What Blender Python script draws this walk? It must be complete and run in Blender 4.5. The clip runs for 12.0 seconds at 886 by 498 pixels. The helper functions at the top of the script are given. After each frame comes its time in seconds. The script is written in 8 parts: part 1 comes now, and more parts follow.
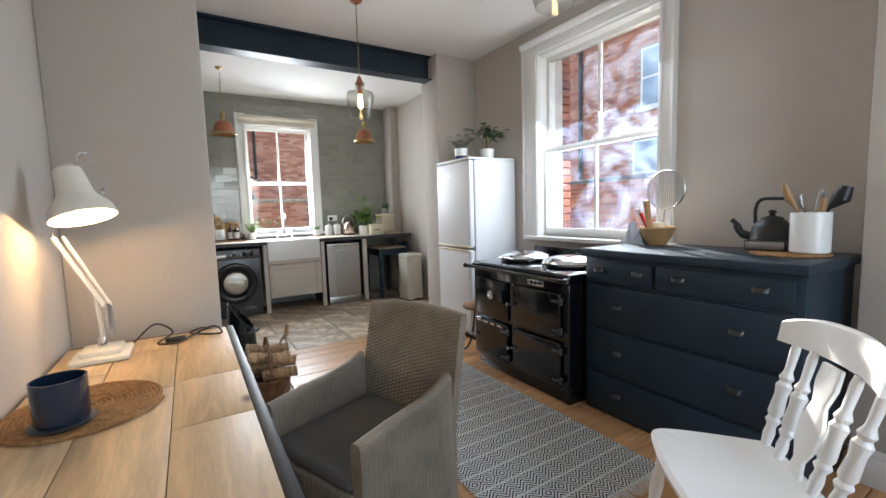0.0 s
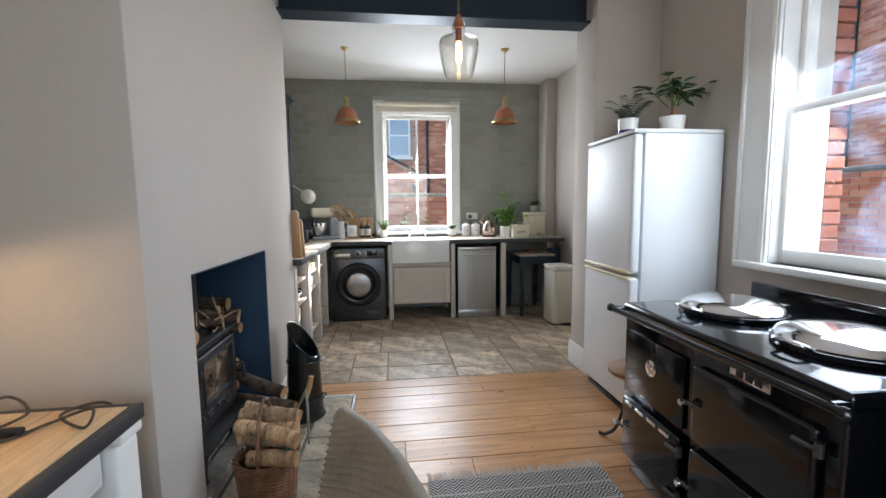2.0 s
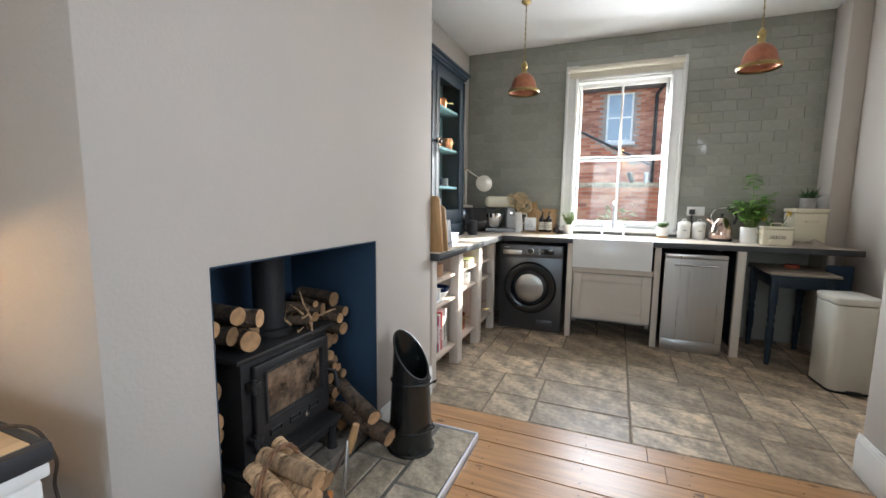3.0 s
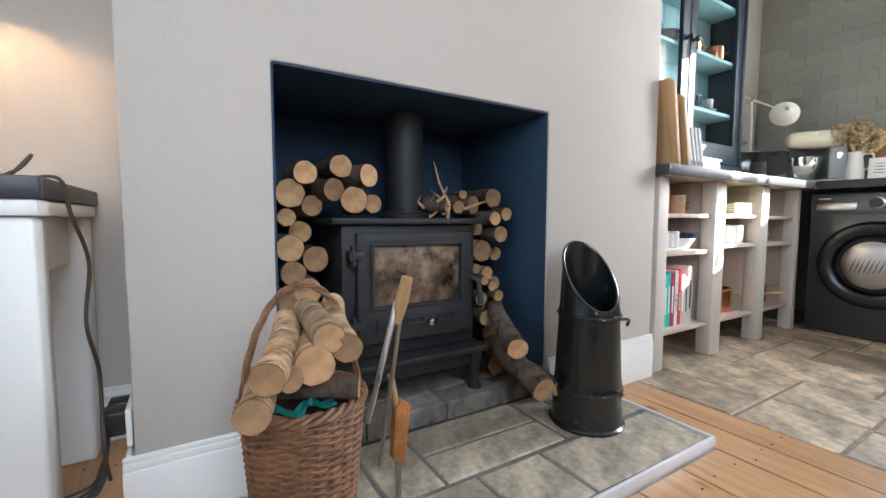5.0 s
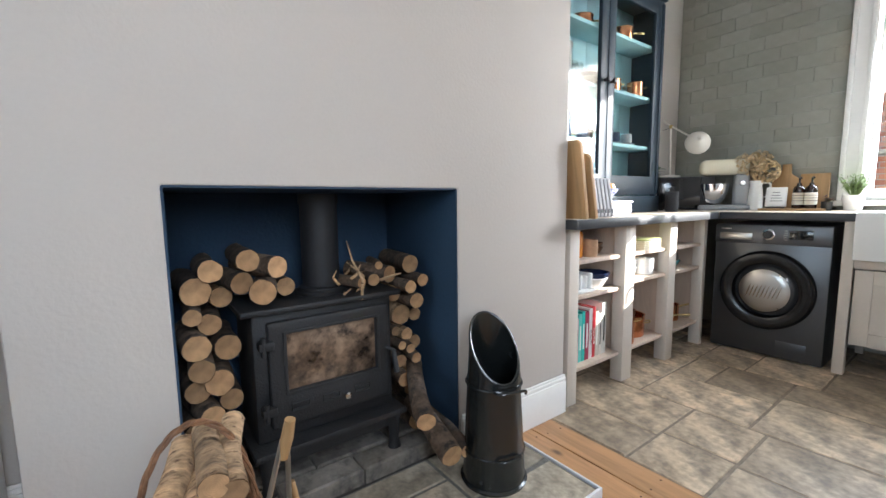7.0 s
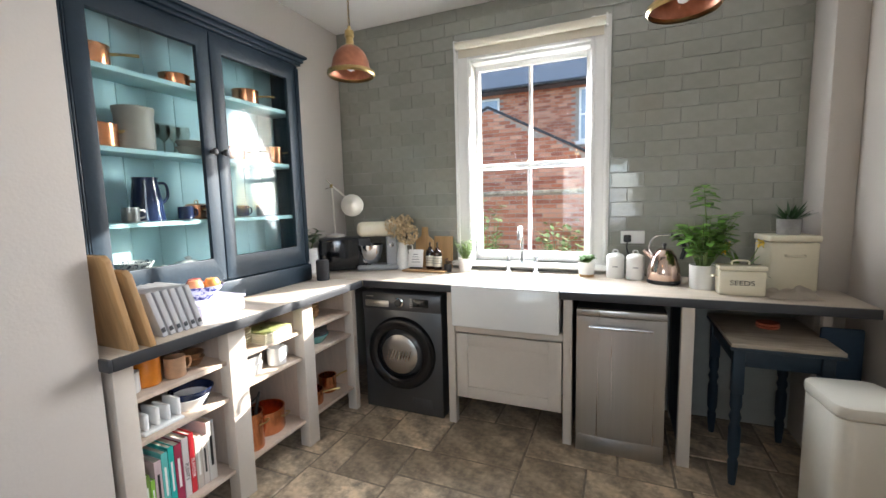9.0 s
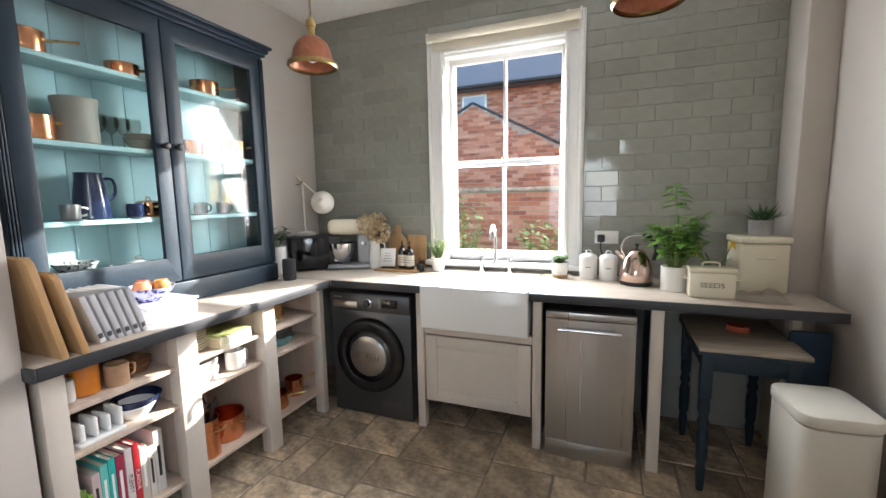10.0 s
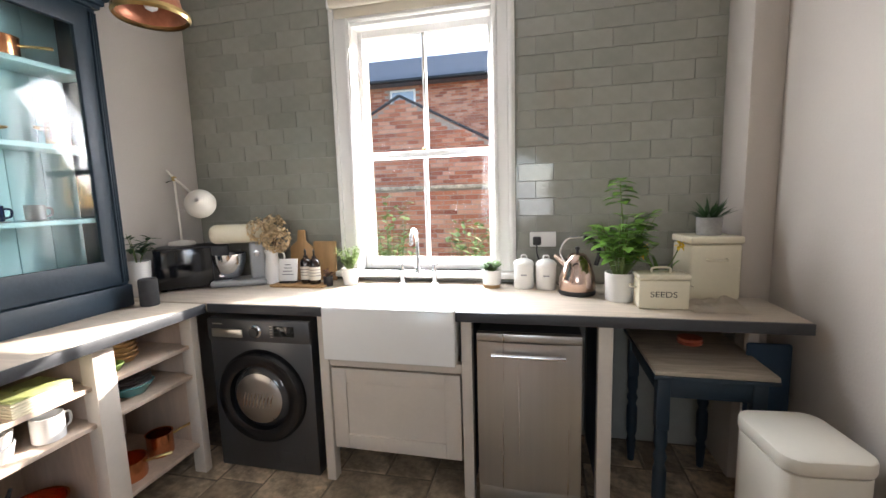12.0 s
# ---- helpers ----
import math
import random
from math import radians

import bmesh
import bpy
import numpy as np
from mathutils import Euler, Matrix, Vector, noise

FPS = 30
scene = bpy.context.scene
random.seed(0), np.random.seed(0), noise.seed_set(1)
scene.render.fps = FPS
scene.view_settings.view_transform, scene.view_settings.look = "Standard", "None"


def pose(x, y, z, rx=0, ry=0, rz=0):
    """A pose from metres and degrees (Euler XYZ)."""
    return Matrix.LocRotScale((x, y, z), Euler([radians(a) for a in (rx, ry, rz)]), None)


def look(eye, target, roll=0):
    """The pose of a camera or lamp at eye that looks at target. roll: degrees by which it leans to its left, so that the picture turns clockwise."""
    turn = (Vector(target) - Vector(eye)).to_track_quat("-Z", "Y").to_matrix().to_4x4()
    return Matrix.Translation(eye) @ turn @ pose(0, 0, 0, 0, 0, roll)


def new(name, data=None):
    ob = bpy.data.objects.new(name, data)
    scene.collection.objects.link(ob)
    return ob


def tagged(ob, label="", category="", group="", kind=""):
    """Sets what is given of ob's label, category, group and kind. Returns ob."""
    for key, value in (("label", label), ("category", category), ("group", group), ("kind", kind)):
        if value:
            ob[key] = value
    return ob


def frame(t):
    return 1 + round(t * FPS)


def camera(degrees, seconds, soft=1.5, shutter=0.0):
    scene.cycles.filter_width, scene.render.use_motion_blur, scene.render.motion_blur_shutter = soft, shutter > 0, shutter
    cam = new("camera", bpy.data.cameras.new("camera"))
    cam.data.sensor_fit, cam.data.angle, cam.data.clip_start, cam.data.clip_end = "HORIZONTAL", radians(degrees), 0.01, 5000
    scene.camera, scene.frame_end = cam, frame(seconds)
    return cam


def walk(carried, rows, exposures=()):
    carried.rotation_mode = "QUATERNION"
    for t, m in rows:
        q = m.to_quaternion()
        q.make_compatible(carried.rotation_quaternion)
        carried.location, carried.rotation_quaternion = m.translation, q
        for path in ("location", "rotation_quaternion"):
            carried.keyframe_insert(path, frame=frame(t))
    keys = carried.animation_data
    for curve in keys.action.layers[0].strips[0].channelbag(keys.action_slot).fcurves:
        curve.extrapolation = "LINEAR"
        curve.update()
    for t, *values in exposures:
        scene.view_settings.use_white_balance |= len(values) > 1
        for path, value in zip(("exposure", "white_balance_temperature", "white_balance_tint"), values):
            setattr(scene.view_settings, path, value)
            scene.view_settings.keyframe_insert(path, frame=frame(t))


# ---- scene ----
cam = camera(93.7, 12.0)
PATH = [
    (0, (-0.133, 0.017, 1.273), (0.904, 1.717, 1.084), -1.7),
    (0.5, (0.016, 0.111, 1.295), (0.953, 1.867, 1.104), -1.4),
    (1, (0.242, 0.272, 1.29), (1.022, 2.103, 1.097), -1.2),
    (1.5, (0.502, 0.533, 1.275), (1.031, 2.451, 1.074), -0.9),
    (2, (0.722, 0.911, 1.314), (0.957, 2.887, 1.113), -0.6),
    (2.5, (0.938, 1.316, 1.305), (0.8, 3.303, 1.116), 0.1),
    (3, (1.057, 1.7, 1.276), (0.295, 3.534, 1.041), 0.6),
    (3.5, (1.033, 2.057, 1.169), (-0.228, 3.587, 0.911), 1.1),
    (5.3, (1.059, 2.37, 0.663), (-0.654, 3.393, 0.534), -0.0),
    (5.5, (1.065, 2.369, 0.661), (-0.648, 3.392, 0.536), -0.1),
    (6, (1.063, 2.369, 0.666), (-0.635, 3.417, 0.52), -0.3),
    (6.5, (1.076, 2.402, 0.742), (-0.604, 3.469, 0.545), -0.4),
    (7, (1.185, 2.49, 1.022), (-0.412, 3.673, 0.798), -0.7),
    (7.5, (1.322, 2.629, 1.249), (-0.014, 4.106, 1.07), -1.0),
    (7.7, (1.352, 2.721, 1.291), (0.152, 4.313, 1.129), -1.0),
    (9.5, (1.752, 3.375, 1.472), (1.001, 5.213, 1.239), -1.3),
    (10, (1.766, 3.396, 1.467), (1.031, 5.24, 1.226), -1.1),
    (10.5, (1.763, 3.396, 1.466), (1.042, 5.246, 1.221), -1.1),
    (11, (1.752, 3.412, 1.48), (1.073, 5.276, 1.222), -1.2),
    (11.5, (1.743, 3.54, 1.463), (1.136, 5.429, 1.206), -1.6),
    (12, (1.732, 3.882, 1.457), (1.286, 5.815, 1.205), -1.7),
]
walk(cam, [(t, look(eye, target, roll)) for t, eye, target, roll in PATH], [(0, 1.93, 6200, 10), (1.5, 1.9, 6050, 10), (2.0, 1.78, 6050, 10), (2.5, 1.68, 6300, 11), (3.0, 1.97, 6200, 10), (3.5, 2.02, 6200, 10), (5.5, 2.52, 5950, 10), (6.5, 2.48, 5950, 10), (7.5, 2.12, 6100, 10), (9.5, 2.1, 6300, 12), (12.0, 2.12, 6500, 15)])

# ---- light ----
SUN_FROM = Vector((0.72, 1.0, 0.50)).normalized()
world = bpy.data.worlds.new("world")
scene.world = world
world.use_nodes = True
wn = world.node_tree.nodes
sky = wn.new("ShaderNodeTexSky")
sky.sky_type = "NISHITA"
sky.sun_disc = False
sky.sun_elevation = math.asin(SUN_FROM.z)
sky.sun_rotation = math.atan2(SUN_FROM.x, SUN_FROM.y)
world.node_tree.links.new(sky.outputs[0], wn["Background"].inputs[0])
wn["Background"].inputs[1].default_value = 0.15

sun = new("sun", bpy.data.lights.new("sun", "SUN"))
sun.data.energy, sun.data.angle, sun.data.color = 5.0, radians(0.6), (1.0, 0.94, 0.84)
sun.matrix_world = look(SUN_FROM * 30, (0, 0, 0))


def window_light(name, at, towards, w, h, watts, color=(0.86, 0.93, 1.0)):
    """Area lamp set in a window opening, in place of sky light."""
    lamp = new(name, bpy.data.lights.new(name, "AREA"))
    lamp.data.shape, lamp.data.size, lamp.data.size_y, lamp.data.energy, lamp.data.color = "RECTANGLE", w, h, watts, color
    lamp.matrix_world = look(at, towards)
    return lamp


def warm_bulb(name, at, watts, radius=0.02, color=(1.0, 0.72, 0.42)):
    lamp = new(name, bpy.data.lights.new(name, "POINT"))
    lamp.data.energy, lamp.data.shadow_soft_size, lamp.data.color = watts, radius, color
    lamp.location = at
    return lamp


window_light("daylight_kitchen", (1.05, 6.58, 1.78), (1.75, 4.4, 0.6), 0.8, 1.3, 24.0, (0.90, 0.95, 1.0))
window_light("daylight_dining", (2.97, 2.31, 1.88), (1.25, 2.1, 0.0), 1.1, 1.5, 13.0, (0.82, 0.91, 1.0))
# Added fill for the dining end, from an unseen opening behind the camera.
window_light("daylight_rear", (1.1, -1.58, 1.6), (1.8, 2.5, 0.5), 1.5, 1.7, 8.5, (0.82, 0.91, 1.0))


# ---- materials ----
def material(name, color, rough=0.6, metal=0.0, vary=0.06, scale=6.0, fine=60.0, bump=0.05, coat=0.0, stretch=(1, 1, 1), random_tint=0.0, dark=None, dark_at=(0.55, 0.75), spec=0.5, bump_scale=None):
    """Painted, stained or metal surface: two scales of tone, fine relief, optional darker blotches and per-piece tint."""
    m = bpy.data.materials.new(name)
    m.use_nodes = True
    nt, b = m.node_tree, m.node_tree.nodes["Principled BSDF"]
    N, L = nt.nodes.new, nt.links.new
    tc, mp = N("ShaderNodeTexCoord"), N("ShaderNodeMapping")
    mp.inputs["Scale"].default_value = stretch
    L(tc.outputs["Object"], mp.inputs[0])
    n1, n2 = N("ShaderNodeTexNoise"), N("ShaderNodeTexNoise")
    n1.inputs["Scale"].default_value, n2.inputs["Scale"].default_value = scale, fine
    n1.inputs["Detail"].default_value, n2.inputs["Detail"].default_value = 5, 3
    L(mp.outputs[0], n1.inputs[0]), L(mp.outputs[0], n2.inputs[0])
    add = N("ShaderNodeMath")
    add.operation = "MULTIPLY_ADD"
    L(n2.outputs[0], add.inputs[0])
    add.inputs[1].default_value = 0.45
    L(n1.outputs[0], add.inputs[2])
    ramp = N("ShaderNodeMapRange")
    ramp.inputs["From Min"].default_value, ramp.inputs["From Max"].default_value = 0.4, 1.05
    ramp.inputs["To Min"].default_value, ramp.inputs["To Max"].default_value = 1 - vary * 1.6, 1 + vary * 1.6
    L(add.outputs[0], ramp.inputs["Value"])
    last = ramp.outputs[0]
    if random_tint:
        oi, ma = N("ShaderNodeObjectInfo"), N("ShaderNodeMath")
        mr = N("ShaderNodeMapRange")
        mr.inputs["To Min"].default_value, mr.inputs["To Max"].default_value = 1 - random_tint, 1 + random_tint
        L(oi.outputs["Random"], mr.inputs["Value"])
        ma.operation = "MULTIPLY"
        L(last, ma.inputs[0]), L(mr.outputs[0], ma.inputs[1])
        last = ma.outputs[0]
    mix = N("ShaderNodeVectorMath")
    mix.operation = "SCALE"
    mix.inputs[0].default_value = color
    L(last, mix.inputs["Scale"])
    out = mix.outputs[0]
    if dark:
        n3, r3, mx = N("ShaderNodeTexNoise"), N("ShaderNodeMapRange"), N("ShaderNodeMix")
        n3.inputs["Scale"].default_value, n3.inputs["Detail"].default_value, n3.inputs["Roughness"].default_value = scale * 1.7, 6, 0.65
        L(mp.outputs[0], n3.inputs[0])
        r3.inputs["From Min"].default_value, r3.inputs["From Max"].default_value = dark_at
        L(n3.outputs[0], r3.inputs["Value"])
        mx.data_type = "RGBA"
        L(r3.outputs[0], mx.inputs["Factor"]), L(out, mx.inputs["A"])
        mx.inputs["B"].default_value = (*dark, 1)
        out = mx.outputs["Result"]
    L(out, b.inputs["Base Color"])
    rr = N("ShaderNodeMapRange")
    rr.inputs["To Min"].default_value, rr.inputs["To Max"].default_value = max(0.02, rough - 0.08), min(1, rough + 0.08)
    L(n1.outputs[0], rr.inputs["Value"])
    L(rr.outputs[0], b.inputs["Roughness"])
    b.inputs["Metallic"].default_value = metal
    b.inputs["Coat Weight"].default_value = coat
    b.inputs["Specular IOR Level"].default_value = spec
    if bump:
        bp = N("ShaderNodeBump")
        bp.inputs["Strength"].default_value, bp.inputs["Distance"].default_value = min(1, bump * 4), 0.004
        L(n2.outputs[0] if not bump_scale else add.outputs[0], bp.inputs["Height"])
        L(bp.outputs[0], b.inputs["Normal"])
    return m


def wood(name, color, grain=(1, 9, 9), rough=0.5, vary=0.25, random_tint=0.12, dark=(0.12, 0.06, 0.03), scale=3.0, coat=0.0, knots=True):
    """Wood with grain along the axis whose stretch is smallest, knots and per-piece tone."""
    m = bpy.data.materials.new(name)
    m.use_nodes = True
    nt, b = m.node_tree, m.node_tree.nodes["Principled BSDF"]
    N, L = nt.nodes.new, nt.links.new
    tc, mp, oi = N("ShaderNodeTexCoord"), N("ShaderNodeMapping"), N("ShaderNodeObjectInfo")
    mp.inputs["Scale"].default_value = grain
    va = N("ShaderNodeVectorMath")
    va.operation = "MULTIPLY_ADD"
    L(oi.outputs["Random"], va.inputs[0])
    va.inputs[1].default_value = (37.0, 19.0, 11.0)
    L(tc.outputs["Object"], va.inputs[2])
    L(va.outputs[0], mp.inputs[0])
    n1, n2, n3 = N("ShaderNodeTexNoise"), N("ShaderNodeTexNoise"), N("ShaderNodeTexNoise")
    for n, s, d in ((n1, scale, 6), (n2, scale * 9, 3), (n3, scale * 0.8, 2)):
        n.inputs["Scale"].default_value, n.inputs["Detail"].default_value = s, d
        L(mp.outputs[0] if n is not n3 else va.outputs[0], n.inputs[0])
    n1.inputs["Distortion"].default_value = 1.2
    cr = N("ShaderNodeValToRGB")
    cr.color_ramp.elements[0].position, cr.color_ramp.elements[1].position = 0.3, 0.72
    lo, hi = [c * (1 - vary) for c in color], [min(1, c * (1 + vary * 0.6)) for c in color]
    cr.color_ramp.elements[0].color, cr.color_ramp.elements[1].color = (*lo, 1), (*hi, 1)
    av = N("ShaderNodeMath")
    av.operation = "MULTIPLY_ADD"
    L(n2.outputs[0], av.inputs[0])
    av.inputs[1].default_value = 0.3
    sb = N("ShaderNodeMath")
    sb.operation = "SUBTRACT"
    L(n1.outputs[0], sb.inputs[0])
    sb.inputs[1].default_value = 0.13
    L(sb.outputs[0], av.inputs[2])
    L(av.outputs[0], cr.inputs[0])
    tint = N("ShaderNodeMapRange")
    tint.inputs["To Min"].default_value, tint.inputs["To Max"].default_value = 1 - random_tint, 1 + random_tint
    L(oi.outputs["Random"], tint.inputs["Value"])
    sc = N("ShaderNodeVectorMath")
    sc.operation = "SCALE"
    L(cr.outputs[0], sc.inputs[0]), L(tint.outputs[0], sc.inputs["Scale"])
    out = sc.outputs[0]
    if knots:
        vo, r3, mx = N("ShaderNodeTexVoronoi"), N("ShaderNodeMapRange"), N("ShaderNodeMix")
        vo.inputs["Scale"].default_value = scale * 0.9
        mk = N("ShaderNodeMapping")
        mk.inputs["Scale"].default_value = [1 + (g - 1) * 0.12 for g in grain]
        L(va.outputs[0], mk.inputs[0]), L(mk.outputs[0], vo.inputs[0])
        r3.inputs["From Min"].default_value, r3.inputs["From Max"].default_value = 0.10, 0.03
        L(vo.outputs["Distance"], r3.inputs["Value"])
        mx.data_type = "RGBA"
        L(r3.outputs[0], mx.inputs["Factor"]), L(out, mx.inputs["A"])
        mx.inputs["B"].default_value = (*dark, 1)
        out = mx.outputs["Result"]
    L(out, b.inputs["Base Color"])
    rr = N("ShaderNodeMapRange")
    rr.inputs["To Min"].default_value, rr.inputs["To Max"].default_value = rough - 0.1, rough + 0.12
    L(n3.outputs[0], rr.inputs["Value"]), L(rr.outputs[0], b.inputs["Roughness"])
    b.inputs["Coat Weight"].default_value = coat
    bp = N("ShaderNodeBump")
    bp.inputs["Strength"].default_value, bp.inputs["Distance"].default_value = 0.25, 0.002
    L(av.outputs[0], bp.inputs["Height"]), L(bp.outputs[0], b.inputs["Normal"])
    return m


def glass(name, color=(1, 1, 1), rough=0.0, smear=0.0, edge=0.45, power=5.0, base=0.032):
    """Thin clear pane; smear adds a hazy film wiped in swirls."""
    m = bpy.data.materials.new(name)
    m.use_nodes = True
    nt = m.node_tree
    N, L = nt.nodes.new, nt.links.new
    nt.nodes.remove(nt.nodes["Principled BSDF"])
    tr, gl, mix, lw = N("ShaderNodeBsdfTransparent"), N("ShaderNodeBsdfGlossy"), N("ShaderNodeMixShader"), N("ShaderNodeLayerWeight")
    pw, fr = N("ShaderNodeMath"), N("ShaderNodeMath")
    pw.operation, fr.operation = "POWER", "MULTIPLY_ADD"
    pw.inputs[1].default_value, fr.inputs[1].default_value, fr.inputs[2].default_value = power, edge, base
    L(lw.outputs["Facing"], pw.inputs[0]), L(pw.outputs[0], fr.inputs[0])
    tr.inputs[0].default_value = (*color, 1)
    gl.inputs["Roughness"].default_value = rough
    L(fr.outputs[0], mix.inputs[0]), L(tr.outputs[0], mix.inputs[1]), L(gl.outputs[0], mix.inputs[2])
    out = mix.outputs[0]
    if smear:
        df, m2 = N("ShaderNodeBsdfTranslucent"), N("ShaderNodeMixShader")
        df.inputs[0].default_value = (0.55, 0.72, 1.0, 1)
        tc, nz, mr = N("ShaderNodeTexCoord"), N("ShaderNodeTexNoise"), N("ShaderNodeMapRange")
        nz.inputs["Scale"].default_value, nz.inputs["Detail"].default_value, nz.inputs["Distortion"].default_value = 4.0, 5, 1.2
        L(tc.outputs["Object"], nz.inputs[0])
        mr.inputs["From Min"].default_value, mr.inputs["From Max"].default_value = 0.38, 0.75
        mr.inputs["To Min"].default_value, mr.inputs["To Max"].default_value = 0.0, smear
        L(nz.outputs[0], mr.inputs["Value"]), L(mr.outputs[0], m2.inputs[0])
        L(out, m2.inputs[1]), L(df.outputs[0], m2.inputs[2])
        out = m2.outputs[0]
    L(out, nt.nodes["Material Output"].inputs[0])
    return m


def glow(name, color, strength):
    m = bpy.data.materials.new(name)
    m.use_nodes = True
    b = m.node_tree.nodes["Principled BSDF"]
    b.inputs["Base Color"].default_value = (*color, 1)
    b.inputs["Emission Color"].default_value = (*color, 1)
    b.inputs["Emission Strength"].default_value = strength
    return m


PAINT = material("wall_paint", (0.50, 0.458, 0.412), 0.85, vary=0.025, scale=1.5, fine=90, bump=0.05)
CEIL = material("ceiling_paint", (0.78, 0.765, 0.74), 0.9, vary=0.02, scale=1.2, fine=70, bump=0.04)
WHITE = material("white_gloss_paint", (0.80, 0.79, 0.76), 0.35, vary=0.02, scale=5, fine=40, bump=0.03)
NAVY_WALL = material("navy_wall_paint", (0.018, 0.045, 0.085), 0.75, vary=0.12, scale=3, fine=80, bump=0.06)
NAVY = material("navy_furniture_paint", (0.016, 0.029, 0.043), 0.42, vary=0.14, scale=4, fine=50, bump=0.05, spec=0.3)
BLACK_ENAMEL = material("black_enamel", (0.004, 0.0045, 0.006), 0.12, vary=0.1, scale=5, fine=30, bump=0.0, coat=0.2)
CHROME = material("chrome", (0.75, 0.76, 0.78), 0.12, metal=1, vary=0.04, scale=6, fine=60, bump=0.0)
STEEL = material("brushed_steel", (0.44, 0.425, 0.40), 0.3, metal=1, vary=0.03, scale=3, fine=50, bump=0.0, stretch=(14, 14, 0.15))
DARK_STEEL = material("graphite_steel", (0.10, 0.103, 0.11), 0.34, metal=0.8, vary=0.04, scale=3, fine=80, bump=0.02)
COPPER = material("copper", (0.72, 0.30, 0.15), 0.22, metal=1, vary=0.1, scale=5, fine=40, bump=0.02)
ROSE_STEEL = material("rose_steel", (0.62, 0.47, 0.40), 0.15, metal=1, vary=0.04, scale=4, fine=40, bump=0.0)
BRASS = material("aged_brass", (0.45, 0.33, 0.14), 0.3, metal=1, vary=0.15, scale=20, fine=60, bump=0.02)
CERAMIC = material("white_ceramic", (0.80, 0.80, 0.78), 0.2, vary=0.015, scale=4, fine=30, bump=0.0, coat=0.1)
FRIDGE = material("fridge_enamel", (0.70, 0.715, 0.73), 0.42, vary=0.012, scale=3, fine=120, bump=0.02)
CREAM = material("cream_enamel", (0.72, 0.66, 0.50), 0.25, vary=0.03, scale=5, fine=60, bump=0.01, coat=0.2)
OFFWHITE = material("offwhite_enamel", (0.66, 0.63, 0.55), 0.35, vary=0.025, scale=4, fine=50, bump=0.02)
CABINET = material("taupe_cabinet_paint", (0.58, 0.52, 0.45), 0.5, vary=0.035, scale=4, fine=50, bump=0.04)
BLACK = material("black_plastic", (0.012, 0.012, 0.013), 0.4, vary=0.1, scale=10, fine=80, bump=0.03)
IRON = material("cast_iron", (0.022, 0.022, 0.023), 0.55, metal=0.2, vary=0.2, scale=9, fine=140, bump=0.12)
SOOT = material("sooty_flue", (0.018, 0.019, 0.022), 0.6, vary=0.2, scale=5, fine=60, bump=0.05)
TILE = material("grey_green_glaze", (0.285, 0.285, 0.245), 0.09, vary=0.10, scale=5, fine=16, bump=0.16, random_tint=0.07, coat=0.5, bump_scale=True)
GROUT = material("grey_grout", (0.36, 0.36, 0.32), 0.9, vary=0.06, scale=8, fine=90, bump=0.08)
FLAG = material("flagstone", (0.43, 0.335, 0.23), 0.5, vary=0.55, scale=6, fine=32, bump=0.26, random_tint=0.3, dark=(0.17, 0.138, 0.105), dark_at=(0.47, 0.68), bump_scale=True)
HEARTH = material("hearth_stone", (0.37, 0.315, 0.235), 0.75, vary=0.4, scale=9, fine=46, bump=0.28, random_tint=0.32, dark=(0.15, 0.13, 0.105), dark_at=(0.48, 0.76), bump_scale=True)
SOOTSTONE = material("sooted_stone", (0.21, 0.185, 0.155), 0.85, vary=0.35, scale=7, fine=40, bump=0.28, random_tint=0.2, dark=(0.06, 0.054, 0.048), dark_at=(0.48, 0.68), bump_scale=True)
JOINT = material("dark_joint", (0.05, 0.045, 0.04), 0.95, vary=0.2, scale=20, fine=80, bump=0.1)
PINE = wood("pine_boards", (0.50, 0.265, 0.115), (0.7, 9, 9), 0.36, 0.28, 0.16, scale=3.2)
OAKTOP = wood("pale_oak_top", (0.58, 0.41, 0.235), (9, 0.8, 9), 0.5, 0.26, 0.10, scale=3)
WORKTOP = wood("limed_worktop", (0.56, 0.48, 0.39), (0.9, 7, 7), 0.35, 0.2, 0.03, scale=3, knots=False)
CARCASS = wood("limed_carcass", (0.56, 0.45, 0.36), (7, 7, 0.9), 0.6, 0.12, 0.04, scale=3, knots=False)
BOARDWOOD = wood("chopping_board_wood", (0.42, 0.25, 0.11), (8, 8, 0.8), 0.5, 0.2, 0.1, scale=3, knots=False)
DARKWOOD = wood("brown_wood", (0.22, 0.11, 0.05), (6, 6, 0.8), 0.45, 0.25, 0.1, scale=4, knots=False)
BARK = material("bark", (0.12, 0.082, 0.055), 0.95, vary=0.45, scale=14, fine=60, bump=0.35, random_tint=0.4, dark=(0.035, 0.027, 0.022), dark_at=(0.5, 0.62))
BIRCH = material("pale_bark", (0.40, 0.265, 0.15), 0.85, vary=0.5, scale=16, fine=60, bump=0.3, random_tint=0.25, dark=(0.10, 0.055, 0.03), dark_at=(0.54, 0.66), stretch=(1, 1, 2.5))


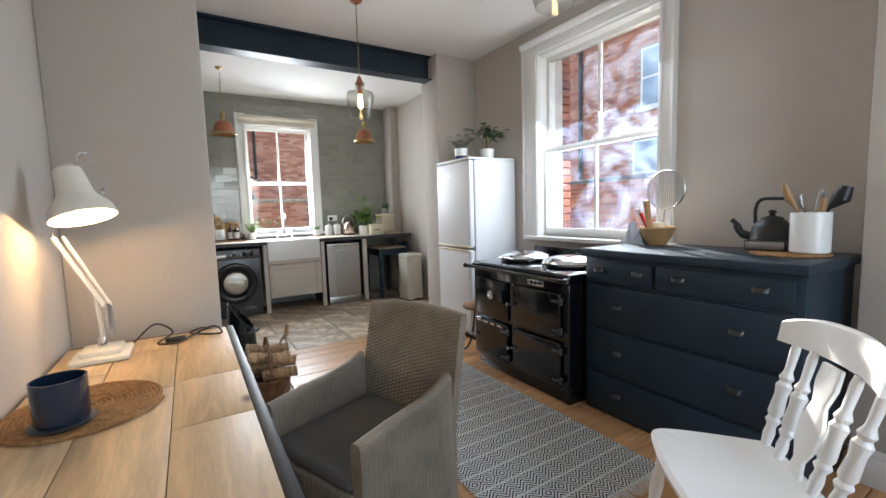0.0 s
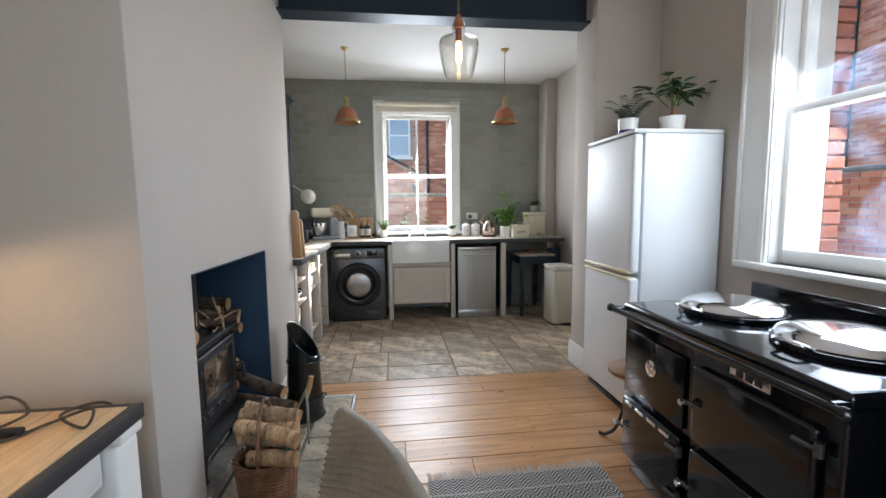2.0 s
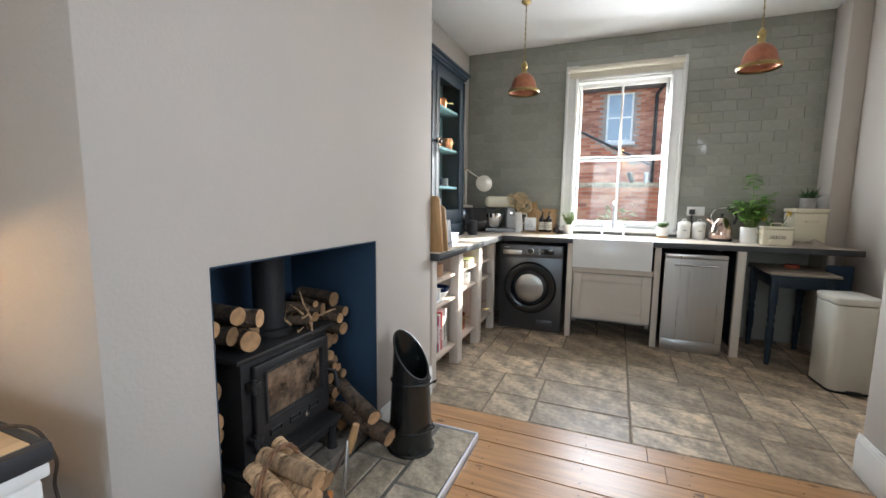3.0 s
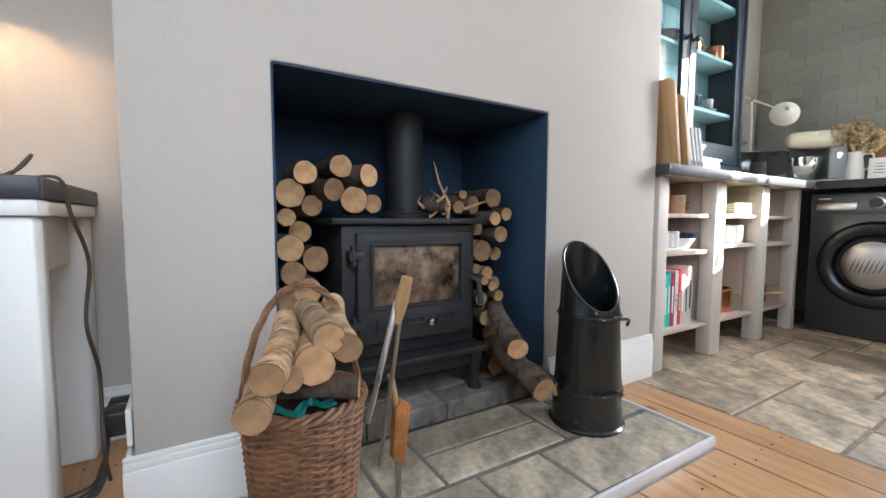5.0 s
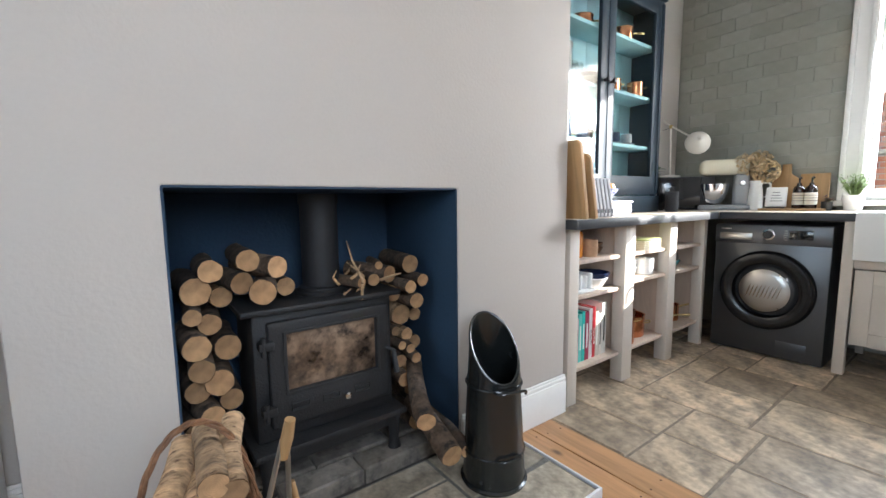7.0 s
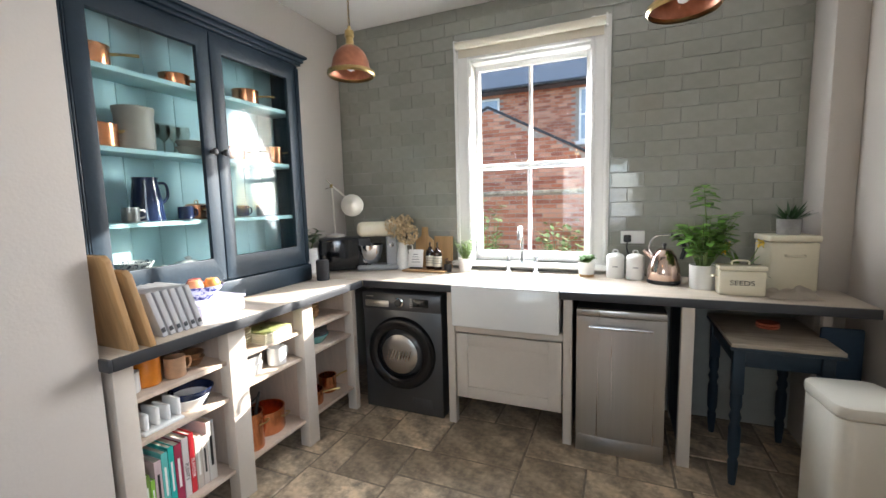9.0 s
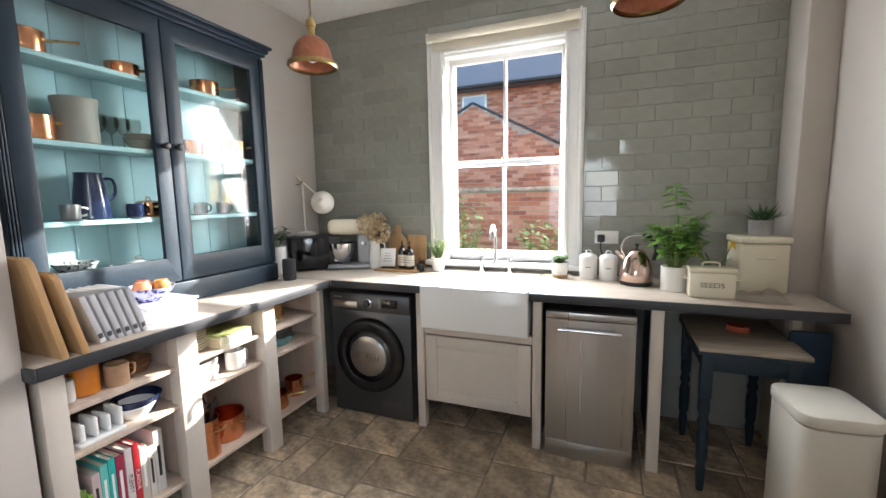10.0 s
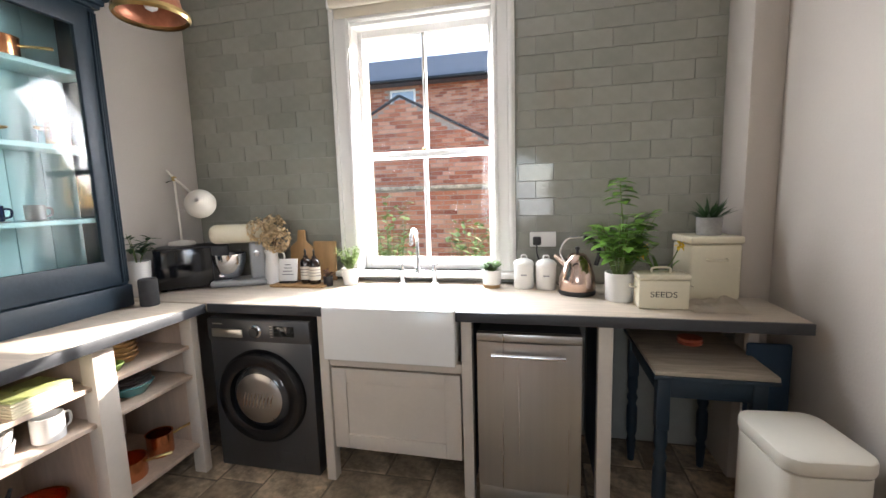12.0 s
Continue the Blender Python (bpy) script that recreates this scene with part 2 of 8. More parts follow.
def log_end_material():
    """Sawn wood: growth rings round the pith, darker towards the bark, radial checks."""
    m = bpy.data.materials.new("sawn_log_end")
    m.use_nodes = True
    nt, b = m.node_tree, m.node_tree.nodes["Principled BSDF"]
    N, L = nt.nodes.new, nt.links.new
    tc, sx, cx, ln = N("ShaderNodeTexCoord"), N("ShaderNodeSeparateXYZ"), N("ShaderNodeCombineXYZ"), N("ShaderNodeVectorMath")
    L(tc.outputs["Object"], sx.inputs[0])
    L(sx.outputs[0], cx.inputs[0]), L(sx.outputs[1], cx.inputs[1])
    ln.operation = "LENGTH"
    L(cx.outputs[0], ln.inputs[0])
    nz, ad, sn, mr = N("ShaderNodeTexNoise"), N("ShaderNodeMath"), N("ShaderNodeMath"), N("ShaderNodeMapRange")
    nz.inputs["Scale"].default_value, nz.inputs["Detail"].default_value = 45, 4
    L(tc.outputs["Object"], nz.inputs[0])
    ad.operation = "MULTIPLY_ADD"
    ad.inputs[1].default_value = 0.012
    L(nz.outputs[0], ad.inputs[0]), L(ln.outputs["Value"], ad.inputs[2])
    sn.operation = "PINGPONG"
    sn.inputs[1].default_value = 0.0022
    L(ad.outputs[0], sn.inputs[0])
    mr.inputs["From Max"].default_value, mr.inputs["To Min"].default_value, mr.inputs["To Max"].default_value = 0.0022, 0.93, 1.05
    L(sn.outputs[0], mr.inputs["Value"])
    oi, tint, mul = N("ShaderNodeObjectInfo"), N("ShaderNodeMapRange"), N("ShaderNodeMath")
    tint.inputs["To Min"].default_value, tint.inputs["To Max"].default_value = 0.55, 1.15
    L(oi.outputs["Random"], tint.inputs["Value"])
    mul.operation = "MULTIPLY"
    L(mr.outputs[0], mul.inputs[0]), L(tint.outputs[0], mul.inputs[1])
    stain, sr, mul2 = N("ShaderNodeTexNoise"), N("ShaderNodeMapRange"), N("ShaderNodeMath")
    stain.inputs["Scale"].default_value, stain.inputs["Detail"].default_value = 22, 5
    L(tc.outputs["Object"], stain.inputs[0])
    sr.inputs["From Min"].default_value, sr.inputs["From Max"].default_value = 0.35, 0.65
    sr.inputs["To Min"].default_value, sr.inputs["To Max"].default_value = 0.68, 1.12
    L(stain.outputs[0], sr.inputs["Value"])
    mul2.operation = "MULTIPLY"
    L(mul.outputs[0], mul2.inputs[0]), L(sr.outputs[0], mul2.inputs[1])
    mul = mul2
    sc = N("ShaderNodeVectorMath")
    sc.operation = "SCALE"
    sc.inputs[0].default_value = (0.48, 0.285, 0.14)
    L(mul.outputs[0], sc.inputs["Scale"])
    L(sc.outputs[0], b.inputs["Base Color"])
    b.inputs["Roughness"].default_value = 0.85
    bp = N("ShaderNodeBump")
    bp.inputs["Strength"].default_value, bp.inputs["Distance"].default_value = 0.5, 0.002
    L(nz.outputs[0], bp.inputs["Height"]), L(bp.outputs[0], b.inputs["Normal"])
    return m


LOGEND = log_end_material()
GREY_EDGE = material("dark_edge", (0.034, 0.036, 0.040), 0.45, vary=0.08, scale=8, fine=60, bump=0.03)
PANE = glass("window_glass")
SMEARED = glass("smeared_window_glass", smear=0.11)
CABGLASS = glass("cabinet_glass", color=(0.96, 0.985, 0.98), rough=0.03, edge=0.25, base=0.022)


# ---- building helpers ----
def part(name, bm, mat, parent=None, label="", smooth=False):
    bmesh.ops.recalc_face_normals(bm, faces=bm.faces[:])
    me = bpy.data.meshes.new(name)
    bm.to_mesh(me)
    bm.free()
    me.materials.append(mat)
    if smooth:
        for p in me.polygons:
            p.use_smooth = True
        me.set_sharp_from_angle(angle=radians(38))
    ob = new(name, me)
    if parent:
        ob.parent = parent
    return tagged(ob, label)


def thing(name, label, category, at=(0, 0, 0), rz=0, group="", kind=""):
    ob = new(name)
    ob.empty_display_size = 0.1
    ob.matrix_basis = pose(*at, 0, 0, rz)
    return tagged(ob, label, category, group, kind)


def add_box(bm, x0, x1, y0, y1, z0, z1, bev=0.0, seg=2):
    vs = [bm.verts.new((x, y, z)) for x in (x0, x1) for y in (y0, y1) for z in (z0, z1)]
    fs = [bm.faces.new([vs[i] for i in q]) for q in ((0, 1, 3, 2), (4, 6, 7, 5), (0, 4, 5, 1), (2, 3, 7, 6), (0, 2, 6, 4), (1, 5, 7, 3))]
    if bev:
        es = list({e for f in fs for e in f.edges})
        bmesh.ops.bevel(bm, geom=es, offset=bev, segments=seg, affect="EDGES", profile=0.5)
    return vs


def box(name, parent, mat, dims, bev=0.004, label="", seg=2):
    bm = bmesh.new()
    add_box(bm, *dims, bev, seg)
    return part(name, bm, mat, parent, label, smooth=bev > 0)


def add_lathe(bm, profile, seg=28, at=(0, 0, 0), m=None):
    rings = []
    for r, z in profile:
        if r < 1e-5:
            rings.append([bm.verts.new((at[0], at[1], at[2] + z))])
        else:
            rings.append([bm.verts.new((at[0] + r * math.cos(2 * math.pi * i / seg), at[1] + r * math.sin(2 * math.pi * i / seg), at[2] + z)) for i in range(seg)])
    made = [v for ring in rings for v in ring]
    for a, b in zip(rings, rings[1:]):
        for i in range(seg):
            j = (i + 1) % seg
            if len(a) == 1 and len(b) > 1:
                bm.faces.new((a[0], b[i], b[j]))
            elif len(b) == 1 and len(a) > 1:
                bm.faces.new((a[i], b[0], a[j]))
            elif len(a) > 1:
                bm.faces.new((a[i], b[i], b[j], a[j]))
    if m is not None:
        bmesh.ops.transform(bm, matrix=m, verts=made)
    return made


def lathe(name, parent, mat, profile, at=(0, 0, 0), seg=28, label="", m=None):
    bm = bmesh.new()
    add_lathe(bm, profile, seg, at, m)
    return part(name, bm, mat, parent, label, smooth=True)


def add_tube(bm, pts, r, seg=8, closed=False):
    pts = [Vector(p) for p in pts]
    n = len(pts)
    rad = r if isinstance(r, (list, tuple)) else [r] * n
    rings, up = [], None
    for i, p in enumerate(pts):
        a = pts[i - 1] if i > 0 else (pts[-1] if closed else p)
        b = pts[i + 1] if i < n - 1 else (pts[0] if closed else p)
        d = (b - a).normalized()
        if up is None:
            up = d.orthogonal().normalized()
        up = (up - d * up.dot(d)).normalized()
        side = d.cross(up)
        rings.append([bm.verts.new(p + rad[i] * (up * math.cos(2 * math.pi * k / seg) + side * math.sin(2 * math.pi * k / seg))) for k in range(seg)])
    pairs = list(zip(rings, rings[1:])) + ([(rings[-1], rings[0])] if closed else [])
    for a, b in pairs:
        for k in range(seg):
            bm.faces.new((a[k], a[(k + 1) % seg], b[(k + 1) % seg], b[k]))
    if not closed:
        bm.faces.new(rings[0][::-1]), bm.faces.new(rings[-1])


def tube(name, parent, mat, pts, r, seg=8, closed=False, label=""):
    bm = bmesh.new()
    add_tube(bm, pts, r, seg, closed)
    return part(name, bm, mat, parent, label, smooth=True)


def curve_pts(pts, n=8):
    """Catmull-Rom through the points."""
    P = [Vector(p) for p in pts]
    P = [2 * P[0] - P[1]] + P + [2 * P[-1] - P[-2]]
    out = []
    for i in range(1, len(P) - 2):
        for k in range(n):
            t = k / n
            a, b, c, d = P[i - 1:i + 3]
            out.append(0.5 * ((2 * b) + (c - a) * t + (2 * a - 5 * b + 4 * c - d) * t * t + (3 * b - a - 3 * c + d) * t ** 3))
    return out + [P[-2]]


def prism(name, parent, mat, poly, axis, lo, hi, bev=0.0, label="", smooth=False):
    """A polygon pushed along an axis. poly: pairs in the two other axes, in xyz order."""
    bm = bmesh.new()
    def v(p, h):
        return {"x": (h, p[0], p[1]), "y": (p[0], h, p[1]), "z": (p[0], p[1], h)}[axis]
    a, b = [bm.verts.new(v(p, lo)) for p in poly], [bm.verts.new(v(p, hi)) for p in poly]
    bm.faces.new(a), bm.faces.new(b[::-1])
    n = len(poly)
    for i in range(n):
        bm.faces.new((a[i], b[i], b[(i + 1) % n], a[(i + 1) % n]))
    if bev:
        bmesh.ops.recalc_face_normals(bm, faces=bm.faces[:])
        bmesh.ops.bevel(bm, geom=bm.edges[:], offset=bev, segments=2, affect="EDGES", profile=0.5)
    return part(name, bm, mat, parent, label, smooth or bev > 0)


def boxes(name, parent, mat, dims_list, bev=0.0, label=""):
    bm = bmesh.new()
    for d in dims_list:
        add_box(bm, *d, bev)
    return part(name, bm, mat, parent, label, smooth=bev > 0)


def add_frame(bm, x0, x1, y0, y1, z0, z1, left, right, foot, head, bev=0.004):
    """One rectangular frame in the y-z plane, round an open middle."""
    loops = []
    for x in (x0, x1):
        loops.append([bm.verts.new((x, y, z)) for y, z in ((y0, z0), (y1, z0), (y1, z1), (y0, z1))])
        loops.append([bm.verts.new((x, y, z)) for y, z in ((y0 + left, z0 + foot), (y1 - right, z0 + foot), (y1 - right, z1 - head), (y0 + left, z1 - head))])
    for a, b in ((loops[0], loops[1]), (loops[2], loops[3]), (loops[0], loops[2]), (loops[1], loops[3])):
        for k in range(4):
            bm.faces.new((a[k], a[(k + 1) % 4], b[(k + 1) % 4], b[k]))
    bmesh.ops.recalc_face_normals(bm, faces=bm.faces[:])
    bmesh.ops.bevel(bm, geom=bm.edges[:], offset=bev, segments=2, affect="EDGES", profile=0.5)


def structure(name, mat, dims_list, label, category, bev=0.0):
    return tagged(boxes(name, None, mat, dims_list, bev), label, category, "", "structure")


# ---- structure ----
XL, XR, XK, YB, YF, H = -0.58, 2.70, 2.80, 6.36, -1.60, 2.90
structure("floor", JOINT, [(-0.9, 3.1, YF - 0.3, 4.0, -0.2, -0.022)], "dark sub-floor under the boards", "floor")
SANDJOINT = material("sandy_joint", (0.23, 0.19, 0.145), 0.95, vary=0.2, scale=20, fine=80, bump=0.15)
structure("floor_kitchen", SANDJOINT, [(-0.9, 3.1, 4.0, YB + 0.3, -0.2, -0.0045)], "sandy bedding under the flagstones", "floor")
structure("ceiling", CEIL, [(-0.9, 3.1, YF - 0.3, YB + 0.3, H, H + 0.2)], "plain white plaster ceiling", "ceiling")
structure("wall_west", PAINT, [(XL - 0.2, XL, YF - 0.3, YB + 0.3, -0.1, H)], "warm grey painted plaster wall in the alcoves", "wall")
# window wall of the dining end, with its opening
WY0, WY1, WZ0, WZ1 = 1.72, 2.90, 1.00, 2.66
structure("wall_east", PAINT, [(XR, XR + 0.32, YF - 0.3, WY0, -0.1, H), (XR, XR + 0.32, WY1, 4.2, -0.1, H), (XR, XR + 0.32, WY0, WY1, -0.1, WZ0), (XR, XR + 0.32, WY0, WY1, WZ1, H)], "warm grey painted plaster wall with a tall sash window", "wall")
structure("wall_kitchen_east", PAINT, [(XK, XK + 0.22, 4.2, YB + 0.3, -0.1, H)], "warm grey painted kitchen wall", "wall")
structure("pier", PAINT, [(2.20, XR, 3.87, 4.2, -0.1, H)], "painted plaster pier that carries the beam", "pier", 0.006)
structure("pipe_boxing", PAINT, [(2.665, XK, 6.09, YB, -0.1, H)], "painted boxing in the kitchen corner", "boxing", 0.006)
structure("wall_south_east", PAINT, [(2.36, XR, YF, 0.60, -0.1, H)], "painted projecting wall beside the chest", "wall", 0.006)
# kitchen window wall
KX0, KX1, KZ0, KZ1 = 0.61, 1.49, 1.00, 2.52
structure("wall_north", GROUT, [(-0.9, KX0, YB, YB + 0.30, -0.1, H), (KX1, 3.1, YB, YB + 0.30, -0.1, H), (KX0, KX1, YB, YB + 0.30, -0.1, KZ0), (KX0, KX1, YB, YB + 0.30, KZ1, H)], "kitchen wall faced with grey-green glazed metro tiles", "wall")
# unseen rear wall behind the walker, opened for the added fill light
structure("wall_south", PAINT, [(-0.9, 0.3, YF - 0.3, YF, -0.1, H), (1.9, 3.1, YF - 0.3, YF, -0.1, H), (0.3, 1.9, YF - 0.3, YF, -0.1, 0.7), (0.3, 1.9, YF - 0.3, YF, 2.5, H)], "unseen plain painted rear wall with an opening added for fill light", "wall")
# chimney breast, hollow for the stove
CY0, CY1, FX = 2.25, 4.11, -0.03
OY0, OY1, OZ = 2.545, 3.462, 1.072
tagged(prism("chimney_breast", None, PAINT, [(CY0, -0.1), (OY0, -0.1), (OY0, OZ), (OY1, OZ), (OY1, -0.1), (CY1, -0.1), (CY1, H - 0.001), (CY0, H - 0.001)], "x", XL, FX, 0.006), "pale painted chimney breast with a square fireplace opening", "chimney breast", "", "structure")
for panel_name, panel_dims in (("fireplace_lining_left", (XL + 0.004, FX - 0.006, OY0, OY0 + 0.006, 0, OZ - 0.006)), ("fireplace_lining_right", (XL + 0.004, FX - 0.006, OY1 - 0.006, OY1, 0, OZ - 0.006)), ("fireplace_lining_top", (XL + 0.004, FX - 0.006, OY0, OY1, OZ - 0.006, OZ)), ("fireplace_lining_back", (XL + 0.002, XL + 0.008, OY0 + 0.006, OY1 - 0.006, 0, OZ - 0.006))):
    structure(panel_name, NAVY_WALL, [panel_dims], "dark navy painted fireplace recess", "fireplace recess")
# steel beam
bm = bmesh.new()
add_box(bm, XL, 2.23, 3.97, 4.13, 2.655, 2.67, 0.003), add_box(bm, XL, 2.23, 4.042, 4.058, 2.67, 2.885), add_box(bm, XL, 2.23, 3.97, 4.13, 2.885, 2.90, 0.003)
tagged(part("steel_beam", bm, NAVY, None), "dark navy painted steel joist across the ceiling", "beam", "", "structure")


def skirting(name, pts_dims):
    bm = bmesh.new()
    for x0, x1, y0, y1, h in pts_dims:
        add_box(bm, x0, x1, y0, y1, 0.0, h - 0.03, 0.002)
        inx, iny = (0.006 if x1 - x0 < 0.05 else 0), (0.006 if y1 - y0 < 0.05 else 0)
        add_box(bm, x0 + inx * 0.5, x1 - inx * 0.5, y0 + iny * 0.5, y1 - iny * 0.5, h - 0.03, h - 0.012, 0.003)
        add_box(bm, x0 + inx, x1 - inx, y0 + iny, y1 - iny, h - 0.012, h, 0.003)
    return tagged(part(name, bm, WHITE, None, "", True), "white painted moulded skirting board", "skirting", "skirting boards", "structure")


skirting("baseboard_chimney_left", [(FX, FX + 0.022, CY0 - 0.02, OY0 - 0.005, 0.19), (FX - 0.3, FX, CY0 - 0.022, CY0, 0.19)])
skirting("baseboard_chimney_right", [(FX, FX + 0.022, OY1 + 0.005, CY1 - 0.005, 0.19)])
skirting("baseboard_pier", [(2.178, 2.20, 3.848, 4.2, 0.19), (2.2005, XR, 3.848, 3.87, 0.19)])
skirting("baseboard_projection", [(2.338, 2.36, YF, 0.6, 0.17)])
skirting("baseboard_east", [(XR - 0.02, XR, 0.6, 3.84, 0.17)])
skirting("baseboard_west", [(XL, XL + 0.02, YF, CY0 - 0.03, 0.17)])


# ---- sash windows ----
def sash_window(name, mats, w, h, sill_z, label, blind=True, arch=0.115, glassmat=PANE, arch_left=None):
    """A two-over-two sash in local x (width), y (depth, room at -y), z from the opening's foot."""
    ob = tagged(new(name), label, "window", "", "structure")
    paint = mats
    al = arch_left or arch
    for nm, x0, x1 in (("architrave", -al, 0.012), ("architrave", w - 0.012, w + arch)):
        bm = bmesh.new()
        add_box(bm, x0, x1, -0.022, 0, -0.02, h + arch + 0.02, 0.003)
        add_box(bm, x0 + 0.004, x0 + 0.03, -0.036, -0.022, -0.02, h + arch + 0.02, 0.004)
        add_box(bm, x1 - 0.035, x1 - 0.01, -0.032, -0.022, -0.02, h + arch, 0.004)
        part(nm, bm, paint, ob, "", True)
    bm = bmesh.new()
    add_box(bm, 0.013, w - 0.013, -0.0215, 0, h - 0.012, h + arch, 0.003)
    add_box(bm, 0.013, w - 0.013, -0.032, -0.0215, h - 0.01, h + 0.02, 0.004)
    part("head_architrave", bm, paint, ob, "", True)
    # box lining
    bm = bmesh.new()
    add_box(bm, 0, 0.016, 0, 0.20, 0, h), add_box(bm, w - 0.016, w, 0, 0.20, 0, h), add_box(bm, 0.016, w - 0.016, 0, 0.20, h - 0.03, h)
    part("window_frame", bm, paint, ob)
    box("window_sill", ob, paint, (-arch - 0.03, w + arch + 0.03, -0.075, 0.12, -0.035, 0.0), 0.006)
    mid = h * 0.475
    def sash(nm, y, z0, z1, bottom):
        fr = new(nm)
        fr.parent = ob
        bm = bmesh.new()
        x0, x1, st = 0.016, w - 0.016, 0.030
        add_box(bm, x0, x0 + st, y, y + 0.04, z0, z1, 0.003), add_box(bm, x1 - st, x1, y, y + 0.04, z0, z1, 0.003)
        add_box(bm, x0 + st, x1 - st, y, y + 0.04, z0, z0 + bottom, 0.003), add_box(bm, x0 + st, x1 - st, y, y + 0.04, z1 - 0.04, z1, 0.003)
        add_box(bm, w / 2 - 0.012, w / 2 + 0.012, y + 0.004, y + 0.036, z0 + bottom, z1 - 0.04, 0.003)
        part("sash_frame", bm, paint, fr, "", True)
        for a, b in ((x0 + st, w / 2 - 0.012), (w / 2 + 0.012, x1 - st)):
            g = boxes("pane", fr, glassmat, [(a, b, y + 0.019, y + 0.021, z0 + bottom, z1 - 0.04)])
            g.visible_shadow = False
    sash("lower_sash", 0.05, 0.0, mid + 0.02, 0.075)
    sash("upper_sash", 0.095, mid - 0.02, h - 0.03, 0.04)
    lathe("sash_fastener", ob, BRASS, [(0, 0), (0.014, 0), (0.014, 0.012), (0.006, 0.016), (0, 0.016)], (w / 2, 0.06, mid + 0.02), 14)
    return ob


k_window = sash_window("window_1", WHITE, KX1 - KX0, KZ1 - KZ0, 0, "white painted two-over-two sash window above the sink")
k_window.matrix_basis = pose(KX0, YB, KZ0)
d_window = sash_window("window_2", WHITE, WY1 - WY0, WZ1 - WZ0, 0, "tall white sash window with smeared sunlit glass", glassmat=SMEARED, arch=0.11, arch_left=0.19)
d_window.matrix_basis = pose(XR, WY1, WZ0, 0, 0, -90)
# assumed window behind the walker, round the added fill light
rear = tagged(new("window_3"), "assumed white framed rear window, unseen, added for fill light", "window", "", "structure")
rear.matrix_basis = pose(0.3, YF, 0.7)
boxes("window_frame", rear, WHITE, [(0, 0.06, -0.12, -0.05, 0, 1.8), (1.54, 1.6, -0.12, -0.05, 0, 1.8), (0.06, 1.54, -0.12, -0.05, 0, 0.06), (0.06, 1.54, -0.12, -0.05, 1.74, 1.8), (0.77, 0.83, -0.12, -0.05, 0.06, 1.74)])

# roller blind over the kitchen window
BLIND = material("cream_blind_cloth", (0.66, 0.61, 0.50), 0.9, vary=0.03, scale=6, fine=200, bump=0.1)
blind = thing("roller_blind", "rolled-up cream roller blind above the sink window", "blind", (KX0, YB, KZ1))
tube("roller", blind, BLIND, [(-0.08, -0.062, 0.085), (KX1 - KX0 + 0.08, -0.062, 0.085)], 0.028, 20)
boxes("hanging_cloth", blind, BLIND, [(-0.07, KX1 - KX0 + 0.07, -0.041, -0.039, 0.005, 0.085)])
for x in (-0.092, KX1 - KX0 + 0.082):
    box("bracket", blind, WHITE, (x, x + 0.012, -0.09, -0.036, 0.05, 0.12), 0.003)
tube("pull_chain", blind, WHITE, [(KX1 - KX0 + 0.075, -0.06, 0.08), (KX1 - KX0 + 0.075, -0.06, -1.15)], 0.002, 6)
blind2 = thing("roller_blind", "rolled-up white blind above the tall sash window", "blind", (XR, WY1, WZ1), -90)
tube("roller", blind2, WHITE, [(-0.15, -0.062, 0.085), (WY1 - WY0 + 0.09, -0.062, 0.085)], 0.03, 20)


# ---- dining end: large things ----
# range cooker
aga = thing("range_cooker", "glossy black enamelled cast-iron range cooker with two domed lids", "range cooker", (1.83, 1.765, 0))
AW, AD = 0.995, 0.68
box("plinth", aga, BLACK_ENAMEL, (0.03, AD, 0.02, AW - 0.02, 0.0, 0.09), 0.006)
box("body", aga, BLACK_ENAMEL, (0.0, AD, 0.0, AW, 0.092, 0.80), 0.012, seg=3)
box("top_plate", aga, BLACK_ENAMEL, (-0.012, AD + 0.01, -0.012, AW + 0.012, 0.802, 0.85), 0.018, seg=4)
# doors: two ovens beside two smaller fire doors
for nm, y0, y1, z0, z1 in (("oven_door", 0.05, 0.50, 0.44, 0.73), ("oven_door", 0.05, 0.50, 0.12, 0.41), ("firebox_door", 0.56, 0.95, 0.12, 0.41)):
    d = box(nm, aga, BLACK_ENAMEL, (-0.032, -0.002, y0, y1, z0, z1), 0.014, seg=4)
    for zz in (z0 + 0.05, z1 - 0.05):
        h = tube("hinge", d, DARK_STEEL, [(-0.03, y0 - 0.012, zz - 0.02), (-0.03, y0 - 0.012, zz + 0.02)], 0.011, 12)
        tube("hinge_arm", d, DARK_STEEL, [(-0.036, y0 - 0.01, zz), (-0.042, y0 + 0.05, zz)], 0.008, 10)
    lathe("latch_knob", d, CHROME, [(0, 0), (0.008, 0), (0.006, 0.015), (0.014, 0.022), (0.012, 0.034), (0, 0.038)], seg=16, m=pose(-0.034, y1 + 0.008, (z0 + z1) / 2, 0, -90, 0))
    tube("latch_bar", d, DARK_STEEL, [(-0.045, y1 - 0.03, (z0 + z1) / 2), (-0.048, y1 + 0.03, (z0 + z1) / 2)], 0.006, 10)
tp = box("thermostat_panel", aga, BLACK_ENAMEL, (-0.014, -0.002, 0.56, 0.95, 0.44, 0.73), 0.008)
bm = bmesh.new()
add_lathe(bm, [(0.036, 0), (0.036, 0.006), (0.028, 0.008), (0.026, 0.004), (0.012, 0.004), (0.010, 0.009), (0, 0.009)], 24, m=pose(-0.014, 0.76, 0.61, 0, -90, 0))
add_box(bm, -0.020, -0.016, 0.725, 0.795, 0.605, 0.615)
part("thermostat_dial", bm, CHROME, tp, "round chrome thermostat dial", True)
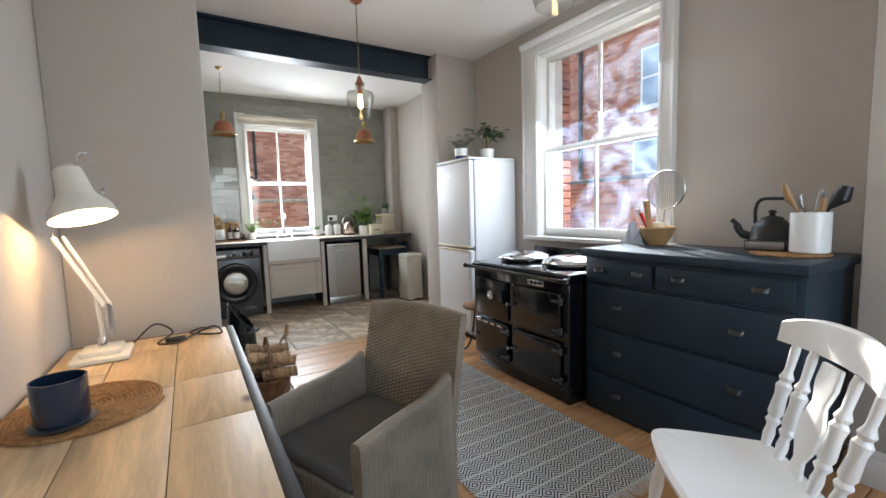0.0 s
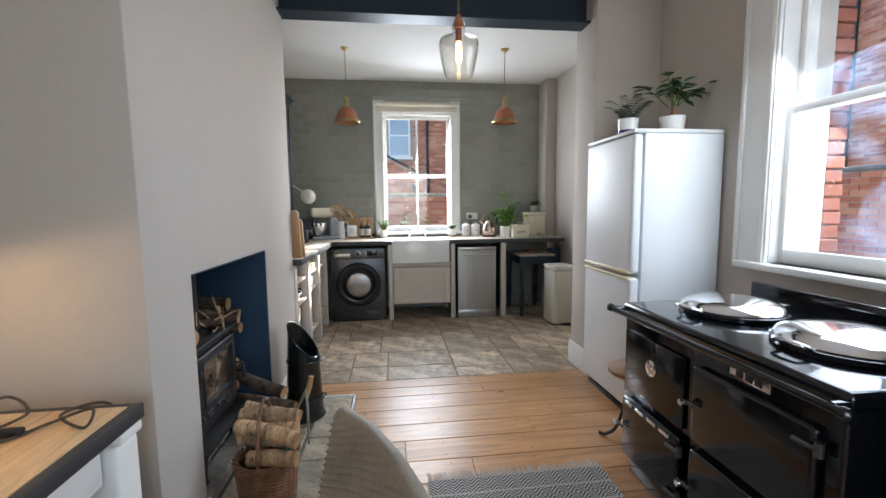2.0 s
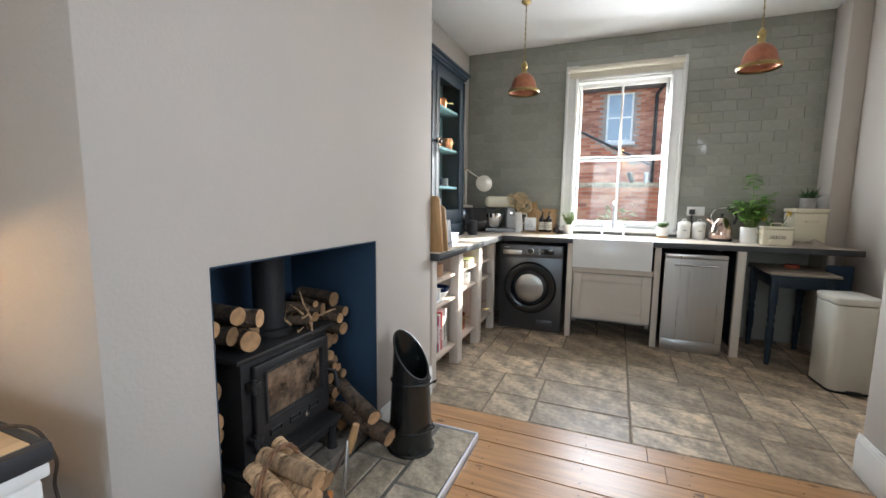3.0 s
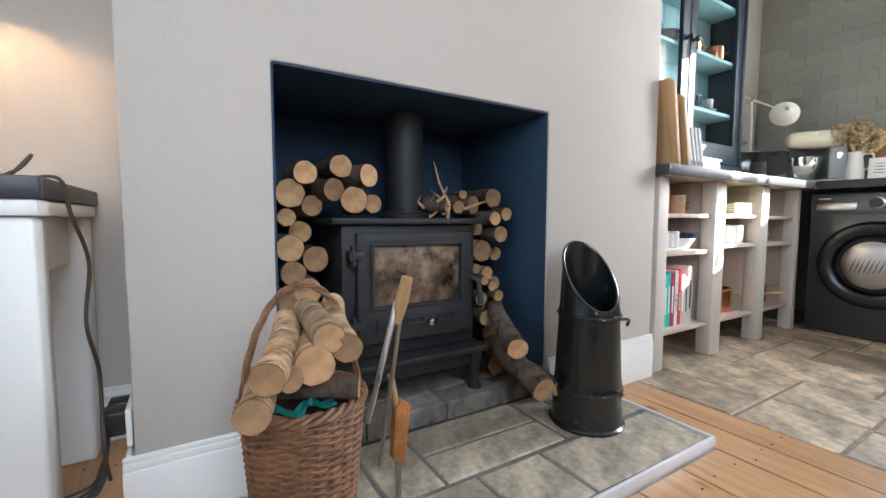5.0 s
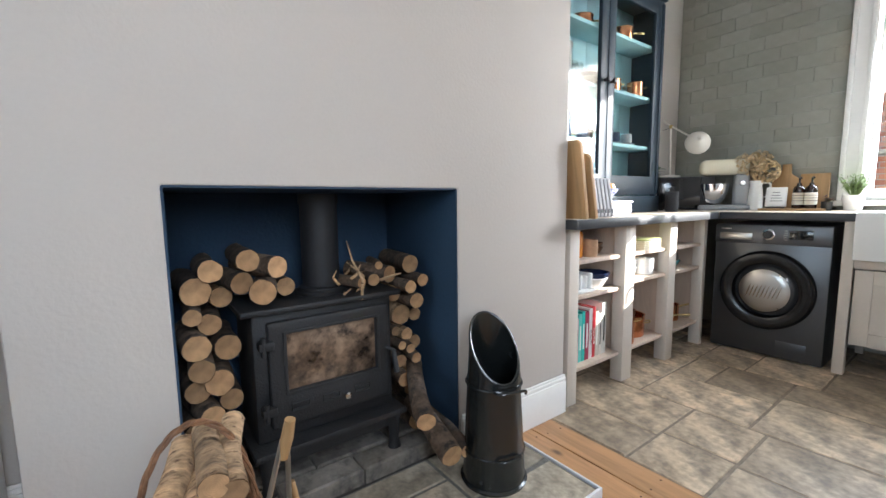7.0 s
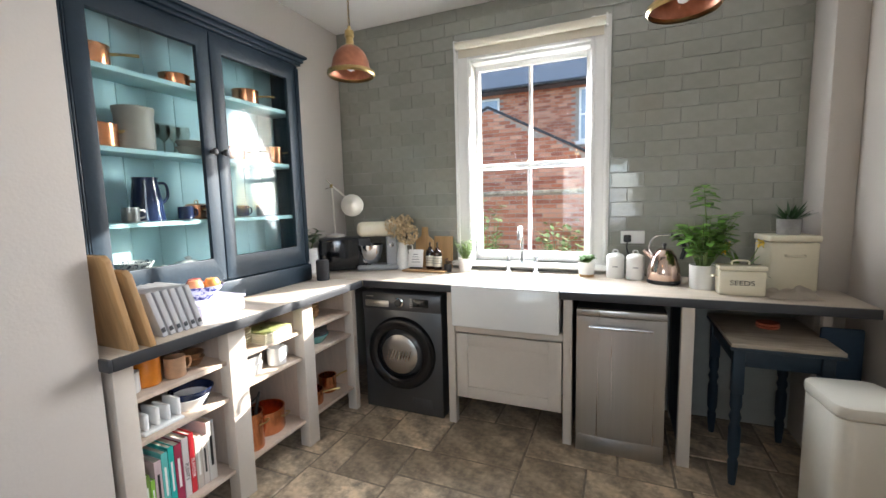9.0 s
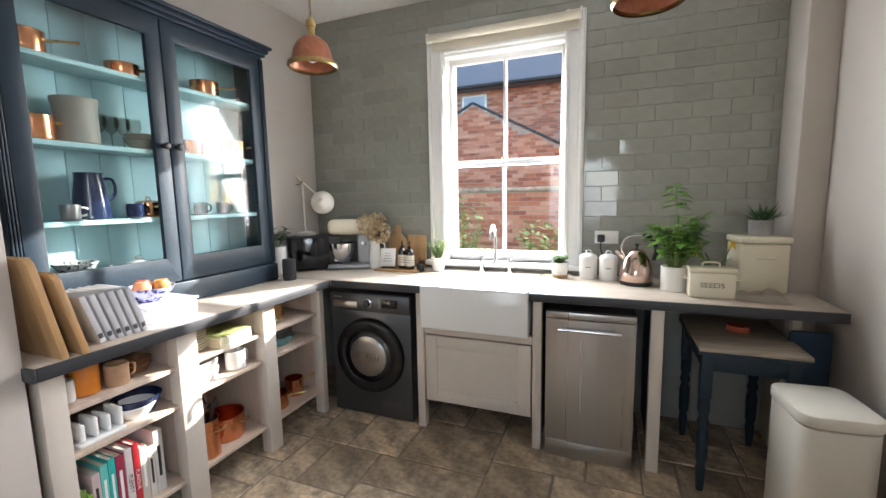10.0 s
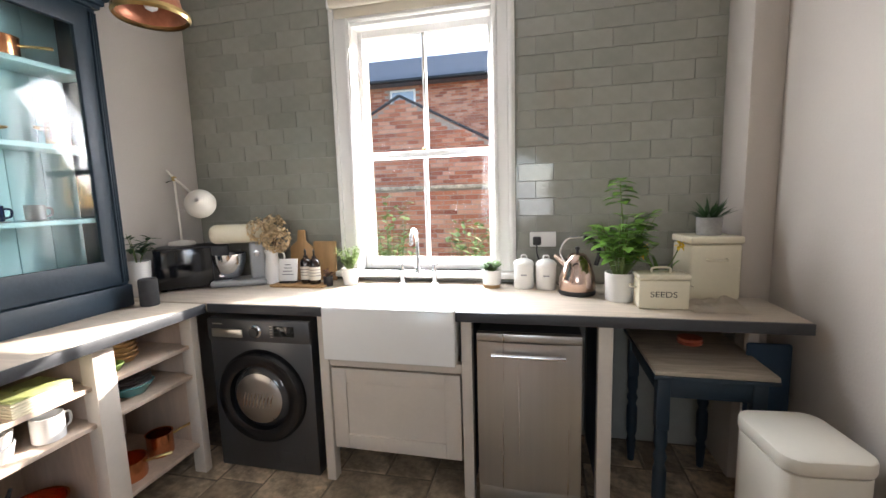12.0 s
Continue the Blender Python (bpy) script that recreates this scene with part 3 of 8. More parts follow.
badge = box("badge", aga, CHROME, (-0.006, -0.001, 0.21, 0.36, 0.745, 0.785), 0.004, "plain chrome badge with a black inlay")
for k in range(3):
    box("badge_inlay", badge, BLACK, (-0.009, -0.0055, 0.235 + k * 0.036, 0.262 + k * 0.036, 0.753, 0.777), 0.002)
for k in range(4):
    box("firebox_vent", aga, CHROME, (-0.042, -0.030, 0.60 + k * 0.085, 0.66 + k * 0.085, 0.385, 0.40), 0.003)
rail = tube("towel_rail", aga, BLACK_ENAMEL, [(-0.055, -0.03, 0.815), (-0.055, AW + 0.03, 0.815)], 0.013, 16)
for y in (0.0, AW):
    tube("rail_bracket", rail, BLACK_ENAMEL, [(-0.012, y, 0.815), (-0.055, y, 0.815)], 0.017, 14)
    lathe("rail_end", rail, BLACK_ENAMEL, [(0, 0), (0.018, 0.002), (0.02, 0.02), (0.012, 0.028), (0, 0.03)], seg=16, m=pose(-0.055, y + (0.04 if y > 0.5 else -0.04), 0.815, 90 if y < 0.5 else -90, 0, 0) @ pose(0, 0, -0.015))
for y in (0.27, 0.73):
    lid = lathe("hob_lid", aga, CHROME, [(0.185, 0), (0.19, 0.012), (0.178, 0.03), (0.13, 0.048), (0.06, 0.058), (0, 0.06)], (0.32, y, 0.868), 40, "domed chromed hob lid")
    lathe("lid_rim", lid, BLACK_ENAMEL, [(0.19, -0.018), (0.198, -0.012), (0.198, 0.004), (0.188, 0.008), (0, 0.008)], (0.32, y, 0.868), 40)
    tube("lid_handle", lid, CHROME, curve_pts([(0.14, y - 0.05, 0.872), (0.098, y - 0.04, 0.888), (0.098, y + 0.04, 0.888), (0.14, y + 0.05, 0.872)], 6), 0.009, 10)
    box("lid_hinge", lid, CHROME, (0.50, 0.57, y - 0.04, y + 0.04, 0.85, 0.885), 0.008)
box("splash_rail", aga, BLACK_ENAMEL, (AD - 0.02, AD + 0.005, 0, AW, 0.845, 0.93), 0.005)

# chest of drawers
chest = thing("chest_of_drawers", "large navy painted chest of drawers with steel cup handles", "chest of drawers", (1.95, 0.66, 0))
CW, CD = 1.085, 0.58
boxes("carcass", chest, NAVY, [(0.012, CD, 0.0, CW, 0.0, 0.96)], 0.004)
box("top", chest, NAVY, (-0.02, CD + 0.01, -0.02, CW + 0.015, 0.962, 1.01), 0.01, "navy painted top worn pale at the edge", 3)
PEWTER = material("dull_pewter", (0.16, 0.165, 0.17), 0.35, metal=0.9, vary=0.15, scale=12, fine=60, bump=0.03)
for z0, z1, cols in ((0.815, 0.94, [(0.03, 0.62), (0.645, CW - 0.03)]), (0.545, 0.795, [(0.03, CW - 0.03)]), (0.265, 0.525, [(0.03, CW - 0.03)]), (0.03, 0.245, [(0.03, CW - 0.03)])):
    for y0, y1 in cols:
        d = box("drawer", chest, NAVY, (-0.008, 0.0115, y0, y1, z0, z1), 0.006)
        for f in (0.2, 0.8):
            yc, zc = y0 + (y1 - y0) * f, (z0 + z1) / 2 + 0.01
            bm = bmesh.new()
            n = 10
            top = [bm.verts.new((-0.008, yc - 0.034 + 0.068 * i / n, zc + 0.014)) for i in range(n + 1)]
            rows_v = [top]
            for k in range(1, 6):
                a = k / 5 * math.pi / 2
                rows_v.append([bm.verts.new((-0.008 - 0.020 * math.sin(a) * math.sqrt(max(0.05, 1 - abs(2 * i / n - 1) ** 4)), yc + (-0.034 + 0.068 * i / n) * (0.9 + 0.1 * math.cos(a)), zc + 0.014 - 0.024 * (1 - math.cos(a)))) for i in range(n + 1)])
            for a, b in zip(rows_v, rows_v[1:]):
                for i in range(n):
                    bm.faces.new((a[i], a[i + 1], b[i + 1], b[i]))
            bmesh.ops.solidify(bm, geom=bm.faces[:], thickness=0.0025)
            part("cup_handle", bm, PEWTER, d, "", True)
for z in (0.805, 0.535, 0.255):
    box("drawer_rail", chest, NAVY, (0.004, 0.0118, 0.02, CW - 0.02, z - 0.006, z + 0.006), 0.002)

# fridge freezer
fridge = thing("fridge_freezer", "tall white two-door fridge freezer", "fridge freezer", (2.115, 3.21, 0))
FW, FD, FH = 0.585, 0.57, 1.755
box("body", fridge, FRIDGE, (0.07, FD, 0.0, FW, 0.03, FH - 0.025), 0.008)
box("top", fridge, FRIDGE, (0.0, FD, 0.0, FW, FH - 0.024, FH), 0.008)
up = box("fridge_door", fridge, FRIDGE, (0.0, 0.062, 0.0, FW, 0.905, FH - 0.028), 0.02, seg=5)
lo = box("freezer_door", fridge, FRIDGE, (0.0, 0.062, 0.0, FW, 0.07, 0.88), 0.02, seg=5)
YELLOWED = material("yellowed_plastic", (0.66, 0.58, 0.38), 0.4, vary=0.06, scale=8, fine=60, bump=0.02)
for d, z in ((up, 0.905), (lo, 0.868)):
    box("handle_lip", d, YELLOWED, (-0.012, 0.03, 0.01, FW - 0.01, z - 0.004, z + 0.016), 0.006, "yellowed plastic handle lip")
bdg = boxes("brand_mark", up, STEEL, [(-0.003, -0.0005, 0.33 + i * 0.022, 0.346 + i * 0.022, 1.60, 1.612) for i in range(4)])
box("kick_plate", fridge, BLACK, (0.04, 0.07, 0.02, FW - 0.02, 0.0, 0.028), 0.002)

# desk
desk = thing("desk", "plank-topped desk on a chipped white painted frame", "desk", (0, 0, 0))
DX0, DX1, DY0, DY1, DZ = -0.565, 0.008, 0.30, 2.135, 0.773
for i, (x0, x1) in enumerate(((DX0, -0.395), (-0.393, -0.205), (-0.203, -0.022))):
    cuts = [DY0, DY0 + 0.55 + 0.31 * ((i * 2) % 3), DY0 + 1.2 + 0.21 * ((i + 1) % 3), DY1 - 0.022]
    for a, b in zip(cuts, cuts[1:]):
        box("plank", desk, OAKTOP, (x0, x1, a, b - 0.0015, DZ - 0.03, DZ), 0.0015)
box("edge_strip", desk, GREY_EDGE, (-0.021, DX1, DY0, DY1, DZ - 0.042, DZ - 0.0005), 0.004, "dark painted edge strip")
box("edge_strip", desk, GREY_EDGE, (DX0, -0.0215, DY1 - 0.0215, DY1, DZ - 0.042, DZ - 0.0005), 0.004, "dark painted edge strip")
box("cornice", desk, WHITE, (DX0 + 0.02, DX1 - 0.005, DY1 - 0.10, DY1 - 0.004, DZ - 0.075, DZ - 0.043), 0.008)
box("apron", desk, WHITE, (-0.06, -0.036, DY0 + 0.06, DY1 - 0.12, DZ - 0.165, DZ - 0.043), 0.003)
box("apron", desk, WHITE, (DX0 + 0.06, -0.065, DY1 - 0.075, DY1 - 0.05, DZ - 0.20, DZ - 0.076), 0.003)
for x, y in ((-0.10, DY1 - 0.11), (DX0 + 0.02, DY1 - 0.11), (-0.10, DY0 + 0.03), (DX0 + 0.02, DY0 + 0.03)):
    box("leg", desk, WHITE, (x, x + 0.095, y, y + 0.095, 0.0, DZ - 0.076 if y > 1 else DZ - 0.031), 0.012, seg=3)

# woven armchair facing the desk
WICKER = material("grey_wicker", (0.225, 0.19, 0.145), 0.6, vary=0.2, scale=9, fine=160, bump=0.06)
CUSHION = material("grey_cushion_cloth", (0.105, 0.10, 0.095), 0.95, vary=0.08, scale=5, fine=220, bump=0.15)
chair = thing("wicker_armchair", "grey-brown woven wicker armchair with a dark seat cushion", "armchair", (0.357, 1.483, 0), 22)


def woven_wall(name, path, tops, z0, thick, cell=0.005, lean=0.0):
    """Woven shell along a plan path: strands pass over and under in a basket pattern."""
    P = [Vector((p[0], p[1], 0)) for p in path]
    length = [0.0]
    for a, b in zip(P, P[1:]):
        length.append(length[-1] + (b - a).length)
    n = int(length[-1] / cell)
    bm = bmesh.new()
    for side in (1, -1):
        cols = []
        for i in range(n + 1):
            s = length[-1] * i / n
            k = max(j for j in range(len(length)) if length[j] <= s + 1e-9)
            k = min(k, len(P) - 2)
            f = (s - length[k]) / (length[k + 1] - length[k])
            p = P[k].lerp(P[k + 1], f)
            d = (P[min(k + 2, len(P) - 1)] - P[max(k - 1, 0)]).normalized()
            nor = Vector((d.y, -d.x, 0))
            top = tops[k] * (1 - f) + tops[k + 1] * f
            m = 208
            col = []
            for j in range(m + 1):
                h = j / m
                z = z0 + (top - z0) * h
                edge = min(1.0, (m - j) / 9)
                bulge = 0.0060 * math.cos(math.pi * j / 2 + 0.4) * math.cos(math.pi * i / 4 + 0.4) * edge - 0.0016 * abs(math.sin(math.pi * i / 4)) * edge
                off = side * (thick * 0.5 * (0.35 + 0.65 * math.sqrt(max(0.0, 1 - (1 - edge) ** 2))) + bulge)
                q = p + nor * off
                q.x += lean * max(0, z - 0.4) * (1 if p.x > 0.15 else 0.0)
                col.append(bm.verts.new((q.x, q.y, z)))
            cols.append(col)
        for a, b in zip(cols, cols[1:]):
            for j in range(m):
                bm.faces.new((a[j], b[j], b[j + 1], a[j + 1]))
        if side == 1:
            outer = cols
    for a, b in ((outer[0], cols[0]), (outer[-1], cols[-1])):
        for j in range(m):
            bm.faces.new((a[j], a[j + 1], b[j + 1], b[j]))
    for i in range(n):
        bm.faces.new((outer[i][m], outer[i + 1][m], cols[i + 1][m], cols[i][m]))
    return part(name, bm, WICKER, chair, "", True)


arm_h, back_h = 0.585, 0.858
for sgn, nm in ((1, "armrest"), (-1, "armrest")):
    path = [(-0.215, 0.238 * sgn), (-0.08, 0.242 * sgn), (0.09, 0.244 * sgn), (0.19, 0.244 * sgn), (0.252, 0.242 * sgn)]
    woven_wall(nm, path, [arm_h - 0.01, arm_h + 0.004, arm_h + 0.012, arm_h + 0.03, arm_h + 0.055], 0.05, 0.046)
woven_wall("backrest", [(0.262, -0.258), (0.282, -0.13), (0.288, 0.0), (0.282, 0.13), (0.262, 0.258)], [back_h - 0.005, back_h + 0.005, back_h + 0.008, back_h + 0.005, back_h - 0.005], 0.05, 0.042, lean=0.22)
woven_wall("seat_front", [(-0.212, -0.214), (-0.216, 0.0), (-0.212, 0.214)], [0.40, 0.40, 0.40], 0.05, 0.03)
box("seat_cushion", chair, CUSHION, (-0.225, 0.255, -0.214, 0.214, 0.40, 0.455), 0.022, "dark grey cloth seat cushion", 4)
for x in (-0.19, 0.25):
    for y in (-0.225, 0.225):
        box("leg", chair, DARKWOOD, (x - 0.02, x + 0.02, y - 0.02, y + 0.02, 0.0, 0.052), 0.003)

# rug


def rug_material():
    """Dark and pale wool in concentric diamond zigzags."""
    m = bpy.data.materials.new("diamond_rug_weave")
    m.use_nodes = True
    nt, b = m.node_tree, m.node_tree.nodes["Principled BSDF"]
    N, L = nt.nodes.new, nt.links.new
    tc, sx = N("ShaderNodeTexCoord"), N("ShaderNodeSeparateXYZ")
    L(tc.outputs["Object"], sx.inputs[0])
    def tri(src, period):
        a = N("ShaderNodeMath")
        a.operation = "PINGPONG"
        L(src, a.inputs[0])
        a.inputs[1].default_value = period
        return a.outputs[0]
    def math_node(op, a, b=None, c=None):
        n = N("ShaderNodeMath")
        n.operation = op
        for k, q in enumerate((a, b, c)):
            if q is None:
                continue
            if isinstance(q, (int, float)):
                n.inputs[k].default_value = q
            else:
                L(q, n.inputs[k])
        return n.outputs[0]
    # bands across the width: chevrons and diamonds in turn, a pale line between them
    BAND = 0.112
    row = math_node("FLOOR", math_node("DIVIDE", sx.outputs[1], BAND))
    inband = math_node("SUBTRACT", sx.outputs[1], math_node("MULTIPLY", row, BAND))
    odd = math_node("MODULO", row, 2.0)
    u, v = tri(sx.outputs[0], 0.040), tri(inband, BAND / 2)
    chevron = math_node("ADD", inband, u)
    diamond = math_node("ADD", v, u)
    pick = math_node("MULTIPLY_ADD", odd, math_node("SUBTRACT", diamond, chevron), chevron)
    zig = math_node("PINGPONG", pick, 0.0100)
    border = math_node("LESS_THAN", v, 0.0055)
    w = N("ShaderNodeMath")
    w.operation = "MULTIPLY_ADD"
    L(border, w.inputs[0])
    w.inputs[1].default_value = 0.01
    L(zig, w.inputs[2])
    nz, ad, mr = N("ShaderNodeTexNoise"), N("ShaderNodeMath"), N("ShaderNodeMapRange")
    nz.inputs["Scale"].default_value, nz.inputs["Detail"].default_value = 160, 2
    L(tc.outputs["Object"], nz.inputs[0])
    ad.operation = "MULTIPLY_ADD"
    L(nz.outputs[0], ad.inputs[0])
    ad.inputs[1].default_value = 0.003
    L(w.outputs[0], ad.inputs[2])
    mr.inputs["From Min"].default_value, mr.inputs["From Max"].default_value = 0.0045, 0.0066
    L(ad.outputs[0], mr.inputs["Value"])
    mx = N("ShaderNodeMix")
    mx.data_type = "RGBA"
    mx.inputs["A"].default_value, mx.inputs["B"].default_value = (0.045, 0.047, 0.055, 1), (0.80, 0.78, 0.74, 1)
    L(mr.outputs[0], mx.inputs["Factor"])
    L(mx.outputs["Result"], b.inputs["Base Color"])
    b.inputs["Roughness"].default_value = 1.0
    b.inputs["Specular IOR Level"].default_value = 0.1
    bp = N("ShaderNodeBump")
    bp.inputs["Strength"].default_value, bp.inputs["Distance"].default_value = 0.6, 0.003
    L(ad.outputs[0], bp.inputs["Height"]), L(bp.outputs[0], b.inputs["Normal"])
    return m


rug = thing("rug", "flat-woven black and white diamond rug with a pale fringe", "rug", (0.86, 1.10, 0))
bm = bmesh.new()
nx, ny, RX, RY = 24, 44, 0.87, 1.68
grid = [[bm.verts.new((RX * i / nx, RY * j / ny, 0.008 + 0.0025 * noise.noise((i * 0.4, j * 0.3, 0)))) for j in range(ny + 1)] for i in range(nx + 1)]
for i in range(nx):
    for j in range(ny):
        bm.faces.new((grid[i][j], grid[i + 1][j], grid[i + 1][j + 1], grid[i][j + 1]))
bmesh.ops.solidify(bm, geom=bm.faces[:], thickness=0.006)
part("woven_field", bm, rug_material(), rug, "", True)
FRINGE = material("pale_fringe", (0.55, 0.52, 0.46), 1.0, vary=0.1, scale=20, fine=100, bump=0.1)
rnd = random.Random(4)
for y0, sg in ((0.0, -1), (RY, 1)):
    bm = bmesh.new()
    for i in range(110):
        x = RX * (i + 0.5) / 110
        ln, dx = rnd.uniform(0.045, 0.07), rnd.uniform(-0.014, 0.014)
        add_tube(bm, [(x, y0, 0.007), (x + dx * 0.4, y0 + sg * ln * 0.5, 0.006), (x + dx, y0 + sg * ln, 0.003)], [0.0028, 0.0022, 0.0012], 5)
    part("fringe", bm, FRINGE, rug)


# ---- kitchen: large things ----
CT, CB = 0.935, 0.892
side_top = thing("worktop", "pale limed wood worktop with a dark edge on the open shelves", "worktop", (0, 0, 0))
box("top", side_top, WORKTOP, (XL + 0.002, 0.020, 4.115, 5.672, CB, CT), 0.003)
box("edge", side_top, GREY_EDGE, (0.0205, 0.035, 4.115, 5.672, CB - 0.004, CT - 0.001), 0.003)
box("edge", side_top, GREY_EDGE, (FX + 0.001, 0.035, 4.1005, 4.1145, CB - 0.004, CT - 0.001), 0.003)
back_top = thing("worktop", "pale limed wood worktop with a dark edge along the tiled wall", "worktop", (0, 0, 0))
for nm, dims in (("top", (XL + 0.002, 0.70, 5.692, YB - 0.012, CB, CT)), ("top", (1.365, 2.76, 5.692, 6.088, CB, CT)), ("top", (1.365, 2.66, 6.0885, YB - 0.012, CB, CT)), ("top", (0.7005, 1.3645, 6.17, YB - 0.012, CB, CT))):
    box(nm, back_top, WORKTOP, dims, 0.002)
for x0, x1 in ((0.036, 0.70), (1.365, 2.76)):
    box("edge", back_top, GREY_EDGE, (x0, x1, 5.676, 5.6915, CB - 0.004, CT - 0.001), 0.003)

# open shelf unit along the left wall
shelf_unit = thing("shelf_unit", "open taupe shelf unit with posts and three bays", "shelf unit", (0, 0, 0))
POSTS = ((4.14, 4.215), (4.63, 4.73), (5.135, 5.225), (5.625, 5.671))
for y0, y1 in POSTS:
    box("post", shelf_unit, CABINET, (-0.10, -0.028, y0, y1, 0.0, CB - 0.005), 0.004)
    box("divider", shelf_unit, CARCASS, (XL + 0.01, -0.101, y0 + 0.02, y0 + 0.045, 0.12, CB - 0.005), 0.002)
for (a, b), zs in zip(((4.216, 4.629), (4.731, 5.134), (5.226, 5.624)), ((0.17, 0.545, 0.725), (0.17, 0.565, 0.725), (0.17, 0.56, 0.72))):
    for z in zs:
        box("shelf", shelf_unit, CARCASS, (XL + 0.022, -0.05, a - 0.02, b + 0.02, z - 0.02, z), 0.002)
    box("back_panel", shelf_unit, CARCASS, (XL + 0.008, XL + 0.02, a - 0.02, b + 0.02, 0.12, CB - 0.006), 0.0)

# frame under the sink run
frame_unit = thing("sink_frame", "taupe painted timber frame with a panel under the sink", "kitchen frame", (0, 0, 0))
for x0, x1 in ((0.655, 0.705), (1.385, 1.435), (1.985, 2.045)):
    box("post", frame_unit, CABINET, (x0, x1, 5.70, 5.76, 0.0, CB - 0.005), 0.004)
for x0, x1 in ((1.405, 1.43), (2.0, 2.03)):
    box("side_panel", frame_unit, NAVY, (x0, x1, 5.77, YB - 0.03, 0.05, CB - 0.005), 0.002)
box("rail", frame_unit, CABINET, (0.706, 1.384, 5.71, 5.75, 0.625, 0.672), 0.003)
pn = box("panel", frame_unit, CABINET, (0.788, 1.302, 5.713, 5.725, 0.263, 0.547), 0.0)
for nm, dims in (("stile", (0.715, 0.79, 5.703, 5.728, 0.19, 0.618)), ("stile", (1.30, 1.375, 5.703, 5.728, 0.19, 0.618)), ("panel_rail", (0.7902, 1.2998, 5.7032, 5.728, 0.545, 0.618)), ("panel_rail", (0.7902, 1.2998, 5.7032, 5.728, 0.19, 0.265))):
    box(nm, pn, CABINET, dims, 0.002)
for x in (0.69, 1.40, 2.02):
    box("rear_leg", frame_unit, CABINET, (x - 0.02, x + 0.02, 6.25, 6.29, 0.0, CB - 0.005), 0.003)
box("rear_leg", frame_unit, CABINET, (2.62, 2.66, 5.86, 5.90, 0.0, CB - 0.005), 0.003)

# sink with bridge tap
sink = thing("butler_sink", "white fireclay butler sink set into the worktop", "sink", (0, 0, 0))
sx0, sx1, sy0, sy1, sz0, sz1, tk = 0.7015, 1.3635, 5.66, 6.169, 0.675, 0.94, 0.03
bm = bmesh.new()
rings = [[bm.verts.new((x, y, z)) for x, y in ((sx0 + o, sy0 + o), (sx1 - o, sy0 + o), (sx1 - o, sy1 - o), (sx0 + o, sy1 - o))] for o, z in ((0.0, sz0), (0.0, sz1), (tk, sz1), (tk + 0.012, sz0 + 0.045))]
for a, b in zip(rings, rings[1:]):
    for k in range(4):
        bm.faces.new((a[k], a[(k + 1) % 4], b[(k + 1) % 4], b[k]))
bm.faces.new(rings[0]), bm.faces.new(rings[-1])
bmesh.ops.recalc_face_normals(bm, faces=bm.faces[:])
bmesh.ops.bevel(bm, geom=bm.edges[:], offset=0.008, segments=3, affect="EDGES", profile=0.5)
part("basin", bm, CERAMIC, sink, "", True)
lathe("drain", sink, CHROME, [(0, 0), (0.04, 0), (0.045, 0.003), (0.03, 0.002), (0, 0.001)], (1.03, 5.92, 0.7205), 24)
tap = thing("bridge_tap", "chrome bridge tap with a swan neck spout", "tap", (1.03, 6.245, CT))
tube("bridge", tap, CHROME, [(-0.10, 0, 0.075), (0.10, 0, 0.075)], 0.010, 14)
tube("spout", tap, CHROME, curve_pts([(0, 0, 0.07), (0, 0, 0.20), (0, -0.01, 0.29), (0, -0.06, 0.335), (0, -0.115, 0.30), (0, -0.12, 0.25)], 8), 0.0105, 14)
lathe("spout_collar", tap, CHROME, [(0, 0.06), (0.016, 0.06), (0.018, 0.09), (0.012, 0.10), (0.0105, 0.105)], seg=20)
for x in (-0.10, 0.10):
    col = lathe("pillar", tap, CHROME, [(0.026, 0), (0.026, 0.006), (0.014, 0.012), (0.012, 0.06), (0.017, 0.07), (0.017, 0.09), (0.010, 0.10), (0.010, 0.125), (0.014, 0.13), (0, 0.14)], (x, 0, 0), 20)
    for a in (0, 90):
        c, s = math.cos(radians(a + 45)), math.sin(radians(a + 45))
        tube("cross_head", col, CHROME, [(x - 0.032 * c, -0.032 * s, 0.128), (x + 0.032 * c, 0.032 * s, 0.128)], [0.007, 0.007], 10)

# washing machine
RINGBLACK = material("black_door_plastic", (0.006, 0.006, 0.007), 0.22, vary=0.05, bump=0.0)
wm = thing("washing_machine", "graphite washing machine with a black round door", "washing machine", (0.015, 5.70, 0))
box("body", wm, DARK_STEEL, (0.0, 0.60, 0.0, 0.56, 0.012, 0.855), 0.008)
pnl = box("control_panel", wm, DARK_STEEL, (0.0, 0.60, -0.012, -0.0005, 0.735, 0.852), 0.006)
dr = box("detergent_drawer", pnl, STEEL, (0.03, 0.215, -0.018, -0.0125, 0.755, 0.80), 0.004)
lathe("dial_ring", pnl, CHROME, [(0, 0), (0.034, 0), (0.034, 0.012), (0.026, 0.018), (0, 0.018)], seg=28, m=pose(0.30, -0.012, 0.795, 90, 0, 0))
lathe("dial", pnl, BLACK, [(0, 0), (0.026, 0), (0.024, 0.014), (0, 0.016)], seg=24, m=pose(0.30, -0.0305, 0.795, 90, 0, 0))
DISPLAY = material("dark_display", (0.01, 0.012, 0.012), 0.1, vary=0.05, bump=0.0)
box("display", pnl, DISPLAY, (0.40, 0.515, -0.0145, -0.0122, 0.77, 0.825), 0.001)
box("brand_mark", pnl, STEEL, (0.035, 0.095, -0.0135, -0.0122, 0.822, 0.829), 0.0005)
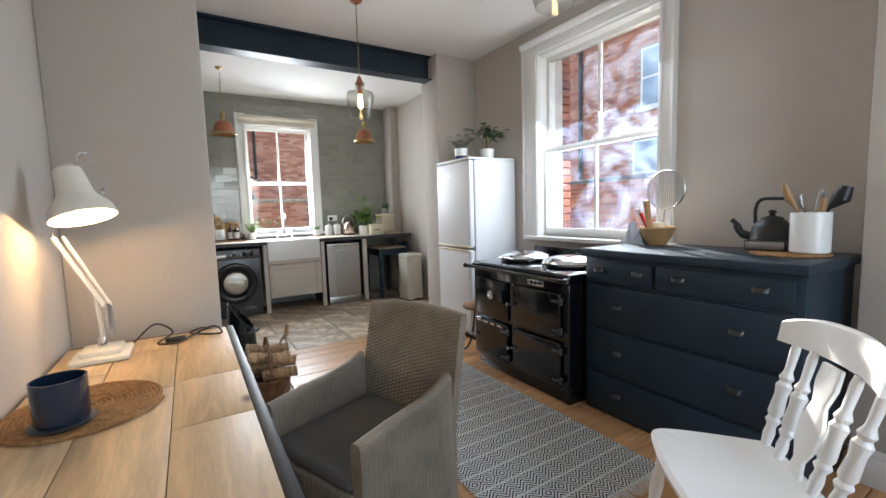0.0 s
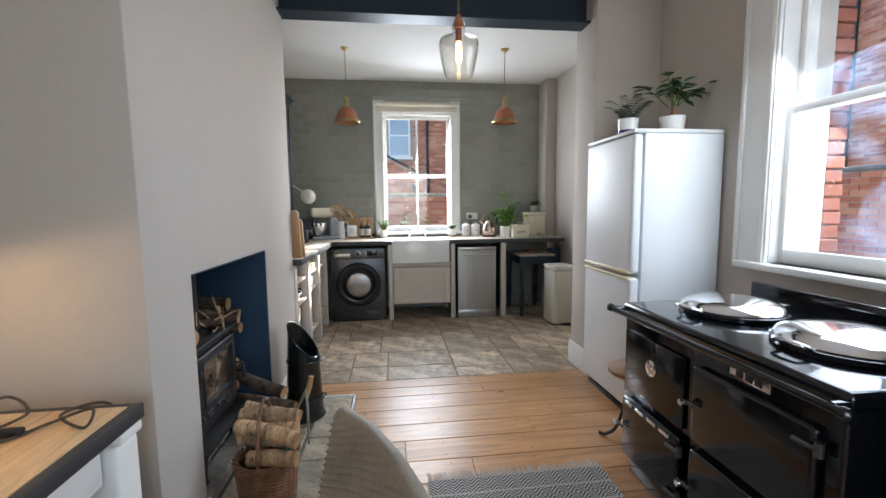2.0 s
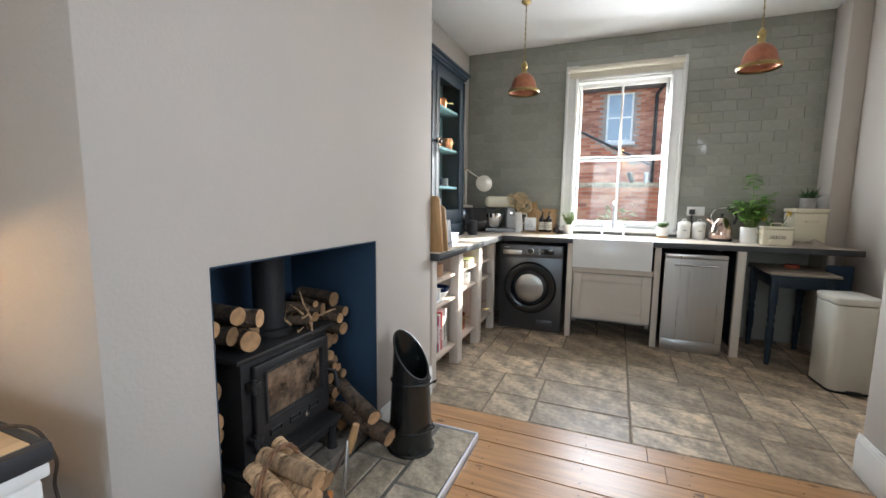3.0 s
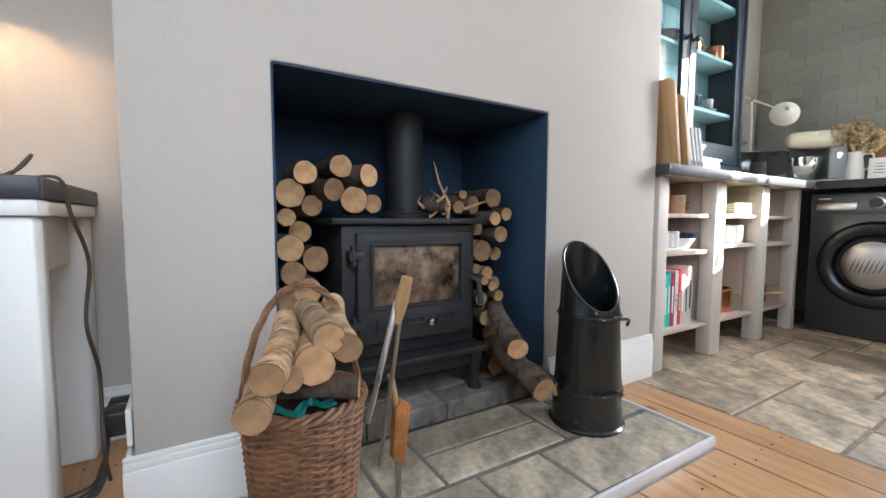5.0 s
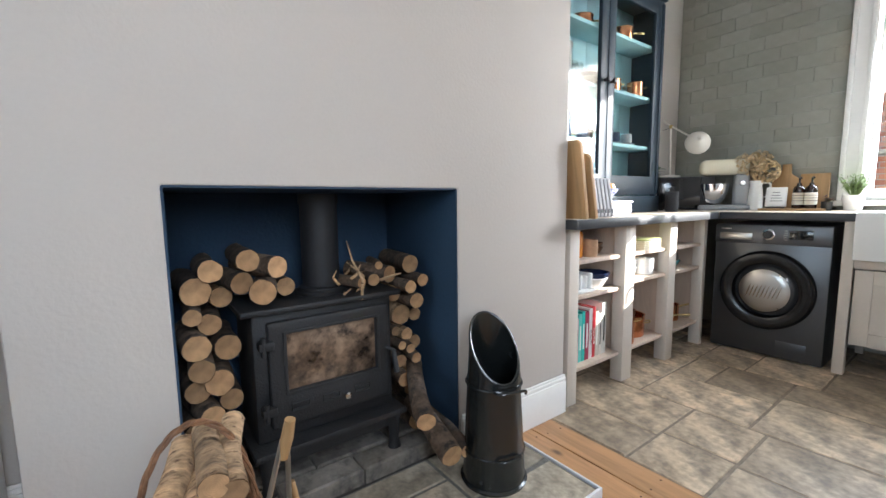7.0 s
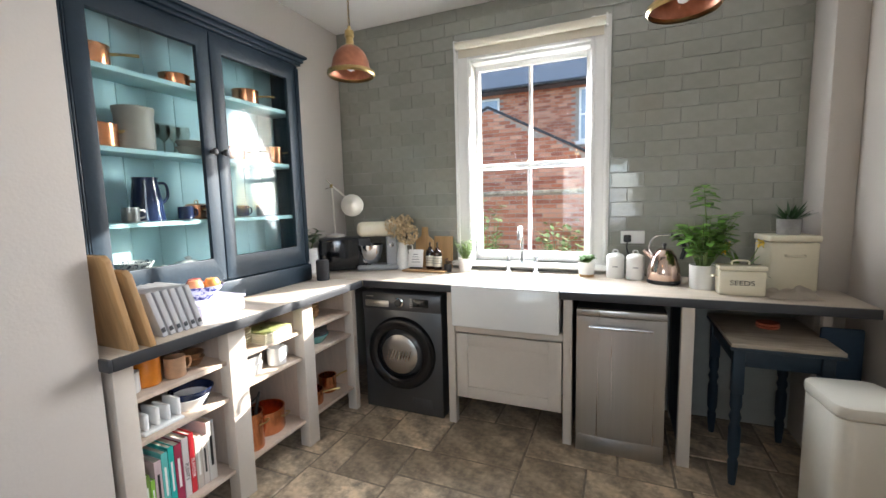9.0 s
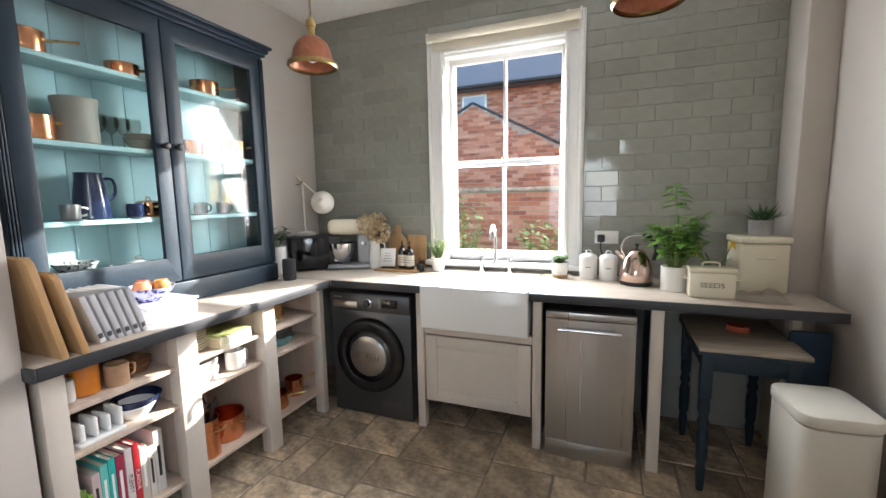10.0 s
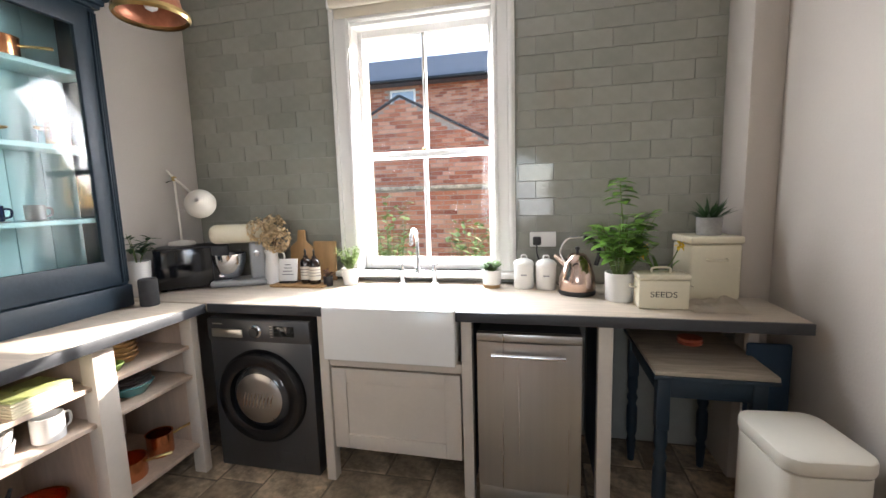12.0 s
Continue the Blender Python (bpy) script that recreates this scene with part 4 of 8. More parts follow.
for k in range(5):
    box("panel_mark", pnl, STEEL, (0.375, 0.392, -0.0135, -0.0122, 0.764 + k * 0.014, 0.767 + k * 0.014), 0.0003)
bm = bmesh.new()
add_lathe(bm, [(0.165, 0.002), (0.17, 0.018), (0.175, 0.04), (0.20, 0.05), (0.235, 0.046), (0.25, 0.028), (0.252, 0.0)], 56, m=pose(0.30, 0, 0.44, 90, 0, 0))
door = part("door_ring", bm, RINGBLACK, wm, "glossy black porthole ring", True)
SMOKED = material("smoked_door_glass", (0.035, 0.036, 0.038), 0.06, vary=0.05, bump=0.0, coat=0.5)
lathe("door_bowl", door, SMOKED, [(0.166, 0.012), (0.15, 0.03), (0.11, 0.042), (0.06, 0.047), (0, 0.049)], seg=48, m=pose(0.30, 0, 0.44, 90, 0, 0))
bm = bmesh.new()
for k in range(9):
    ox = -0.08 + 0.02 * k
    add_tube(bm, [(0.30 + ox - 0.012, -0.0515 + 6 * ox * ox * 0.1, 0.44 - 0.045), (0.30 + ox, -0.0545 + 6 * ox * ox * 0.1, 0.44 - 0.005), (0.30 + ox + 0.012, -0.0525 + 6 * ox * ox * 0.1, 0.44 + 0.035)], [0.002, 0.005, 0.002], 6)
lathe("drum", door, STEEL, [(0.135, 0.039), (0.118, 0.0455), (0.10, 0.048), (0.06, 0.0510), (0, 0.0525)], seg=40, m=pose(0.30, 0, 0.44, 90, 0, 0))
part("drum_baffle", bm, CHROME, door, "chrome drum baffle behind the glass", True)
box("kick_flap", wm, DARK_STEEL, (0.37, 0.52, -0.003, 0.0, 0.06, 0.125), 0.002)
for x in (0.05, 0.55):
    lathe("foot", wm, WHITE, [(0, 0), (0.02, 0), (0.02, 0.012), (0, 0.012)], (x, 0.05, 0.0), 14)

# slim dishwasher
dw = thing("dishwasher", "slim brushed steel dishwasher with a bar handle", "dishwasher", (1.462, 5.68, 0))
box("body", dw, DARK_STEEL, (0.0, 0.455, 0.03, 0.58, 0.02, 0.845), 0.004)
bm = bmesh.new()
nxx = 16
for z0, z1 in ((0.105, 0.805),):
    front = [[bm.verts.new((0.455 * i / nxx, -0.006 - 0.012 * math.sin(math.pi * i / nxx), z)) for i in range(nxx + 1)] for z in (z0, z1)]
    back = [[bm.verts.new((0.455 * i / nxx, 0.028, z)) for i in range(nxx + 1)] for z in (z0, z1)]
    for i in range(nxx):
        bm.faces.new((front[0][i], front[0][i + 1], front[1][i + 1], front[1][i]))
        bm.faces.new((front[1][i], front[1][i + 1], back[1][i + 1], back[1][i]))
        bm.faces.new((front[0][i + 1], front[0][i], back[0][i], back[0][i + 1]))
    bm.faces.new((front[0][0], front[1][0], back[1][0], back[0][0]))
    bm.faces.new((front[0][-1], back[0][-1], back[1][-1], front[1][-1]))
dwd = part("door", bm, STEEL, dw, "", True)
box("control_strip", dw, STEEL, (0.0, 0.455, -0.012, 0.028, 0.808, 0.845), 0.004)
hb = tube("handle", dwd, CHROME, [(0.07, -0.045, 0.755), (0.385, -0.045, 0.755)], 0.009, 12)
for x in (0.09, 0.365):
    tube("handle_post", hb, CHROME, [(x, -0.045, 0.755), (x, -0.008, 0.755)], 0.006, 10)
box("kick_plate", dw, STEEL, (0.0, 0.455, -0.004, 0.028, 0.0, 0.10), 0.003)

# dresser cabinet with glazed doors
dresser = thing("glazed_dresser", "navy painted wall dresser with glazed doors and blue shelves", "dresser", (0, 0, 0))
PALEBLUE = material("pale_blue_paint", (0.40, 0.62, 0.66), 0.6, vary=0.04, scale=5, fine=60, bump=0.04)
gx, gy0, gy1, gz0, gz1 = -0.36, 4.25, 5.60, 0.9355, 2.40
box("side", dresser, NAVY, (XL + 0.002, gx, gy0, gy0 + 0.035, gz0, gz1), 0.004)
box("side", dresser, NAVY, (XL + 0.002, gx, gy1 - 0.035, gy1, gz0, gz1), 0.004)
box("top_board", dresser, NAVY, (XL + 0.002, gx, gy0 + 0.036, gy1 - 0.036, gz1 - 0.03, gz1), 0.003)
box("base_rail", dresser, NAVY, (XL + 0.003, gx + 0.02, gy0 - 0.005, gy1 + 0.005, gz0 - 0.0, gz0 + 0.115), 0.008)
for k in range(9):
    w = (gy1 - gy0 - 0.072) / 9
    box("back_board", dresser, PALEBLUE, (XL + 0.003, XL + 0.015, gy0 + 0.036 + k * w, gy0 + 0.036 + (k + 1) * w - 0.003, gz0 + 0.116, gz1 - 0.031), 0.002)
for z in (1.40, 1.74, 2.09):
    box("shelf", dresser, PALEBLUE, (XL + 0.016, gx - 0.025, gy0 + 0.036, gy1 - 0.036, z - 0.022, z), 0.002)
box("shelf", dresser, PALEBLUE, (XL + 0.016, gx - 0.025, gy0 + 0.036, gy1 - 0.036, gz0 + 0.117, gz0 + 0.125), 0.001)
bm = bmesh.new()
for k, (dx, z0, z1) in enumerate(((0.02, gz1 + 0.0005, gz1 + 0.02), (0.035, gz1 + 0.02, gz1 + 0.045), (0.055, gz1 + 0.045, gz1 + 0.065))):
    add_box(bm, XL + 0.002, gx + dx, gy0 - dx * 0.8, gy1 + dx * 0.8, z0, z1, 0.005)
part("cornice", bm, NAVY, dresser, "", True)
for k in range(3):
    box("pilaster_bead", dresser, NAVY, (gx, gx + 0.012, gy1 - 0.034 + k * 0.011, gy1 - 0.026 + k * 0.011, gz0 + 0.13, gz1 - 0.02), 0.003)
    box("pilaster_bead", dresser, NAVY, (gx, gx + 0.012, gy0 + 0.004 + k * 0.011, gy0 + 0.012 + k * 0.011, gz0 + 0.13, gz1 - 0.02), 0.003)
mid = (gy0 + gy1) / 2
for y0, y1, ky in ((gy0 + 0.038, mid - 0.003, mid - 0.035), (mid + 0.003, gy1 - 0.038, mid + 0.035)):
    z0, z1, st = gz0 + 0.12, gz1 - 0.005, 0.075
    bm = bmesh.new()
    add_frame(bm, gx - 0.02, gx + 0.006, y0, y1, z0, z1, st, st, 0.13, 0.10)
    dd = part("door", bm, NAVY, dresser, "", True)
    boxes("pane", dd, CABGLASS, [(gx - 0.008, gx - 0.005, y0 + st - 0.002, y1 - st + 0.002, z0 + 0.128, z1 - 0.098)])
    lathe("knob", dd, BLACK, [(0.012, 0), (0.008, 0.012), (0.018, 0.022), (0.019, 0.03), (0.012, 0.038), (0, 0.04)], seg=20, m=pose(gx + 0.006, ky, 1.76, 0, 90, 0))

# wall behind: navy table, bin
tbl = thing("side_table", "small navy painted table with a worn grey top", "table", (2.185, 5.60, 0))
TOPW = wood("worn_grey_top", (0.33, 0.28, 0.22), (0.9, 7, 7), 0.6, 0.3, 0.05, scale=4, knots=False)
box("tabletop", tbl, TOPW, (0.0, 0.435, 0.0, 0.60, 0.725, 0.745), 0.004)
box("tabletop_edge", tbl, NAVY, (-0.003, 0.438, -0.003, 0.603, 0.709, 0.7245), 0.003)
for d in ((0.05, 0.37, 0.025, 0.045, 0.625, 0.708), (0.05, 0.37, 0.555, 0.575, 0.625, 0.708), (0.025, 0.045, 0.05, 0.55, 0.625, 0.708), (0.375, 0.395, 0.05, 0.55, 0.625, 0.708)):
    box("apron", tbl, NAVY, d, 0.003)
for x in (0.04, 0.38):
    for y in (0.04, 0.56):
        lg = box("leg", tbl, NAVY, (x - 0.025, x + 0.025, y - 0.025, y + 0.025, 0.485, 0.708), 0.004)
        lathe("turned_leg", lg, NAVY, [(0, 0), (0.016, 0), (0.02, 0.05), (0.024, 0.12), (0.018, 0.14), (0.027, 0.17), (0.027, 0.30), (0.019, 0.33), (0.028, 0.36), (0.019, 0.39), (0.027, 0.42), (0.025, 0.484)], (x, y, 0), 20)

binn = thing("pedal_bin", "tall off-white pedal bin beside the table", "bin", (2.45, 5.205, 0), 5)
def rounded(w, d, r, n=6):
    pts = []
    for cx, cy, a0 in ((w - r, d - r, 0), (r, d - r, 90), (r, r, 180), (w - r, r, 270)):
        pts += [(cx + r * math.cos(radians(a0 + 90 * k / n)), cy + r * math.sin(radians(a0 + 90 * k / n))) for k in range(n + 1)]
    return pts
prism("body", binn, OFFWHITE, [(x + 0.006, y + 0.006) for x, y in rounded(0.256, 0.298, 0.055)], "z", 0.012, 0.60, 0.004)
prism("lid", binn, OFFWHITE, rounded(0.268, 0.31, 0.06), "z", 0.604, 0.655, 0.012)
prism("base", binn, BLACK, rounded(0.268, 0.31, 0.06), "z", 0.0, 0.0115)
box("pedal", binn, BLACK, (0.10, 0.18, -0.035, 0.01, 0.012, 0.022), 0.003)


# ---- fireplace ----
stove = thing("wood_stove", "black cast-iron wood stove with a sooty glass door", "stove", (-0.175, 3.0, 0.092))
SG = 0.26
box("body", stove, IRON, (-0.24, 0.0, -SG + 0.015, SG - 0.015, 0.16, 0.585), 0.008)
box("top_plate", stove, IRON, (-0.26, 0.025, -SG - 0.02, SG + 0.02, 0.586, 0.606), 0.006)
bm = bmesh.new()
add_frame(bm, 0.001, 0.028, -0.205, 0.22, 0.21, 0.56, 0.055, 0.05, 0.115, 0.04, 0.006)
sd = part("door", bm, IRON, stove, "", True)
STOVEGLASS = material("sooty_stove_glass", (0.20, 0.135, 0.09), 0.14, vary=0.6, scale=7, fine=30, bump=0.0, dark=(0.018, 0.014, 0.012), dark_at=(0.44, 0.64), coat=0.4)
box("door_glass", sd, STOVEGLASS, (0.006, 0.014, -0.149, 0.169, 0.326, 0.519), 0.001, "brown-stained stove glass")
bm = bmesh.new()
add_frame(bm, 0.0285, 0.033, -0.160, 0.180, 0.316, 0.528, 0.010, 0.010, 0.010, 0.009, 0.0015)
part("glass_bead", bm, IRON, sd, "", True)
for y in (-0.115, -0.01, 0.105):
    bm = bmesh.new()
    add_tube(bm, [(0.031, y - 0.028, 0.262), (0.031, y + 0.028, 0.262), (0.031, y + 0.028, 0.282), (0.031, y - 0.028, 0.282)], 0.004, 6, True)
    part("air_vent", bm, IRON, sd, "", True)
lathe("vent_knob", sd, CHROME, [(0.009, 0), (0.009, 0.015), (0.012, 0.02), (0, 0.024)], seg=16, m=pose(0.028, 0.045, 0.262, 0, 90, 0))
for z in (0.275, 0.49):
    hinge = box("hinge", sd, IRON, (0.005, 0.045, -0.235, -0.19, z - 0.012, z + 0.016), 0.005)
    tube("hinge_pin", hinge, IRON, [(0.038, -0.222, z - 0.028), (0.038, -0.222, z + 0.032)], 0.008, 10)
tube("door_handle", sd, IRON, [(0.03, 0.205, 0.40), (0.06, 0.222, 0.39), (0.068, 0.228, 0.31)], [0.007, 0.008, 0.011], 10)
box("ash_lip", stove, IRON, (-0.2, 0.065, -SG - 0.01, SG + 0.01, 0.135, 0.158), 0.006)
prism("skirt", stove, IRON, [(-SG + 0.01, 0.135), (SG - 0.01, 0.135), (SG - 0.05, 0.085), (-SG + 0.05, 0.085)], "x", -0.02, 0.03, 0.003)
for y in (-SG + 0.03, SG - 0.03):
    for x in (-0.18, 0.03):
        lathe("leg", stove, IRON, [(0, 0), (0.026, 0.0), (0.018, 0.03), (0.022, 0.09), (0.03, 0.134)], (x, y, 0), 10)
fl = lathe("flue_pipe", stove, SOOT, [(0.082, 0.607), (0.082, 0.63), (0.066, 0.635), (0.066, 0.93), (0.07, 0.93), (0.07, 0.965)], (-0.13, 0.03, 0), 32)
lathe("flue_collar", fl, IRON, [(0.09, 0.606), (0.092, 0.618), (0.084, 0.626)], (-0.13, 0.03, 0), 32)


def rough_log(name, p, q, r, bark=BARK, parent=None, label="", seed=0, group=""):
    """A bark-covered log from p to q with pale sawn ends."""
    p, q = Vector(p), Vector(q)
    rn = random.Random(seed)
    ob = new(name)
    ob.matrix_basis = Matrix.Translation(p) @ (q - p).to_track_quat("Z", "Y").to_matrix().to_4x4()
    if parent:
        ob.parent = parent
    L, seg, rings = (q - p).length, 14, 7
    bm = bmesh.new()
    bend = rn.uniform(-0.012, 0.012)
    rows, ph = [], rn.uniform(0, 9)
    for j in range(rings):
        f = j / (rings - 1)
        cx = bend * math.sin(math.pi * f)
        rows.append([bm.verts.new((cx + r * (1 + 0.10 * noise.noise((2 * math.cos(a) + ph, 2 * math.sin(a), f * 3 + seed))) * math.cos(a) * (1 - 0.06 * f), r * (1 + 0.10 * noise.noise((2 * math.cos(a) + ph, 2 * math.sin(a), f * 3 + seed))) * math.sin(a), L * f)) for a in [2 * math.pi * k / seg for k in range(seg)]])
    for a, b in zip(rows, rows[1:]):
        for k in range(seg):
            bm.faces.new((a[k], a[(k + 1) % seg], b[(k + 1) % seg], b[k]))
    ends = [[v.co.copy() for v in rows[0]], [v.co.copy() for v in rows[-1]]]
    part("bark", bm, bark, ob, "", True)
    for pts, dz in zip(ends, (-0.001, 0.001)):
        bm = bmesh.new()
        c = sum(pts, Vector()) / seg
        ring = [bm.verts.new(c + (v - c) * 0.97 + Vector((0, 0, dz))) for v in pts]
        mid_v = bm.verts.new(c + Vector((0, 0, dz * 2)))
        for k in range(seg):
            bm.faces.new((ring[k], ring[(k + 1) % seg], mid_v))
        part("sawn_end", bm, LOGEND, ob, "pale sawn log end")
    return tagged(ob, label or "bark-covered firewood log stacked beside the stove", "log", group or "stacked firewood logs")


# logs stacked either side of the stove and on its top: end centre y, z and radius
stack_left = ((2.658, 0.828, 0.036), (2.617, 0.769, 0.046), (2.691, 0.735, 0.034), (2.602, 0.699, 0.028), (2.653, 0.655, 0.036), (2.606, 0.612, 0.040), (2.70, 0.570, 0.040), (2.614, 0.541, 0.036), (2.664, 0.478, 0.040), (2.605, 0.460, 0.034), (2.70, 0.40, 0.036), (2.635, 0.385, 0.038), (2.60, 0.32, 0.040), (2.68, 0.315, 0.040), (2.635, 0.245, 0.042), (2.60, 0.165, 0.042), (2.69, 0.19, 0.04), (2.68, 0.13, 0.036))
stack_right = ((3.368, 0.777, 0.036), (3.328, 0.698, 0.028), (3.395, 0.715, 0.026), (3.290, 0.664, 0.030), (3.355, 0.640, 0.030), (3.325, 0.574, 0.040), (3.400, 0.560, 0.030), (3.307, 0.505, 0.020), (3.356, 0.485, 0.026), (3.290, 0.470, 0.019), (3.335, 0.445, 0.020), (3.40, 0.44, 0.028), (3.300, 0.395, 0.026), (3.348, 0.410, 0.022), (3.302, 0.326, 0.030), (3.37, 0.33, 0.034), (3.38, 0.245, 0.034), (3.42, 0.18, 0.03), (3.36, 0.135, 0.04))
stove_top = ((2.839, 0.827, 0.036), (2.759, 0.852, 0.034), (2.740, 0.782, 0.036), (2.792, 0.752, 0.042), (2.885, 0.745, 0.033), (3.265, 0.748, 0.034), (3.188, 0.738, 0.022), (3.129, 0.738, 0.022), (3.225, 0.785, 0.016))
rl = random.Random(21)
for n, (y, z, r) in enumerate(stack_left + stack_right + stove_top):
    ln = rl.uniform(0.22, 0.30)
    x = -0.20 + rl.uniform(-0.06, 0.045)
    dy = rl.uniform(-0.09, 0.06)
    if n < len(stack_left):
        dy = min(dy, 0.01)
    elif n < len(stack_left) + len(stack_right):
        dy = abs(dy) * 0.3
    else:
        ln *= 0.75
    rough_log("log", (x, y, z), (x - ln, max(OY0 + 0.05, min(OY1 - 0.05, y + dy)), z + rl.uniform(-0.006, 0.006)), r * rl.uniform(0.92, 1.06), BIRCH if rl.random() < 0.18 else BARK, seed=n)
rough_log("log", (0.10, 3.216, 0.298), (-0.22, 3.375, 0.36), 0.034, seed=70, label="split log leaning out of the fireplace")
rough_log("log", (0.13, 3.300, 0.160), (-0.20, 3.35, 0.215), 0.040, seed=71, label="thick bark log lying out over the hearth")
rough_log("log", (0.12, 3.377, 0.145), (-0.18, 3.41, 0.16), 0.026, seed=72, label="thin bark log lying out over the hearth")

# dry twigs on the stove
twigs = thing("kindling", "small heap of dry twigs on the stove", "kindling", (-0.2, 3.12, 0.70))
for k in range(13):
    a = (rl.uniform(-0.13, 0.03), rl.uniform(-0.06, 0.12), 0.005 + 0.05 * rl.random())
    b = (a[0] + rl.uniform(-0.04, 0.07), a[1] + rl.uniform(-0.08, 0.06), a[2] + rl.uniform(0.0, 0.07))
    m2 = tuple((p + q) / 2 + rl.uniform(-0.015, 0.015) for p, q in zip(a, b))
    tube("twig", twigs, BIRCH, [a, m2, b], [0.006, 0.0045, 0.002], 6)
tube("twig", twigs, BIRCH, [(0.045, 0.0, -0.02), (0.035, 0.01, 0.05), (0.02, -0.02, 0.12), (0.01, -0.035, 0.19)], [0.006, 0.005, 0.004, 0.002], 6)

# wicker log basket
basket = thing("log_basket", "tall brown wicker basket with a twisted handle", "basket", (0.20, 2.555, 0.0))
SOIL_BROWN = material("dark_basket_inside", (0.05, 0.03, 0.018), 0.9, vary=0.2, bump=0.1)
WILLOW = material("brown_willow", (0.20, 0.098, 0.048), 0.5, vary=0.4, scale=30, fine=90, bump=0.15)
NB, R0, R1, BH = 72, 0.088, 0.115, 0.33
nrow = 46
body = lathe("inner_lining", basket, SOIL_BROWN, [(R0 - 0.008, 0.015), (R1 - 0.008, BH - 0.02), (R1 - 0.010, BH - 0.02), (R0 - 0.010, 0.015)], seg=32)
for j in range(nrow):
    z = 0.008 + (BH - 0.012) * j / (nrow - 1)
    rr = R0 + (R1 - R0) * j / (nrow - 1)
    tube("willow_strand", basket, WILLOW, [((rr + 0.0042 * math.cos(math.pi * (i / 3 + j))) * math.cos(2 * math.pi * i / NB), (rr + 0.0042 * math.cos(math.pi * (i / 3 + j))) * math.sin(2 * math.pi * i / NB), z) for i in range(NB)], 0.0042, 6, True)
for i in range(24):
    a = 2 * math.pi * i / 24
    tube("stake", basket, WILLOW, [(R0 * math.cos(a), R0 * math.sin(a), 0.0), (R1 * math.cos(a), R1 * math.sin(a), BH)], 0.005, 6)
lathe("base", basket, WILLOW, [(0, 0.004), (R0, 0.004), (R0, 0.014), (0, 0.014)], seg=32)
bm = bmesh.new()
for ph in (0, 2.1, 4.2):
    add_tube(bm, [((R1 + 0.008 * math.cos(9 * 2 * math.pi * i / 90 + ph)) * math.cos(2 * math.pi * i / 90), (R1 + 0.008 * math.cos(9 * 2 * math.pi * i / 90 + ph)) * math.sin(2 * math.pi * i / 90), BH + 0.006 + 0.007 * math.sin(9 * 2 * math.pi * i / 90 + ph)) for i in range(90)], 0.006, 6, True)
part("rim", bm, WILLOW, basket, "", True)
bm = bmesh.new()
for ph in (0, 2.1, 4.2):
    pts = []
    for i in range(61):
        f = i / 60
        a = math.pi * f
        yy, zz = -R1 * math.cos(a), BH - 0.03 + 0.265 * math.sin(a)
        w = 26 * f + ph
        pts.append((0.0045 * math.cos(w), yy - 0.0045 * math.sin(w) * math.cos(a), zz + 0.0045 * math.sin(w) * math.sin(a)))
    add_tube(bm, pts, 0.0038, 6)
part("handle", bm, WILLOW, basket, "", True)
basket_logs = ((0.34, 2.443, 0.377, 0.16, 2.475, 0.372, 0.030), (0.34, 2.466, 0.434, 0.10, 2.545, 0.470, 0.030), (0.32, 2.574, 0.481, 0.10, 2.585, 0.492, 0.029), (0.32, 2.609, 0.457, 0.10, 2.645, 0.497, 0.028), (0.32, 2.549, 0.437, 0.09, 2.590, 0.425, 0.036), (0.32, 2.505, 0.420, 0.10, 2.560, 0.405, 0.024), (0.30, 2.635, 0.372, 0.22, 2.480, 0.375, 0.022), (0.20, 2.530, 0.395, 0.10, 2.640, 0.400, 0.030))
for n, (x, y, z, x2, y2, z2, r) in enumerate(basket_logs):
    rough_log("log", (x, y, z), (x2, y2, z2), r, BIRCH if n != 6 else BARK, seed=90 + n, label="dark-barked log lying in the wicker basket" if n == 6 else "pale-barked cut log piled in the wicker basket", group="logs in the basket")
TEAL = material("teal_cloth", (0.01, 0.22, 0.21), 0.8, vary=0.15, scale=20, fine=80, bump=0.1)
rag = thing("cloth_scrap", "crumpled teal cloth under the basket logs", "cloth", (0.28, 2.50, 0.342))
bm = bmesh.new()
gr = [[bm.verts.new((0.02 * math.sin(i * 1.3) + 0.03 * j / 5, -0.06 + 0.15 * i / 12, 0.012 + 0.018 * noise.noise((i * 0.5, j * 0.6, 3)))) for j in range(6)] for i in range(13)]
for i in range(12):
    for j in range(5):
        bm.faces.new((gr[i][j], gr[i + 1][j], gr[i + 1][j + 1], gr[i][j + 1]))
bmesh.ops.solidify(bm, geom=bm.faces[:], thickness=0.004)
part("folds", bm, TEAL, rag, "", True)

# tongs and hearth brush leaning on the basket
tongs = thing("fire_tongs", "long steel fire tongs with a wooden grip", "tongs", (0.05, 2.78, 0.036))
tube("arm", tongs, STEEL, [(0.28, -0.078, 0.50), (0.290, -0.11, 0.40), (0.297, -0.145, 0.285)], [0.006, 0.006, 0.005], 8)
tube("arm", tongs, STEEL, [(0.285, -0.07, 0.50), (0.15, -0.038, 0.25), (0.0, 0.0, 0.006)], [0.006, 0.006, 0.006], 8)
tube("grip", tongs, BOARDWOOD, [(0.281, -0.078, 0.46), (0.292, -0.072, 0.505), (0.302, -0.066, 0.55)], [0.009, 0.013, 0.011], 12)
brush = thing("hearth_brush", "orange-brown hearth brush hanging by the basket", "brush", (0.18, 2.775, 0.034))
